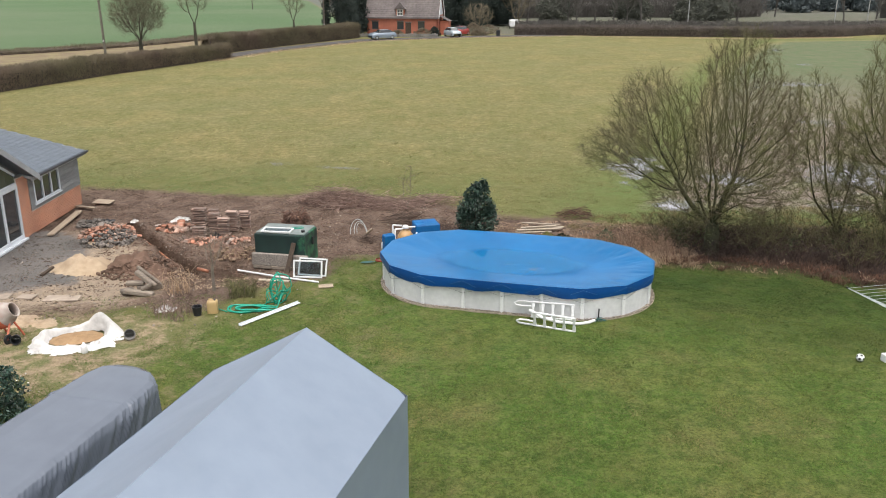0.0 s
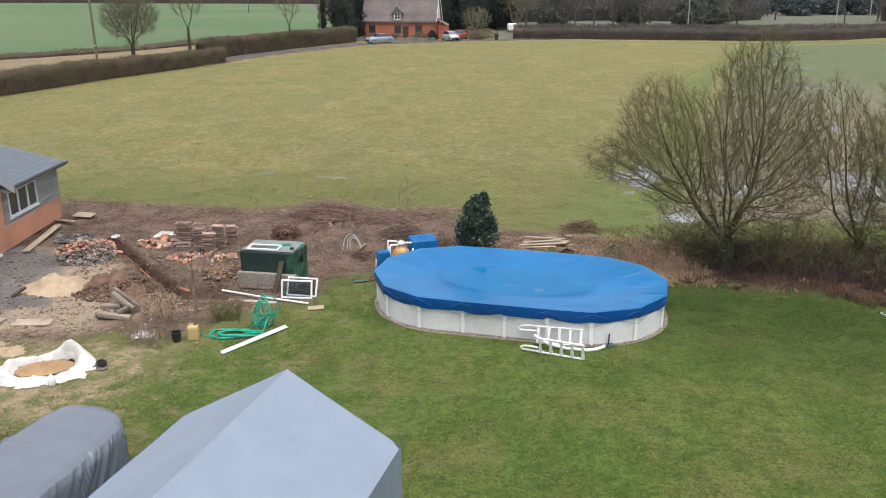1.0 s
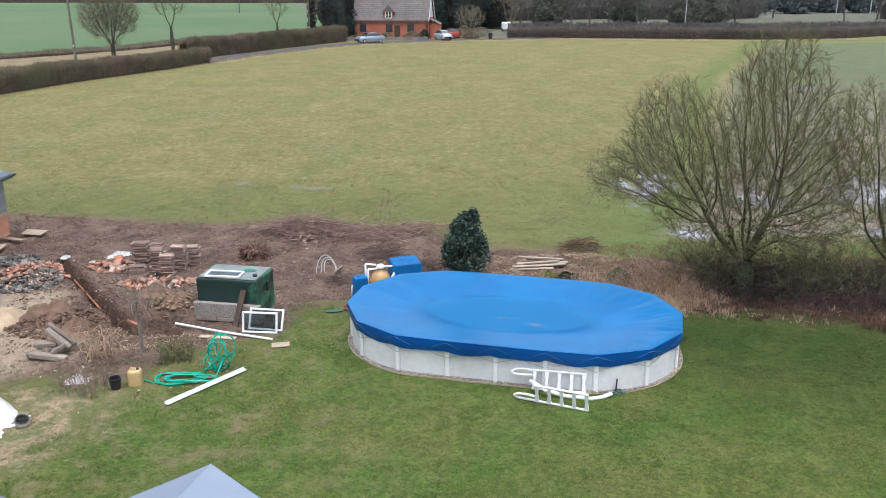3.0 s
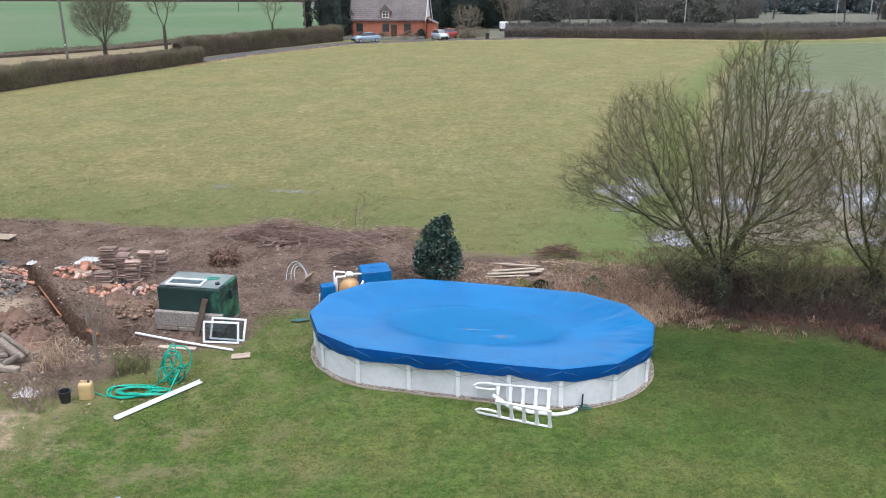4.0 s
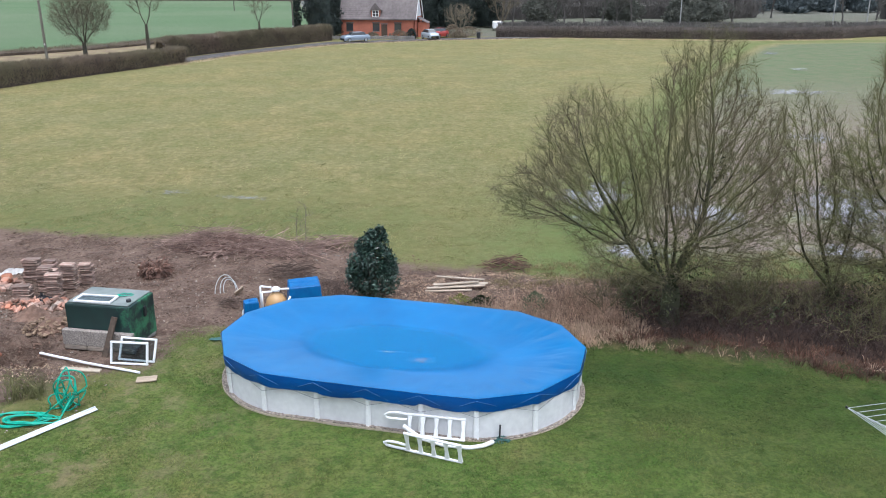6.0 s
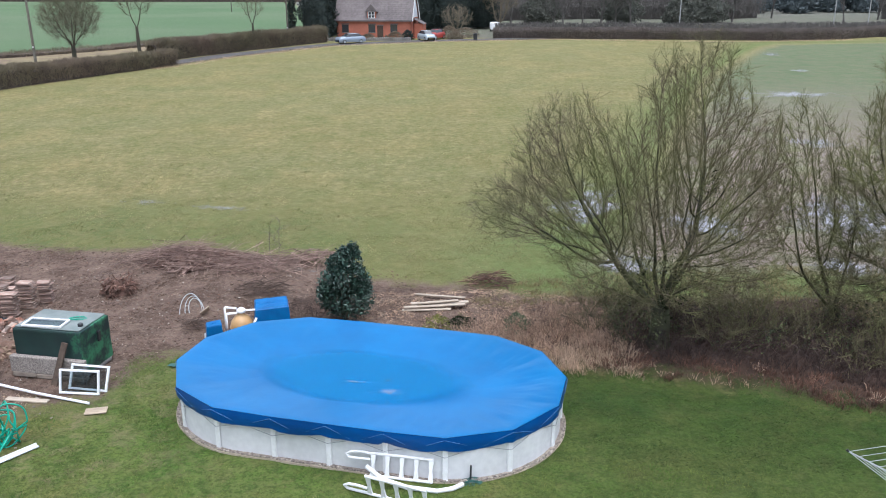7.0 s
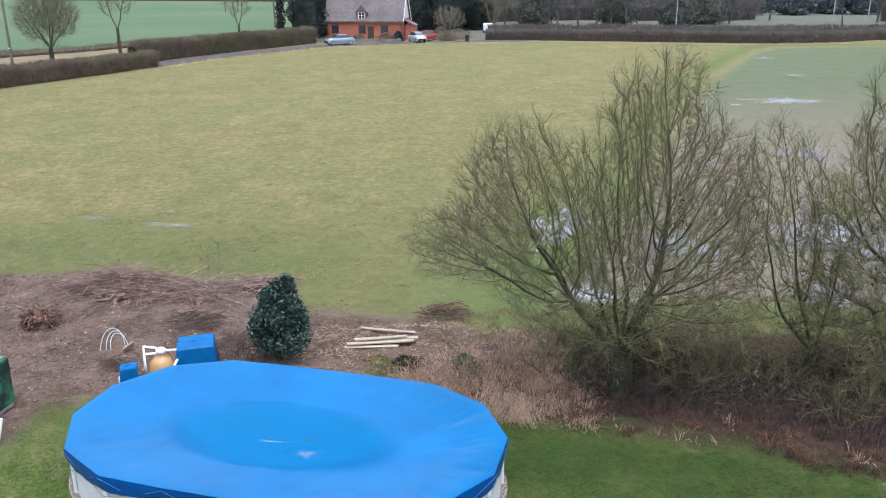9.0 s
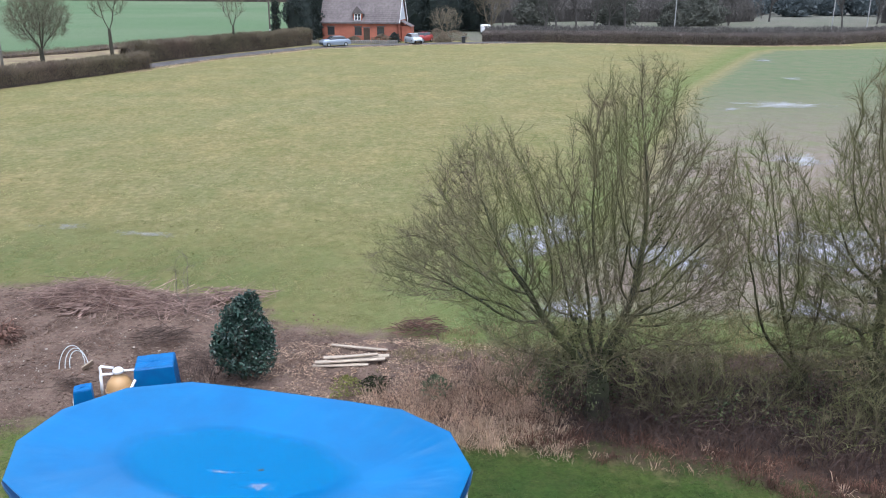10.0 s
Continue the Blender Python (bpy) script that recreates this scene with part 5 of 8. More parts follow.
            part("slate", slate_mesh, M_SLATE, roof, at=pose(0.32 - d, y, 2.455 + d * pitch + 0.012))
            count += 1
    part("fascia", Geo().box((0.34, 34.98, 2.36), (0.03, 5.4, 0.16), None, 0.005), M_FASCIA, roof)
    part("gutter", Geo().tube([(0.40, 32.6, 2.40), (0.40, 37.7, 2.40)], 0.055, 8), M_BLACK, roof)
    # gable over the doors, its slope falling towards the window wing
    g = Geo()
    rise = math.tan(radians(31))
    za, ya, yb = 2.42, 32.75, 27.0
    zb = za + (ya - yb) * rise
    g.add([(0.45, ya, za), (-7.0, ya, za), (-7.0, yb, zb), (0.45, yb, zb), (0.45, ya, za - 0.14), (-7.0, ya, za - 0.14), (-7.0, yb, zb - 0.14), (0.45, yb, zb - 0.14)],
          [(0, 3, 2, 1), (4, 5, 6, 7), (0, 4, 7, 3), (0, 1, 5, 4), (1, 2, 6, 5), (2, 3, 7, 6)])
    gr = part("roof", g, M_SLATE, hs, "slate gable roof")
    part("bargeboard", Geo().add([(0.47, ya + 0.02, za + 0.02), (0.47, yb, zb + 0.02), (0.47, yb, zb - 0.24), (0.47, ya + 0.02, za - 0.24), (0.43, ya + 0.02, za + 0.02), (0.43, yb, zb + 0.02), (0.43, yb, zb - 0.24), (0.43, ya + 0.02, za - 0.24)],
                                 [(0, 3, 2, 1), (4, 5, 6, 7), (0, 1, 5, 4), (2, 3, 7, 6), (0, 4, 7, 3)]), M_FASCIA, gr, "grey bargeboard")
    part("gable_wall", Geo().add([(-0.2, 31.2, 2.3), (-0.2, 32.6, 2.3), (-0.2, 32.6, 2.4), (-0.2, 27.0, 5.6), (-0.2, 27.0, 2.3)], [(0, 1, 2, 3, 4)]), M_GREYWOOD, hs)


build_house()
solo("plank", Geo().box((0, 0, 0.03), (3.7, 0.28, 0.06), None, 0.008), M_WOOD, "timber shuttering plank on the soil", "plank", -16.15, 33.8, 0.06, 95.5)
solo("plank", Geo().box((0, 0, 0.03), (1.1, 0.2, 0.05), None, 0.008), M_WOOD, "short timber plank on the soil by the wall", "plank", -16.3, 36.3, 0.08, -20)
solo("board", Geo().box((0, 0, 0.15), (0.9, 0.5, 0.04), Matrix.Rotation(radians(6), 3, "X"), 0.008), M_WOOD, "square board propped on the soil", "board", -15.75, 37.0, 0.02, -12)
M_PAVE = mat("buff_paving", (0.42, 0.35, 0.28), (0.32, 0.26, 0.21), 5, 0.9, bump=0.3, spread=0.12)
for x, y, w, d, rz in ((-12.5, 25.05, 1.15, 0.5, 3), (-13.75, 25.2, 0.55, 0.4, -6), (-14.75, 25.1, 0.95, 0.5, 8), (-15.6, 25.5, 0.7, 0.5, -4)):
    solo("paving_slab", Geo().box((0, 0, 0.025), (w, d, 0.05), None, 0.01), M_PAVE, "weathered buff paving slab on the soil", "slab", x, y, hz(x, y), rz, "paving slabs")
solo("plank", Geo().box((0, 0, 0.05), (0.55, 0.12, 0.08), Matrix.Rotation(radians(-20), 3, "Y"), 0.01), M_DARKWOOD, "short dark board beside the sand", "plank", -14.1, 27.5, 0.05, 55)


# ---- heaps ----
def heap(name, label, category, x, y, rx, ry, h, material, seed, rag=0.2, rz=0):
    """A mound with an uneven outline that runs out into the ground."""
    nr, na = 30, 84

    def at(i, j):
        a, f = 2 * math.pi * i / na, j / (nr - 1)
        r = 1 + 0.22 * nz(math.cos(a) * 1.5 + seed, math.sin(a) * 1.5, seed)
        px, py = rx * r * f * math.cos(a), ry * r * f * math.sin(a)
        z = h * (0.5 + 0.5 * math.cos(math.pi * f)) ** 0.9 * (1 + rag * nz(px * 1.4, py * 1.4, seed)) + rag * 0.3 * h * nz(px * 5, py * 5, seed) * (1 - f) + 0.035 * rag * nz(px * 12, py * 12, seed + 2) * (1 - f ** 3)
        return (px, py, z - 0.06 * f)

    return solo(name, Geo().grid(na, nr, at, True), material, label, category, x, y, hz(x, y) - 0.02, rz, smooth=True)


heap("sand_mound", "heap of yellow building sand on the concrete", "sand", -13.1, 28.3, 1.6, 1.2, 0.44, M_SAND, 1.3, 0.9)
heap("soil_mound", "dug brown soil beside the trench", "soil", -11.2, 28.2, 1.3, 1.0, 0.4, M_SOIL, 2.7, 1.5)
heap("soil_mound", "dug brown soil beside the trench", "soil", -10.2, 27.2, 1.0, 0.8, 0.3, M_SOIL, 3.9, 1.5)
heap("clay_mound", "low heap of brown soil by the tiles", "soil", -8.9, 30.4, 0.8, 0.6, 0.22, M_SOIL, 4.2, 1.6)
heap("clay_mound", "heap of stony clay by the tank", "soil", -7.75, 29.6, 0.85, 0.8, 0.4, M_SOIL, 5.2, 1.5)
heap("sand_mound", "spilt sand beside the mixer", "sand", -12.7, 23.0, 1.7, 0.9, 0.13, M_SAND, 7.2, 1.6)


def rubble(name, label, x, y, rx, ry, h, count, material, seed, size=(0.06, 0.2)):
    rng = random.Random(seed)
    g = Geo()
    for _ in range(count):
        a, f = rng.random() * 6.283, math.sqrt(rng.random())
        px, py = rx * f * math.cos(a), ry * f * math.sin(a)
        s = rng.uniform(*size)
        z = h * (1 - f * f) * rng.uniform(0.3, 1.0) + hz(x + px, y + py)
        g.box((px, py, z + s * 0.15), (s, s * rng.uniform(0.4, 0.8), s * rng.uniform(0.3, 0.6)), Euler((rng.uniform(-0.6, 0.6), rng.uniform(-0.6, 0.6), rng.random() * 6)).to_matrix(), s * 0.06)
    ob = solo(name, g, material, label, "rubble", x, y, 0)
    ob["kind"] = "stuff"
    return ob


rubble("brick_rubble", "heap of broken orange bricks and hardcore", -13.6, 32.2, 1.3, 1.1, 0.32, 300, M_RUBBLE, 1)
rubble("dark_rubble", "dark broken slate and hardcore", -13.4, 31.5, 1.1, 1.2, 0.28, 260, M_DARKRUB, 2)
rubble("dark_rubble", "dark broken slate and plastic by the wall", -14.8, 33.6, 0.8, 0.5, 0.22, 90, M_DARKRUB, 3, (0.1, 0.3))
rubble("brick_rubble", "loose broken bricks beside the tile stacks", -11.2, 33.0, 0.8, 0.6, 0.14, 60, M_RUBBLE, 4, (0.1, 0.28))
rubble("brick_rubble", "loose broken tiles in front of the stacks", -9.2, 31.4, 1.5, 0.5, 0.1, 110, M_RUBBLE, 5, (0.08, 0.25))
rubble("soil_clods", "loose clods of damp soil by the trench", -9.8, 29.0, 3.4, 3.2, 0.0, 900, M_SOIL, 16, (0.03, 0.1))
rubble("soil_clods", "loose clods on the cleared soil", -5.5, 34.5, 9.0, 3.6, 0.0, 900, M_SOIL, 17, (0.025, 0.08))
rubble("soil_clods", "rough clods of dug soil heaped by the trench", -10.9, 27.8, 1.5, 1.1, 0.4, 420, M_SOIL, 18, (0.05, 0.15))
rubble("soil_clods", "rough clods of stony clay by the tank", -7.75, 29.6, 0.9, 0.8, 0.36, 160, M_CLAY, 19, (0.05, 0.14))
rubble("stones", "scattered pale stones on the bare soil", -10, 27.5, 6.0, 5.5, 0.0, 240, M_GRAVEL, 6, (0.03, 0.09))
rubble("stones", "scattered pale stones and chips on the cleared soil", -5, 33.5, 8.0, 3.6, 0.0, 240, M_GRAVEL, 7, (0.025, 0.075))


def tile_stack(x, y, rz, w, d, n, seed):
    """Roof tiles stacked flat, a little askew."""
    rng = random.Random(seed)
    st = thing("tile_stack", "stack of old red-brown clay roof tiles on the soil", "tile stack", x, y, hz(x, y) - 0.01, rz, "tile stacks")
    me = Geo().box((0, 0, 0), (w * 0.85, d * 0.85, 0.021), None, 0.004).mesh("tile")
    for k in range(int(n * 1.6)):
        part("tile", me, M_TILE, st, at=pose(rng.uniform(-0.05, 0.05), rng.uniform(-0.04, 0.04), 0.02 + k * 0.026, rng.uniform(-2, 2), rng.uniform(-2.5, 2.5), rng.uniform(-9, 9)))
    return st


for k, (x, y, rz, w, d, n) in enumerate(((-10.4, 33.9, 4, 0.62, 0.34, 19), (-9.85, 34.0, -6, 0.45, 0.34, 17), (-9.45, 32.8, -8, 0.5, 0.36, 20), (-8.95, 32.3, 5, 0.48, 0.36, 19), (-8.75, 33.0, -3, 0.48, 0.36, 21), (-8.3, 33.3, 9, 0.42, 0.34, 17), (-9.95, 32.2, 8, 0.6, 0.36, 10), (-9.6, 33.5, 14, 0.42, 0.34, 13))):
    tile_stack(x, y, rz, w, d, n, k + 1)

# orange drain pipe in the trench, scraps round about
solo("drain_pipe", Geo().tube([(-12.4, 32.6, -0.3), (-10.5, 29.95, -0.32)], 0.03, 10), M_ORANGE, "orange drain pipe laid in the trench", "pipe", smooth=True)
solo("drain_pipe", Geo().tube([(-8.85, 28.0, 0.02), (-8.35, 27.5, 0.1)], 0.06, 10), M_ORANGE, "short orange drain pipe end", "pipe", smooth=True)

def crumple(name, label, x, y, r, h, material, seed, rz=0, stretch=1.0):
    """A torn sheet thrown down: sharp folds and a ragged rim."""
    n = 15
    rnd = random.Random(seed)
    pk = [[rnd.uniform(0, 1) ** 1.5 for _ in range(n)] for _ in range(n)]

    def at(i, j):
        u, v = i / (n - 1) * 2 - 1, j / (n - 1) * 2 - 1
        d = min(1, math.hypot(u, v))
        k = 1 + 0.35 * nz(u * 2 + seed, v * 2, seed)
        return (u * r * k * stretch, v * r * k * 0.7, 0.012 + h * pk[i][j] * (1 - d * 0.8))

    return solo(name, Geo().grid(n, n, at), material, label, "scrap", x, y, hz(x, y), rz)


crumple("cement_sack", "torn pale paper sack at the edge of the pit", -8.1, 27.4, 0.36, 0.12, M_STAINED, 3, -25, 1.5)
crumple("plastic_scrap", "crumpled white plastic sack on the soil", -13.3, 34.2, 0.22, 0.2, M_BAG, 4, 20)
crumple("plastic_scrap", "crumpled white plastic scrap by the tiles", -11.4, 34.4, 0.34, 0.25, M_BAG, 5, 40, 1.5)
crumple("plastic_scrap", "dirty grey plastic sheet on the soil", -12.1, 33.7, 0.5, 0.08, M_STAINED, 6, 10, 1.4)
crumple("plastic_scrap", "black plastic sheet beside the house wall", -14.7, 33.9, 0.55, 0.3, M_BLACK, 7, 30, 1.2)
crumple("plastic_scrap", "dark blue crumpled bag in front of the tile stacks", -9.15, 31.75, 0.26, 0.3, M_BLACK, 8, 0)
pt = thing("orange_tub", "upturned orange plastic tub by the tiles", "tub", -11.05, 33.4, 0.05)
part("body", Geo().lathe([(0.17, 0.0), (0.19, 0.02), (0.16, 0.26), (0.0, 0.27)], 18), M_ORANGE, pt, smooth=True)

# ---- mixer, sack, logs ----
mx = thing("cement_mixer", "orange cement mixer crusted with dried cement", "cement mixer", -12.78, 21.85, 0, -20)
tilt_m = pose(0, 0, 0.72, -62, 0, -70)
part("drum", Geo().lathe([(0.0, -0.36), (0.2, -0.36), (0.36, -0.2), (0.38, 0.0), (0.37, 0.08)], 24, tilt_m), M_DRUM, mx, smooth=True)
part("drum_cone", Geo().lathe([(0.38, 0.08), (0.36, 0.14), (0.22, 0.4), (0.235, 0.42), (0.22, 0.43), (0.19, 0.39), (0.3, 0.12)], 24, tilt_m), M_STAINED, mx, "cement-stained drum mouth", smooth=True)
part("drum_inside", Geo().lathe([(0.3, 0.12), (0.3, -0.2), (0.0, -0.3)], 24, tilt_m), M_BLACK, mx)
for p in ([(-0.35, -0.3, 0.02), (-0.3, 0, 0.7)], [(0.35, -0.3, 0.02), (0.3, 0, 0.7)], [(-0.35, 0.35, 0.02), (-0.3, 0, 0.7)], [(0.35, 0.35, 0.02), (0.3, 0, 0.7)]):
    part("leg", Geo().tube(p, 0.03, 8), M_DRUM, mx)
for x in (-0.42, 0.42):
    part("wheel", Geo().lathe([(0.05, -0.03), (0.13, -0.035), (0.15, 0), (0.13, 0.035), (0.05, 0.03)], 18, pose(x, -0.3, 0.15, 0, 90, 0)), M_TYRE, mx)
bucket(-12.3, 21.55, 0.15, 82, 8, "black bucket lying beside the mixer", M_BLACK, 0.9)


def build_sack():
    sk = thing("bulk_bag", "slumped white bulk bag half full of sand", "bulk bag", -10.65, 21.75, 0, 20)

    def at(i, j):
        a = 2 * math.pi * i / 64
        c, q = math.cos(a), math.sin(a)
        r0 = 1.0 + 0.14 * nz(c * 1.6, q * 1.6, 3) + 0.05 * nz(c * 5, q * 5, 5)
        peak = max(0, math.cos(a - 0.75)) ** 10
        rim = 0.13 + 0.09 * nz(c * 1.4 + 4, q * 1.4, 8) + 0.46 * peak + 0.12 * max(0, math.cos(a - 2.6)) ** 6
        prof = [(1.16, 0.0), (1.1, 0.25), (1.02, 0.5), (0.97, 0.75), (0.92, 0.95), (0.88, 1.0), (0.84, 1.0), (0.8, 0.92), (0.77, 0.75), (0.75, 0.55), (0.73, 0.4), (0.71, 0.3), (0.7, 0.2), (0.68, 0.1)]
        k, h = prof[j]
        fold = (0.04 + 0.1 * max(0, -q)) * (abs(nz(c * 6 + j * 0.25, q * 6, 2)) * 2 - 0.4) + 0.02 * nz(c * 11, q * 11, j * 0.4)
        return (1.12 * r0 * k * c * (1 + fold), 0.8 * r0 * k * q * (1 + fold), max(0.01, rim * h + fold * 0.8 * (j > 0)))

    part("sack_cloth", Geo().grid(64, 14, at, True), M_BAG, sk, smooth=True)
    part("sand", Geo().grid(40, 8, lambda i, j: (0.74 * j / 7 * math.cos(i * math.pi / 20), 0.5 * j / 7 * math.sin(i * math.pi / 20), 0.1 - 0.05 * (j / 7) ** 2 + 0.04 * nz(i * 0.7, j * 0.7)), True), M_SAND2, sk, "damp orange sand", smooth=True)
    rng = random.Random(2)
    for k in range(11):
        a = rng.uniform(3.3, 6.3)
        r, size, tall = rng.uniform(0.95, 1.3), rng.uniform(0.14, 0.3), rng.uniform(0.06, 0.16)
        cx, cy = 1.12 * r * math.cos(a), 0.8 * r * math.sin(a)
        pk = [[rng.random() ** 1.5 for _ in range(9)] for _ in range(9)]
        part("torn_flap", Geo().grid(9, 9, lambda i, j: (cx + (i / 4 - 1) * size * (1 + 0.4 * nz(j * 0.6, k)), cy + (j / 4 - 1) * size * 0.6 * (1 + 0.4 * nz(i * 0.6, k + 9)), 0.015 + tall * pk[i][j] * (1 - 0.75 * min(1, math.hypot(i / 4 - 1, j / 4 - 1))))), M_BAG, sk)


M_SAND2 = mat("damp_orange_sand", (0.4, 0.26, 0.14), (0.3, 0.19, 0.1), 5, 0.95, bump=0.5, fine=30, dirt=0.2)
build_sack()
bucket(-9.15, 21.95, 0.14, 78, 0, "cement-stained bucket lying on its side", M_CONC, 1.0)
solo("plastic_bottle", Geo().lathe([(0, 0), (0.09, 0.0), (0.1, 0.03), (0.1, 0.2), (0.06, 0.26), (0.03, 0.27), (0.03, 0.31), (0, 0.31)], 12), M_WHITE, "white plastic container on the soil", "container", -10.05, 20.85, 0.0, smooth=True)
lg = thing("old_sleepers", "pile of short grey timber baulks on the grass", "timber", -10.07, 25.65, 0, 0)
for c, d, r in (((0.0, -0.3, 0.1), (1.05, 0.2, 0.16), (0, 4, -8)), ((-0.22, 0.1, 0.3), (0.62, 0.24, 0.12), (0, 0, 4)), ((0.14, 0.08, 0.45), (0.85, 0.19, 0.15), (0, 32, -20)), ((0.16, 0.3, 0.52), (0.95, 0.14, 0.1), (0, 34, -14)),
                ((0.26, -0.2, 0.28), (0.42, 0.16, 0.12), (0, -26, 18)), ((-0.46, -0.1, 0.1), (0.42, 0.24, 0.14), (0, 0, 40)), ((0.2, 0.2, 0.12), (0.8, 0.2, 0.2), (0, 0, 25))):
    part("baulk", Geo().box(c, d, Euler([radians(q) for q in r]).to_matrix(), 0.025), M_OLDWOOD, lg)

# ---- washing line, ball, box on the lawn ----
al = thing("rotary_washing_line", "opened rotary washing line standing on the lawn", "washing line", 13.17, 20.76, 0, 0)
part("pole", Geo().tube([(0, 0, 0), (0, 0, 1.75)], 0.025, 10), M_METAL, al)
tips = []
for k in range(4):
    a = math.atan2(21.66 - 20.76, 11.61 - 13.17) + k * math.pi / 2
    e = Vector((1.8 * math.cos(a), 1.8 * math.sin(a), 1.66))
    tips.append(e)
    part("arm", Geo().tube([(0, 0, 1.1), e], 0.016, 8), M_METAL, al)
    part("tip_cap", Geo().tube([e, e * 1.02], 0.024, 8), M_BLACK, al)
for q in range(9):
    f = 0.25 + 0.75 * q / 8
    for k in range(4):
        a, b = tips[k] * f, tips[(k + 1) % 4] * f
        a = Vector((a.x, a.y, 1.1 + (1.66 - 1.1) * f))
        b = Vector((b.x, b.y, 1.1 + (1.66 - 1.1) * f))
        mid = (a + b) / 2 - Vector((0, 0, 0.02))
        part("cord", Geo().tube([a, mid, b], 0.006, 4), M_LINE, al)
fb = thing("football", "white football with dark patches on the lawn", "ball", 11.59, 20.35, 0.11)
bm = bmesh.new()
bmesh.ops.create_icosphere(bm, subdivisions=3, radius=0.11)
me = bpy.data.meshes.new("ball")
bm.to_mesh(me)
bm.free()
me.polygons.foreach_set("use_smooth", [True] * len(me.polygons))
part("ball", me, M_WHITE, fb)
ico = [(0, 1, 1.618), (0, -1, 1.618), (0, 1, -1.618), (0, -1, -1.618), (1, 1.618, 0), (-1, 1.618, 0), (1, -1.618, 0), (-1, -1.618, 0), (1.618, 0, 1), (-1.618, 0, 1), (1.618, 0, -1), (-1.618, 0, -1)]
for p in ico:
    d = Vector(p).normalized()
    q = d.orthogonal().normalized()
    w = d.cross(q)
    part("patch", Geo().add([d * 0.1115 * 0.94 + (q * math.cos(a) + w * math.sin(a)) * 0.04 for a in [k * 2 * math.pi / 5 for k in range(5)]] + [d * 0.114], [(k, (k + 1) % 5, 5) for k in range(5)]), M_BLACK, fb)
bx = thing("white_crate", "small white plastic crate on the lawn", "crate", 12.35, 20.35, 0, 10)
part("body", Geo().box((0, 0, 0.11), (0.3, 0.22, 0.22), None, 0.015), M_WHITE, bx)
part("band", Geo().box((0, -0.112, 0.13), (0.28, 0.01, 0.04)), M_METAL, bx)

# ---- things on the cleared soil ----
hp = thing("wire_hoops", "pale bent plastic hoops and a board on the soil", "hoops", -3.45, 32.3, 0)
for r, dx, tw in ((0.42, 0.0, 10), (0.36, 0.12, 25), (0.3, 0.2, 40)):
    pts = [Matrix.Rotation(radians(tw), 3, "Z") @ Matrix.Rotation(radians(-25), 3, "X") @ Vector((dx + r * 0.8 * math.cos(a), 0, 0.02 + r * 1.5 * math.sin(a))) for a in [math.pi * k / 14 for k in range(15)]]
    part("hoop", Geo().tube(pts, 0.011, 6), M_LINE, hp)
part("board", Geo().box((0.42, 0.05, 0.1), (0.04, 0.34, 0.22), Euler((0.5, 0.5, -0.6)).to_matrix(), 0.008), M_WOOD, hp)
for x, y, z, l, rz, w in ((4.0, 32.62, 0.08, 1.9, 8, 0.2), (4.15, 32.85, 0.14, 1.8, 5, 0.22), (3.75, 32.5, 0.04, 1.5, 3, 0.18), (4.15, 33.55, 0.1, 1.65, -12, 0.14), (4.1, 32.75, 0.2, 1.3, 12, 0.16)):
    solo("plank", Geo().box((0, 0, 0), (l, w * 0.75, 0.04), None, 0.008), M_PALE, "pale rough-sawn plank lying on the soil", "plank", x, y, z + hz(x, y), rz, "loose planks")
for x, y in ((-18.0, 39.1),):
    solo("fence_post", Geo().tube([(0, 0, -0.1), (0.02, 0, 1.0)], 0.035, 6), M_DARKWOOD, "thin dark post at the field edge", "post", x, y, 0)

# ---- plants ----
def slivers(name, base, way, width, material, bend=0.0):
    """Many thin blades in one mesh: arrays of foot points and of ways from foot to tip."""
    k = len(base)
    side = np.cross(way, np.random.default_rng(9).normal(size=(k, 3)))
    side /= np.linalg.norm(side, axis=1, keepdims=True) + 1e-9
    w = np.asarray(width).reshape(-1, 1) * side
    v = np.concatenate([base - w / 2, base + w / 2, base + way], 0)
    i = np.arange(k)
    me = bpy.data.meshes.new(name)
    me.from_pydata(v.tolist(), [], np.stack([i, i + k, i + 2 * k], 1).tolist())
    me.materials.append(material)
    return me


def leaves(name, at, size, material, seed, up=0.3):
    """Many small leaf diamonds in one mesh."""
    rng = np.random.default_rng(seed)
    k = len(at)
    a = rng.normal(size=(k, 3))
    a /= np.linalg.norm(a, axis=1, keepdims=True)
    b = np.cross(a, rng.normal(size=(k, 3)))
    b /= np.linalg.norm(b, axis=1, keepdims=True)
    s = (size * rng.uniform(0.6, 1.3, k)).reshape(-1, 1)
    v = np.concatenate([at - a * s, at + b * s * 0.5 + np.cross(a, b) * s * 0.15, at + a * s, at - b * s * 0.5 + np.cross(a, b) * s * 0.15], 0)
    i = np.arange(k)
    me = bpy.data.meshes.new(name)
    me.from_pydata(v.tolist(), [], np.stack([i, i + k, i + 2 * k, i + 3 * k], 1).tolist())
    me.materials.append(material)
    return me


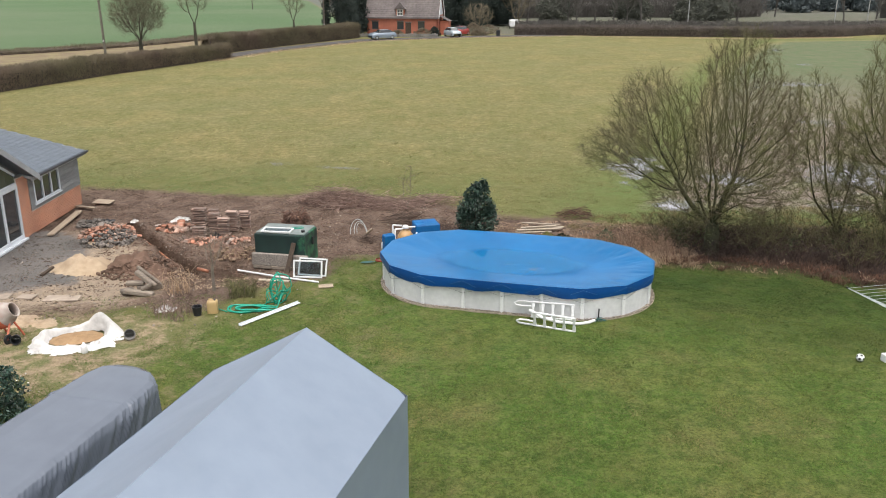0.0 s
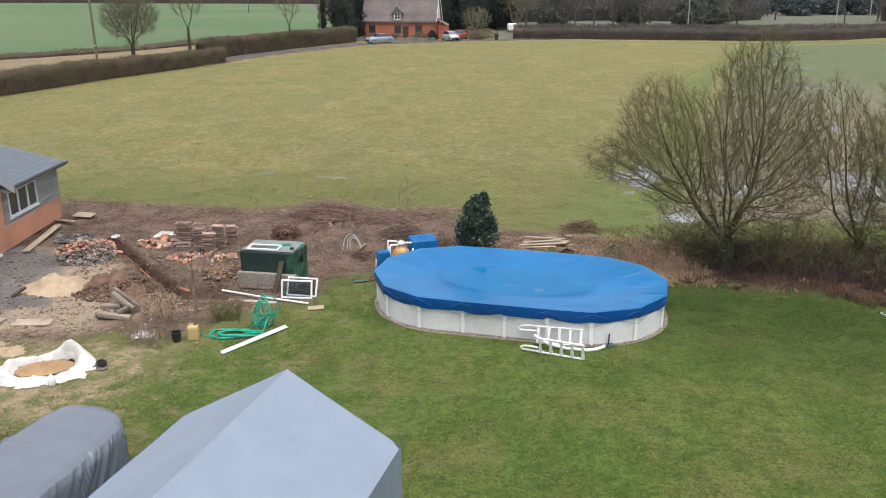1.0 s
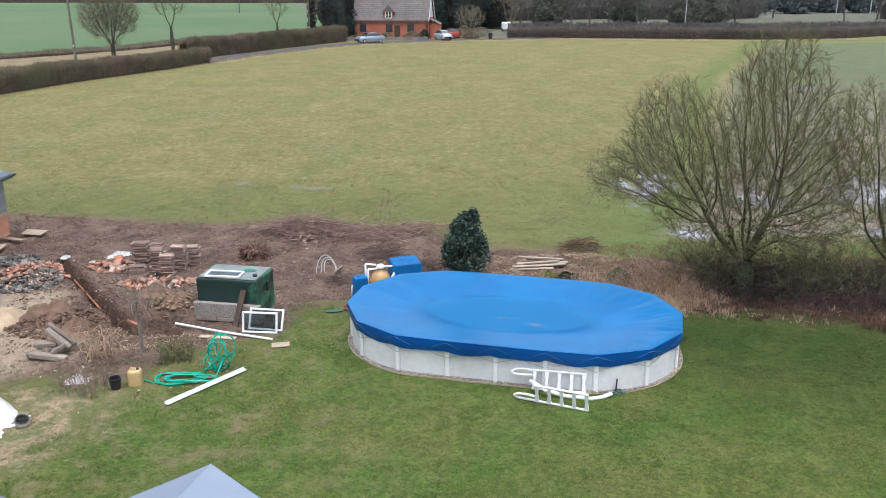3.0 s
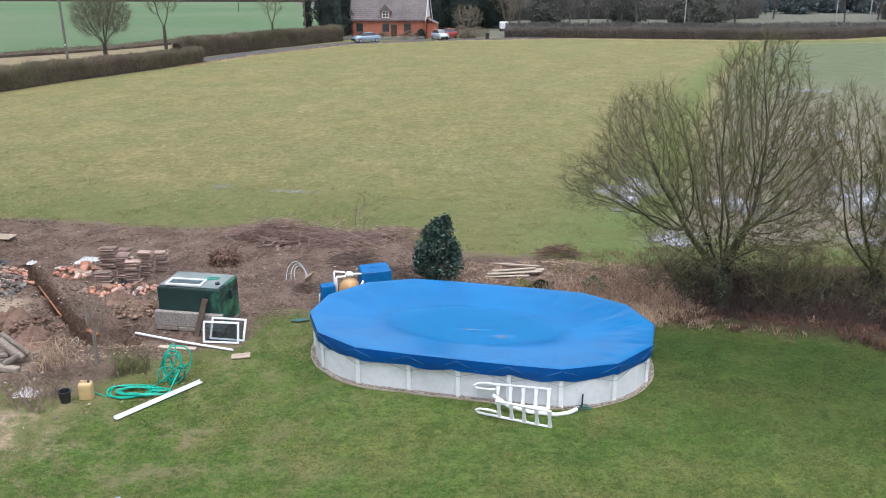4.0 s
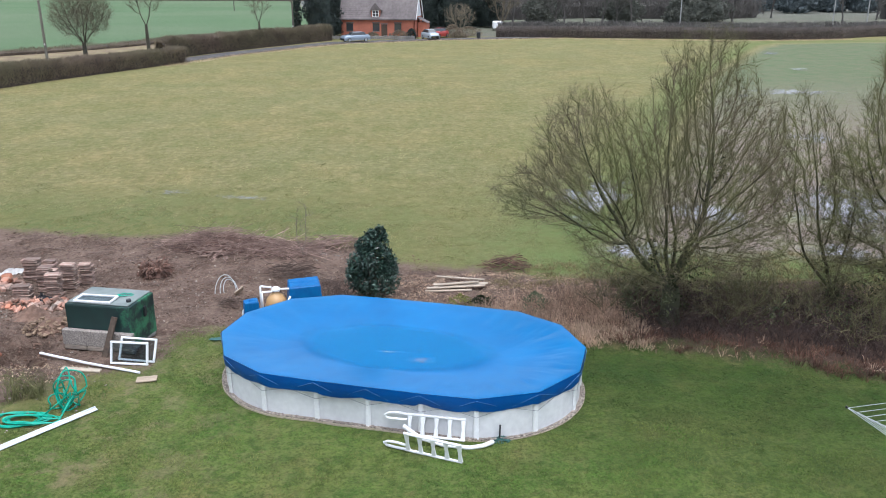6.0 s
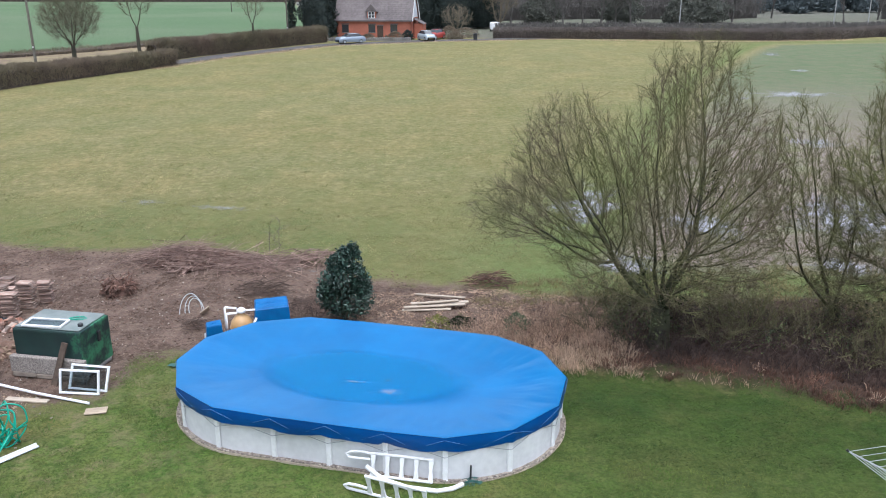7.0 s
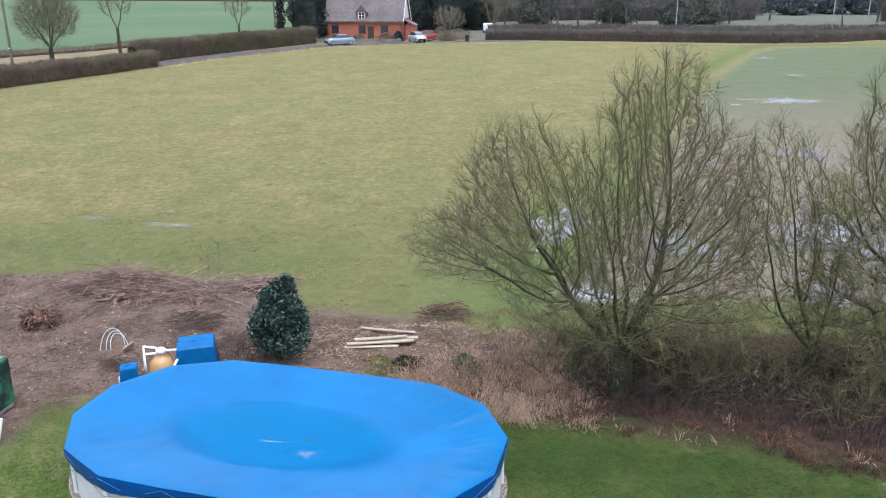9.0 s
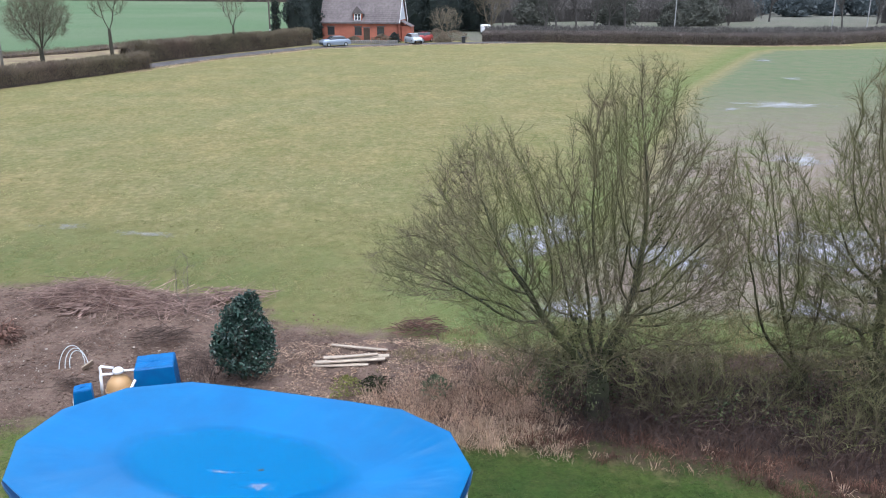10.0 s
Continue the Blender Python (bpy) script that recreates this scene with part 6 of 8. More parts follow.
class Branches:
    """Grows limbs by splitting; keeps thick wood and twigs apart."""

    def __init__(self, seed, thinnest=0.0068, fan=(1, 1, 1, 1, 1), cut=None):
        self.rng = random.Random(seed)
        self.wood, self.twig, self.ends = Geo(), Geo(), []
        self.thinnest, self.fan, self.cut = thinnest, fan, cut

    def grow(self, p, d, length, r, level, kids, spread_deg, lift, wander=0.16, steps=5, shrink=0.62):
        rng = self.rng
        pts, rs, p, d = [p.copy()], [r], p.copy(), d.normalized()
        for k in range(steps):
            d = (d + Vector((rng.gauss(0, wander), rng.gauss(0, wander), rng.gauss(0, wander) + lift))).normalized()
            p = p + d * (length / steps)
            pts.append(p.copy())
            rs.append(r * (1 - 0.72 * (k + 1) / steps))
        thin = level <= 1
        (self.twig if thin else self.wood).tube(pts, rs, 3 if thin else (4 if level == 2 else 6), False)
        self.ends.append(p.copy())
        if level == 0:
            return
        sh = self.cut[level] if self.cut else shrink
        for q in range(kids[level]):
            f = 0.22 + 0.78 * (q + rng.random()) / kids[level]
            i = min(int(f * steps), steps - 1)
            o = pts[i].lerp(pts[i + 1], f * steps - i)
            e = (pts[i + 1] - pts[i]).normalized()
            ax = e.orthogonal().normalized()
            ax.rotate(Matrix.Rotation(rng.random() * 6.283, 3, e))
            nd = e.copy()
            nd.rotate(Matrix.Rotation(radians(rng.uniform(0.55, 1.15) * spread_deg * self.fan[level]), 3, ax))
            nd.z += lift * 2.5
            self.grow(o, nd, length * sh * rng.uniform(0.65, 1.15) * (1.1 - 0.4 * f), max(self.thinnest, r * 0.5 * (1.1 - 0.5 * f)), level - 1, kids, spread_deg, lift, wander, (0, 1, 3, 4, 6)[level], shrink)


class Colony:
    """Wood that grows towards points spread through the lobes of a crown, forking where they part."""

    def __init__(self, seed, step=0.17, kill=0.24, keep=0.55, rise=0.12, fill=0.4):
        self.rng = np.random.default_rng(seed)
        self.step, self.kill, self.keep, self.rise, self.fill = step, kill, keep, rise, fill
        self.at, self.way, self.up = [], [], []

    def node(self, p, parent):
        self.at.append(np.array(p, float))
        self.up.append(parent)
        d = self.at[-1] - self.at[parent] if parent >= 0 else np.array([0, 0, 1.0])
        self.way.append(d / (np.linalg.norm(d) + 1e-9))
        return len(self.at) - 1

    def stem(self, start, d, length):
        d = np.array(d, float) / np.linalg.norm(d)
        i = start
        for _ in range(max(1, int(length / self.step))):
            w = d + self.rng.normal(0, 0.1, 3)
            i = self.node(self.at[i] + self.step * w / np.linalg.norm(w), i)
        return i

    def grow(self, lobes, turns=150):
        """lobes: (centre x, y, z, half sizes x, y, z, count)."""
        aim = []
        for cx, cy, cz, rx, ry, rz, n in lobes:
            v = self.rng.normal(size=(n, 3))
            v /= np.linalg.norm(v, axis=1, keepdims=True)
            v *= self.rng.random((n, 1)) ** self.fill
            aim.append(np.array([cx, cy, cz]) + v * np.array([rx, ry, rz]))
        aim = np.concatenate(aim)
        aim = aim[aim[:, 2] > 0.35]
        near, dist, seen = np.zeros(len(aim), int), np.full(len(aim), 1e9), 0
        kids = {}
        for _ in range(turns):
            fresh = np.array(self.at[seen:])
            if not len(fresh) or not len(aim):
                break
            d = np.linalg.norm(aim[:, None] - fresh[None], axis=2)
            k = d.argmin(1)
            m = d[np.arange(len(aim)), k]
            better = m < dist
            near[better], dist[better] = k[better] + seen, m[better]
            seen = len(self.at)
            live = dist > self.kill
            aim, near, dist = aim[live], near[live], dist[live]
            pull = aim - np.array(self.at)[near]
            pull /= np.linalg.norm(pull, axis=1, keepdims=True) + 1e-9
            for i in np.unique(near):
                if kids.get(i, 0) > 2:
                    continue
                w = pull[near == i].sum(0)
                w /= np.linalg.norm(w) + 1e-9
                w = w + self.way[i] * self.keep + np.array([0, 0, self.rise]) + self.rng.normal(0, 0.08, 3)
                kids[i] = kids.get(i, 0) + 1
                self.node(self.at[i] + self.step * w / np.linalg.norm(w), int(i))

    def build(self, tip=0.0055, power=2.15, thick=0.022, twigs=2, reach=0.5):
        """The thick wood and the fine twigs as two bodies."""
        n = len(self.at)
        area, big, heavy = np.zeros(n), [-1] * n, np.zeros(n)
        for i in range(n - 1, -1, -1):
            if area[i] == 0:
                area[i] = tip ** power
            q = self.up[i]
            if q >= 0:
                area[q] += area[i]
                if area[i] > heavy[q]:
                    heavy[q], big[q] = area[i], i
        r = area ** (1 / power)
        wood, fine = Geo(), Geo()
        for i in range(n):
            q = self.up[i]
            if q >= 0 and big[q] == i:
                continue
            line = ([q] if q >= 0 else []) + [i]
            while big[line[-1]] >= 0:
                line.append(big[line[-1]])
            rad = [min(r[k], r[i]) for k in line]
            split = next((k for k, v in enumerate(rad) if v < thick), len(rad))
            if split > 1:
                wood.tube([self.at[k] for k in line[:split + 1]], rad[:split + 1], 8 if r[i] > 0.06 else 5, False)
            if split < len(line) - 1:
                a = max(0, split - 1) if split > 1 else 0
                fine.tube([self.at[k] for k in line[a:]], rad[a:-1] + [tip * 0.5], 3, False)
        rng, at, way = self.rng, np.array(self.at), np.array(self.way)
        pick = np.repeat(np.flatnonzero(r < thick * 3.2), twigs)
        pick = pick[rng.random(len(pick)) < np.where(r[pick] < thick * 1.2, 0.85, 0.4)]

        def shoots(base, along_way, lo, hi, fan, rad):
            w = along_way + rng.normal(0, fan, base.shape) + np.array([0, 0, 0.22])
            w *= (rng.uniform(lo, hi, len(w)) / np.linalg.norm(w, axis=1))[:, None]
            side = np.cross(w, rng.normal(size=w.shape))
            side *= (rad / (np.linalg.norm(side, axis=1) + 1e-9))[:, None]
            other = np.cross(w, side)
            other *= (rad / (np.linalg.norm(other, axis=1) + 1e-9))[:, None]
            k, o = np.arange(len(base)), len(fine.v)
            fine.v.extend(map(tuple, np.concatenate([base + side, base - side * 0.5 + other * 0.87, base - side * 0.5 - other * 0.87, base + w]).tolist()))
            m = len(base)
            for a, b in ((0, 1), (1, 2), (2, 0)):
                fine.f.extend(map(tuple, np.stack([k + a * m + o, k + b * m + o, k + 3 * m + o], 1).tolist()))
            return w

        w1 = shoots(at[pick], way[pick], reach * 0.5, reach * 1.4, 0.4, tip * 0.9)
        two = np.repeat(np.arange(len(pick)), 3)
        two = two[rng.random(len(two)) < 0.75]
        f = rng.uniform(0.25, 0.95, (len(two), 1))
        d = w1[two] / np.linalg.norm(w1[two], axis=1, keepdims=True)
        shoots(at[pick][two] + w1[two] * f, d, reach * 0.35, reach * 0.8, 0.55, tip * 0.62)
        return wood, fine


def crown_tree(x, y, label, lobes, stems, seed, fork=0.8, girth=0.2, step=0.17, tip=0.006, twigs=4, reach=0.42, bark=None, twig=None, group="", name="bare_tree"):
    """A bare tree: lobes in world x, y and height; stems are (way, length) from the fork."""
    z0 = hz(x, y) - 0.1
    tr = thing(name, label, "tree", x, y, z0, 0, group)
    col = Colony(seed, step, step * 1.4)
    i = col.node((0, 0, 0), -1)
    i = col.stem(i, (0, 0, 1), fork)
    for d, length in stems:
        col.stem(i, d, length)
    col.grow([(cx - x, cy - y, cz - z0, rx, ry, rz, n) for cx, cy, cz, rx, ry, rz, n in lobes])
    wood, fine = col.build(tip, twigs=twigs, reach=reach, thick=tip * 3.4)
    foot = Geo().grid(12, 5, lambda i, j: (lambda a, k: (girth * k * math.cos(a) * (1 + 0.16 * math.sin(3 * a + j)), girth * k * math.sin(a) * (1 + 0.16 * math.sin(3 * a + j)), fork * (-0.1, 0.08, 0.35, 0.7, 1.02)[j]))(2 * math.pi * i / 12, (1.7, 1.25, 1.0, 0.95, 0.8)[j]), True)
    wood.add(foot.v, foot.f)
    part("trunk", wood, bark or M_BARK, tr, smooth=True)
    part("crown", fine, twig or M_TREETWIG, tr, smooth=False)
    return tr


def ivy_clump(parent, spots, seed, material, size=0.05):
    """Leaves gathered round points of a tree: (x, y, z, radius, tall, count) in the tree's own place."""
    r = np.random.default_rng(seed)
    at = []
    for cx, cy, cz, rad, tall, n in spots:
        v = r.normal(size=(n, 3)) * np.array([rad, rad, tall]) * 0.5
        v = v[lump(v[:, 0] * 3 + v[:, 2], v[:, 1] * 3 + v[:, 2] * 2, 2.0, seed) > -0.25]
        at.append(v + np.array([cx, cy, cz]))
    part("ivy", leaves("ivy", np.concatenate(at), size, material, seed), material, parent, "dark ivy leaves")


M_TREETWIG = mat("lichened_twig", (0.15, 0.115, 0.078), (0.165, 0.175, 0.062), 0.7, 0.95, bump=0, dirt=0.25, island=0.3)
LOBES_A = [(7.6, 29.6, 4.9, 1.55, 1.8, 2.1, 1350), (6.5, 29.3, 4.1, 1.6, 1.4, 0.9, 620), (8.5, 29.2, 3.0, 1.5, 1.5, 1.0, 560), (10.9, 30.0, 5.6, 1.4, 1.7, 2.8, 1500), (12.2, 29.8, 4.5, 1.15, 1.6, 2.2, 900), (9.5, 29.6, 3.8, 1.1, 2.0, 1.8, 900), (11.6, 29.2, 2.9, 1.7, 1.4, 1.2, 620), (10.1, 30.3, 6.4, 0.7, 0.9, 1.6, 280), (9.8, 28.6, 2.4, 2.4, 1.0, 0.9, 230), (10.6, 29.3, 3.4, 1.2, 1.6, 1.3, 500), (9.2, 29.8, 4.9, 0.8, 1.4, 1.5, 420)]
STEMS_A = [((-0.75, -0.05, 0.8), 1.8), ((-0.5, 0.3, 1), 1.6), ((-0.25, -0.25, 1), 1.5), ((0.05, 0.1, 1), 1.6), ((0.35, -0.1, 1), 1.8), ((0.6, 0.25, 0.9), 1.6), ((-0.9, -0.2, 0.45), 1.2), ((0.2, -0.7, 0.8), 0.9)]
tree_a = crown_tree(10.2, 29.8, "large spreading bare tree with mossy bark on the bank", LOBES_A, STEMS_A, 11, 1.25, 0.27, 0.15)
ivy_clump(tree_a, [(0.1, -0.1, 1.5, 0.45, 1.2, 600), (0.5, -0.1, 2.2, 0.45, 0.8, 500), (-0.5, -0.1, 2.1, 0.35, 0.7, 350), (1.3, 0.1, 4.6, 0.35, 0.5, 220)], 5, M_IVYDARK, 0.042)
LOBES_B = [(16.8, 29.8, 5.6, 1.7, 2.0, 3.2, 1950), (15.3, 29.4, 4.2, 1.2, 1.5, 1.8, 750), (18.8, 30.0, 5.0, 2.0, 2.0, 2.8, 1100), (17.5, 30.0, 7.4, 1.4, 1.5, 1.6, 600), (16.4, 29.2, 2.8, 2.2, 1.5, 1.4, 700), (16.6, 28.4, 2.1, 2.2, 1.0, 1.0, 300), (15.2, 29.6, 2.2, 1.2, 1.0, 1.2, 380)]
STEMS_B = [((-0.1, 0, 1), 2.6), ((0.25, 0.2, 1), 2.2), ((-0.5, -0.1, 0.9), 1.5), ((0.7, 0, 0.9), 1.6), ((-0.3, 0.5, 1), 1.4), ((-0.2, -0.7, 0.7), 0.9)]
tree_b = crown_tree(16.9, 30.0, "tall bare tree with ivy and mossy bark on the bank", LOBES_B, STEMS_B, 23, 0.9, 0.28, 0.15)
ivy_clump(tree_b, [(-0.2, 0, 3.2, 0.45, 1.8, 600), (-0.3, -0.4, 1.2, 0.9, 0.9, 600), (0.1, 0, 5.0, 0.4, 1.2, 200)], 6, M_IVYDARK)
LOBES_C = [(14.6, 29.8, 2.2, 1.5, 1.0, 1.0, 380), (13.8, 30.2, 4.5, 1.2, 1.4, 2.3, 850), (15.0, 30.4, 3.6, 1.0, 1.2, 1.6, 450)]
crown_tree(15.2, 30.4, "leaning bare tree with crooked limbs on the bank", LOBES_C, [((-0.6, 0, 0.8), 1.7), ((-0.25, 0.2, 1), 1.6), ((0.1, -0.1, 1), 1.4)], 31, 0.8, 0.2)


def scatter_on(poly, count, x0, x1, y0, y1, seed, margin=0.0, gaps=-9.0):
    r = np.random.default_rng(seed)
    x, y = r.uniform(x0, x1, count), r.uniform(y0, y1, count)
    keep = inside(x, y, poly) > margin + 0.35 * lump(x, y, 0.8, seed)
    keep &= lump(x, y, 2.6, seed + 3) + 0.6 * lump(x, y, 6.0, seed + 5) > gaps
    x, y = x[keep], y[keep]
    return np.stack([x, y, height(x, y)], 1)


def thicket(name, label, count, poly, x0, x1, y0, y1, h, r, material, seed, category="brambles", taper=None, reach=1.0):
    """Arching thin stems over an area, one mesh."""
    rng = random.Random(seed)
    feet = scatter_on(poly, count, x0, x1, y0, y1, seed)
    g = Geo()
    for p in feet:
        a = rng.random() * 6.283
        k = h * rng.uniform(0.35, 1.1) * (taper(p) if taper else 1)
        s = k * rng.uniform(0.4, 1.1) * reach
        q = Vector(p) - Vector((0, 0, 0.05))
        o = Vector((math.cos(a), math.sin(a), 0))
        pts = [q]
        for e in range(5):
            f = (e + 1) / 5
            pts.append(q + o * s * f ** 1.3 + Vector((rng.gauss(0, 0.1), rng.gauss(0, 0.1), rng.gauss(0, 0.07))) * k + Vector((0, 0, k * math.sin(f * rng.uniform(2.0, 2.7)))))
        g.tube(pts, [r, r * 0.95, r * 0.85, r * 0.7, r * 0.5, r * 0.3], 3, False)
    return solo(name, g, material, label, category, kind="stuff")


SCRUB = [(8.5, 29.7), (9.8, 28.5), (12.4, 27.7), (14.8, 26.9), (22, 24.2), (22, 28.6), (16, 30.6), (11.5, 32.2), (9.2, 31.8)]
ROUGH = [(4.6, 29.6), (7.4, 28.9), (9.2, 29.6), (9.2, 31.6), (8.0, 32.8), (6.2, 32.4), (4.8, 31.4)]


def low_front(p):
    d = float(inside(np.array([p[0]]), np.array([p[1]]), SCRUB)[0])
    return min(1.0, 0.4 + max(0, d) * 0.5)


M_ROOT2 = mat("russet_stem", (0.36, 0.24, 0.17), (0.18, 0.11, 0.08), 3, 0.95, bump=0, island=0.5)
thicket("bramble_thicket", "dark tangle of bare bramble and thorn stems", 8500, SCRUB, 7, 22, 22.8, 32.4, 0.85, 0.0085, M_BRAMBLE, 1, taper=low_front, reach=1.8)
thicket("bramble_thicket", "russet bramble stems at the corner of the bank", 450, ROUGH, 4, 9.4, 28.5, 33, 0.55, 0.007, M_ROOT2, 3, reach=2.2)


def tussocks(name, label, centres, per, length, width, material, seed, droop=0.6, spread_r=0.1):
    """Clumps of blades that arch out of a common foot."""
    r = np.random.default_rng(seed)
    c = np.repeat(np.asarray(centres), per, 0)
    size = np.repeat(r.uniform(0.55, 1.35, len(centres)), per)
    k = len(c)
    ang, rad = r.uniform(0, 2 * np.pi, k), np.abs(r.normal(0, spread_r, k)) * size
    out = np.stack([np.cos(ang), np.sin(ang), np.zeros(k)], 1)
    ln = (length * size * r.uniform(0.5, 1.2, k))[:, None]
    tip_out = r.uniform(0.2, 1.0, k)[:, None]
    base = c + out * rad[:, None] - np.array([0, 0, 0.02])
    mid = base + out * ln * 0.4 * tip_out + np.array([0, 0, 1]) * ln * (0.62 - 0.2 * tip_out)
    end = mid + out * ln * 0.5 * tip_out + np.array([0, 0, 1]) * ln * (0.35 - droop * tip_out)
    end[:, 2] = np.maximum(end[:, 2], base[:, 2] + 0.02)
    side = np.stack([-out[:, 1], out[:, 0], r.normal(0, 0.4, k)], 1) * (width * r.uniform(0.6, 1.3, k))[:, None] / 2
    v = np.concatenate([base - side, base + side, mid + side * 0.8, mid - side * 0.8, end])
    q = np.arange(k)
    faces = np.stack([q, q + k, q + 2 * k, q + 3 * k], 1).tolist() + np.stack([q + 3 * k, q + 2 * k, q + 4 * k], 1).tolist()
    me = bpy.data.meshes.new(name)
    me.from_pydata(v.tolist(), [], faces)
    me.materials.append(material)
    return tagged(new(name, me), label, "grass", "", "stuff")


def scrub_bush(x, y, rx, h, seed, label):
    """A low many-stemmed thorn bush."""
    n = int(70 * rx * h)
    way = [((math.cos(a) * 0.7, math.sin(a) * 0.5, 0.8), 0.35) for a in (0.3, 1.6, 2.7, 3.9, 5.2)]
    ob = crown_tree(x, y, label, [(x, y, h * 0.62, rx, rx * 0.75, h * 0.5, n)], way, seed, 0.15, 0.06, 0.14, 0.0062, 3, 0.34, M_BARK, M_TREETWIG, "bank bushes", "thorn_bush")
    ob["category"] = "bush"
    return ob


rng = random.Random(91)
for k in range(26):
    x = 8.6 + (k % 19) * 0.72 + rng.uniform(-0.25, 0.25)
    y = 31.2 - (x - 8.6) * 0.3 + (rng.uniform(-1.2, 0.4) if k < 19 else rng.uniform(0.6, 1.6))
    if abs(x - 10.0) < 1.0 and y < 30.6:
        y += 1.5
    scrub_bush(x, y, rng.uniform(0.75, 1.15), rng.uniform(0.8, 1.35) if x < 12 else rng.uniform(1.0, 1.7), 200 + k, "bare olive lichened thorn bush on the bank")


def blades(name, label, feet, h, w, material, seed, lean=0.5, category="grass"):
    r = np.random.default_rng(seed)
    k = len(feet)
    ang = r.uniform(0, 2 * np.pi, k)
    hh = h * r.uniform(0.5, 1.3, k)
    le = hh * lean * r.uniform(0.2, 1.4, k)
    way = np.stack([le * np.cos(ang), le * np.sin(ang), hh], 1)
    ob = new(name, slivers(name, feet - np.array([0, 0, 0.01]), way, w, material))
    return tagged(ob, label, category, "", "stuff")


EDGE = [(4.0, 28.9), (7.2, 28.55), (9.8, 27.8), (12.4, 27.0), (14.6, 26.15), (20, 24.2), (20, 25.2), (14.9, 27.2), (12.5, 28.0), (9.9, 28.9), (7.4, 29.6), (4.4, 29.9)]
r = np.random.default_rng(44)
lx, ly = r.uniform(8.8, 20, 9000), r.uniform(29.4, 32.2, 9000) - 0.2
ly -= (lx - 8.8) * 0.15
lz = height(lx, ly) + 0.25 + 0.9 * r.random(9000) * (0.6 + 0.5 * lump(lx, ly, 0.9, 3))
thin_out = lump(lx, ly, 1.3, 8) + 0.6 * lump(lx, ly, 3.4, 9) > 0.0
solo("bank_undergrowth", leaves("bank_undergrowth", np.stack([lx, ly, lz], 1)[thin_out], 0.045, M_IVY, 61), M_IVY, "olive mossy undergrowth among the bank's twigs", "undergrowth", kind="stuff")
CORNER = [(4.0, 29.0), (6.0, 28.75), (8.0, 28.5), (9.3, 28.5), (9.6, 30.6), (8.6, 32.2), (6.6, 32.2), (5.0, 31.2)]


def clump_feet(poly, count, x0, x1, y0, y1, seed, gaps=-9.0):
    return scatter_on(poly, count, x0, x1, y0, y1, seed, 0.0, gaps)


tussocks("dead_grass", "pale straw tussocks along the lawn edge by the pool", clump_feet([(0.4, 29.75), (2.6, 29.3), (4.6, 28.75), (7.2, 28.5), (9.2, 27.9), (9.2, 28.6), (7.4, 29.3), (4.6, 29.6), (2.4, 30.1), (0.4, 30.4)], 1500, 0, 9.4, 27.6, 30.6, 4, -0.2), 22, 0.26, 0.013, M_STRAW, 4)
tussocks("dead_grass", "arching tan dead grass heaped on the rough corner", clump_feet(CORNER, 1100, 3.8, 9.8, 28, 33, 6, 0.05), 26, 0.4, 0.016, M_TAN, 6, 1.1, 0.24)
tussocks("dead_grass", "rust-brown dead bracken tufts under the brambles", clump_feet(EDGE, 3200, 8.0, 20, 22.8, 30.2, 5, -0.3), 20, 0.25, 0.014, M_RUST, 5, 0.5)
tussocks("dead_grass", "pale dead tufts at the foot of the brambles", clump_feet(EDGE, 900, 8.0, 20, 22.8, 30.2, 15, 0.6), 16, 0.24, 0.013, M_TAN, 16, 0.5)
tussocks("rough_grass", "long green and straw grass between bank and field", clump_feet([(4.8, 32.4), (8, 32.6), (11, 32.4), (16, 31.0), (26, 28), (26, 36), (16, 36.4), (11, 36.4), (7, 35)], 4200, 4.6, 26, 28, 36.6, 18, -0.2), 14, 0.22, 0.014, M_OLIVEGRASS, 18)

M_LITTER = mat("leaf_litter", (0.3, 0.22, 0.165), (0.1, 0.065, 0.05), 1.5, 0.95, bump=0, dirt=0.3, island=0.6, leaf=0.5)
M_BLADE = mat("lawn_blade", (0.065, 0.15, 0.022), (0.21, 0.225, 0.07), 1.4, 0.7, bump=0, big=0.3, dirt=0.4, island=0.4, leaf=0.5)
M_FIELDBLADE = mat("pasture_blade", (0.19, 0.215, 0.075), (0.37, 0.33, 0.17), 0.4, 0.8, bump=0, big=0.2, dirt=0.25, island=0.25, leaf=0.5)


def lawn_feet(count, seed, x0, x1, y0, y1):
    f = scatter_on(LAWN, count, x0, x1, y0, y1, seed, -0.25)
    c, s = math.cos(radians(14.5)), math.sin(radians(14.5))
    u, v = (f[:, 0] - 2.51) * c - (f[:, 1] - 26.33) * s, (f[:, 0] - 2.51) * s + (f[:, 1] - 26.33) * c
    d = np.hypot(np.maximum(abs(u) - STRAIGHT / 2, 0), v)
    return f[(d > WALL_R + 0.13) & (lump(f[:, 0], f[:, 1], 1.6, 3) + 0.9 * lump(f[:, 0], f[:, 1], 4.5, 4) > -0.15)]


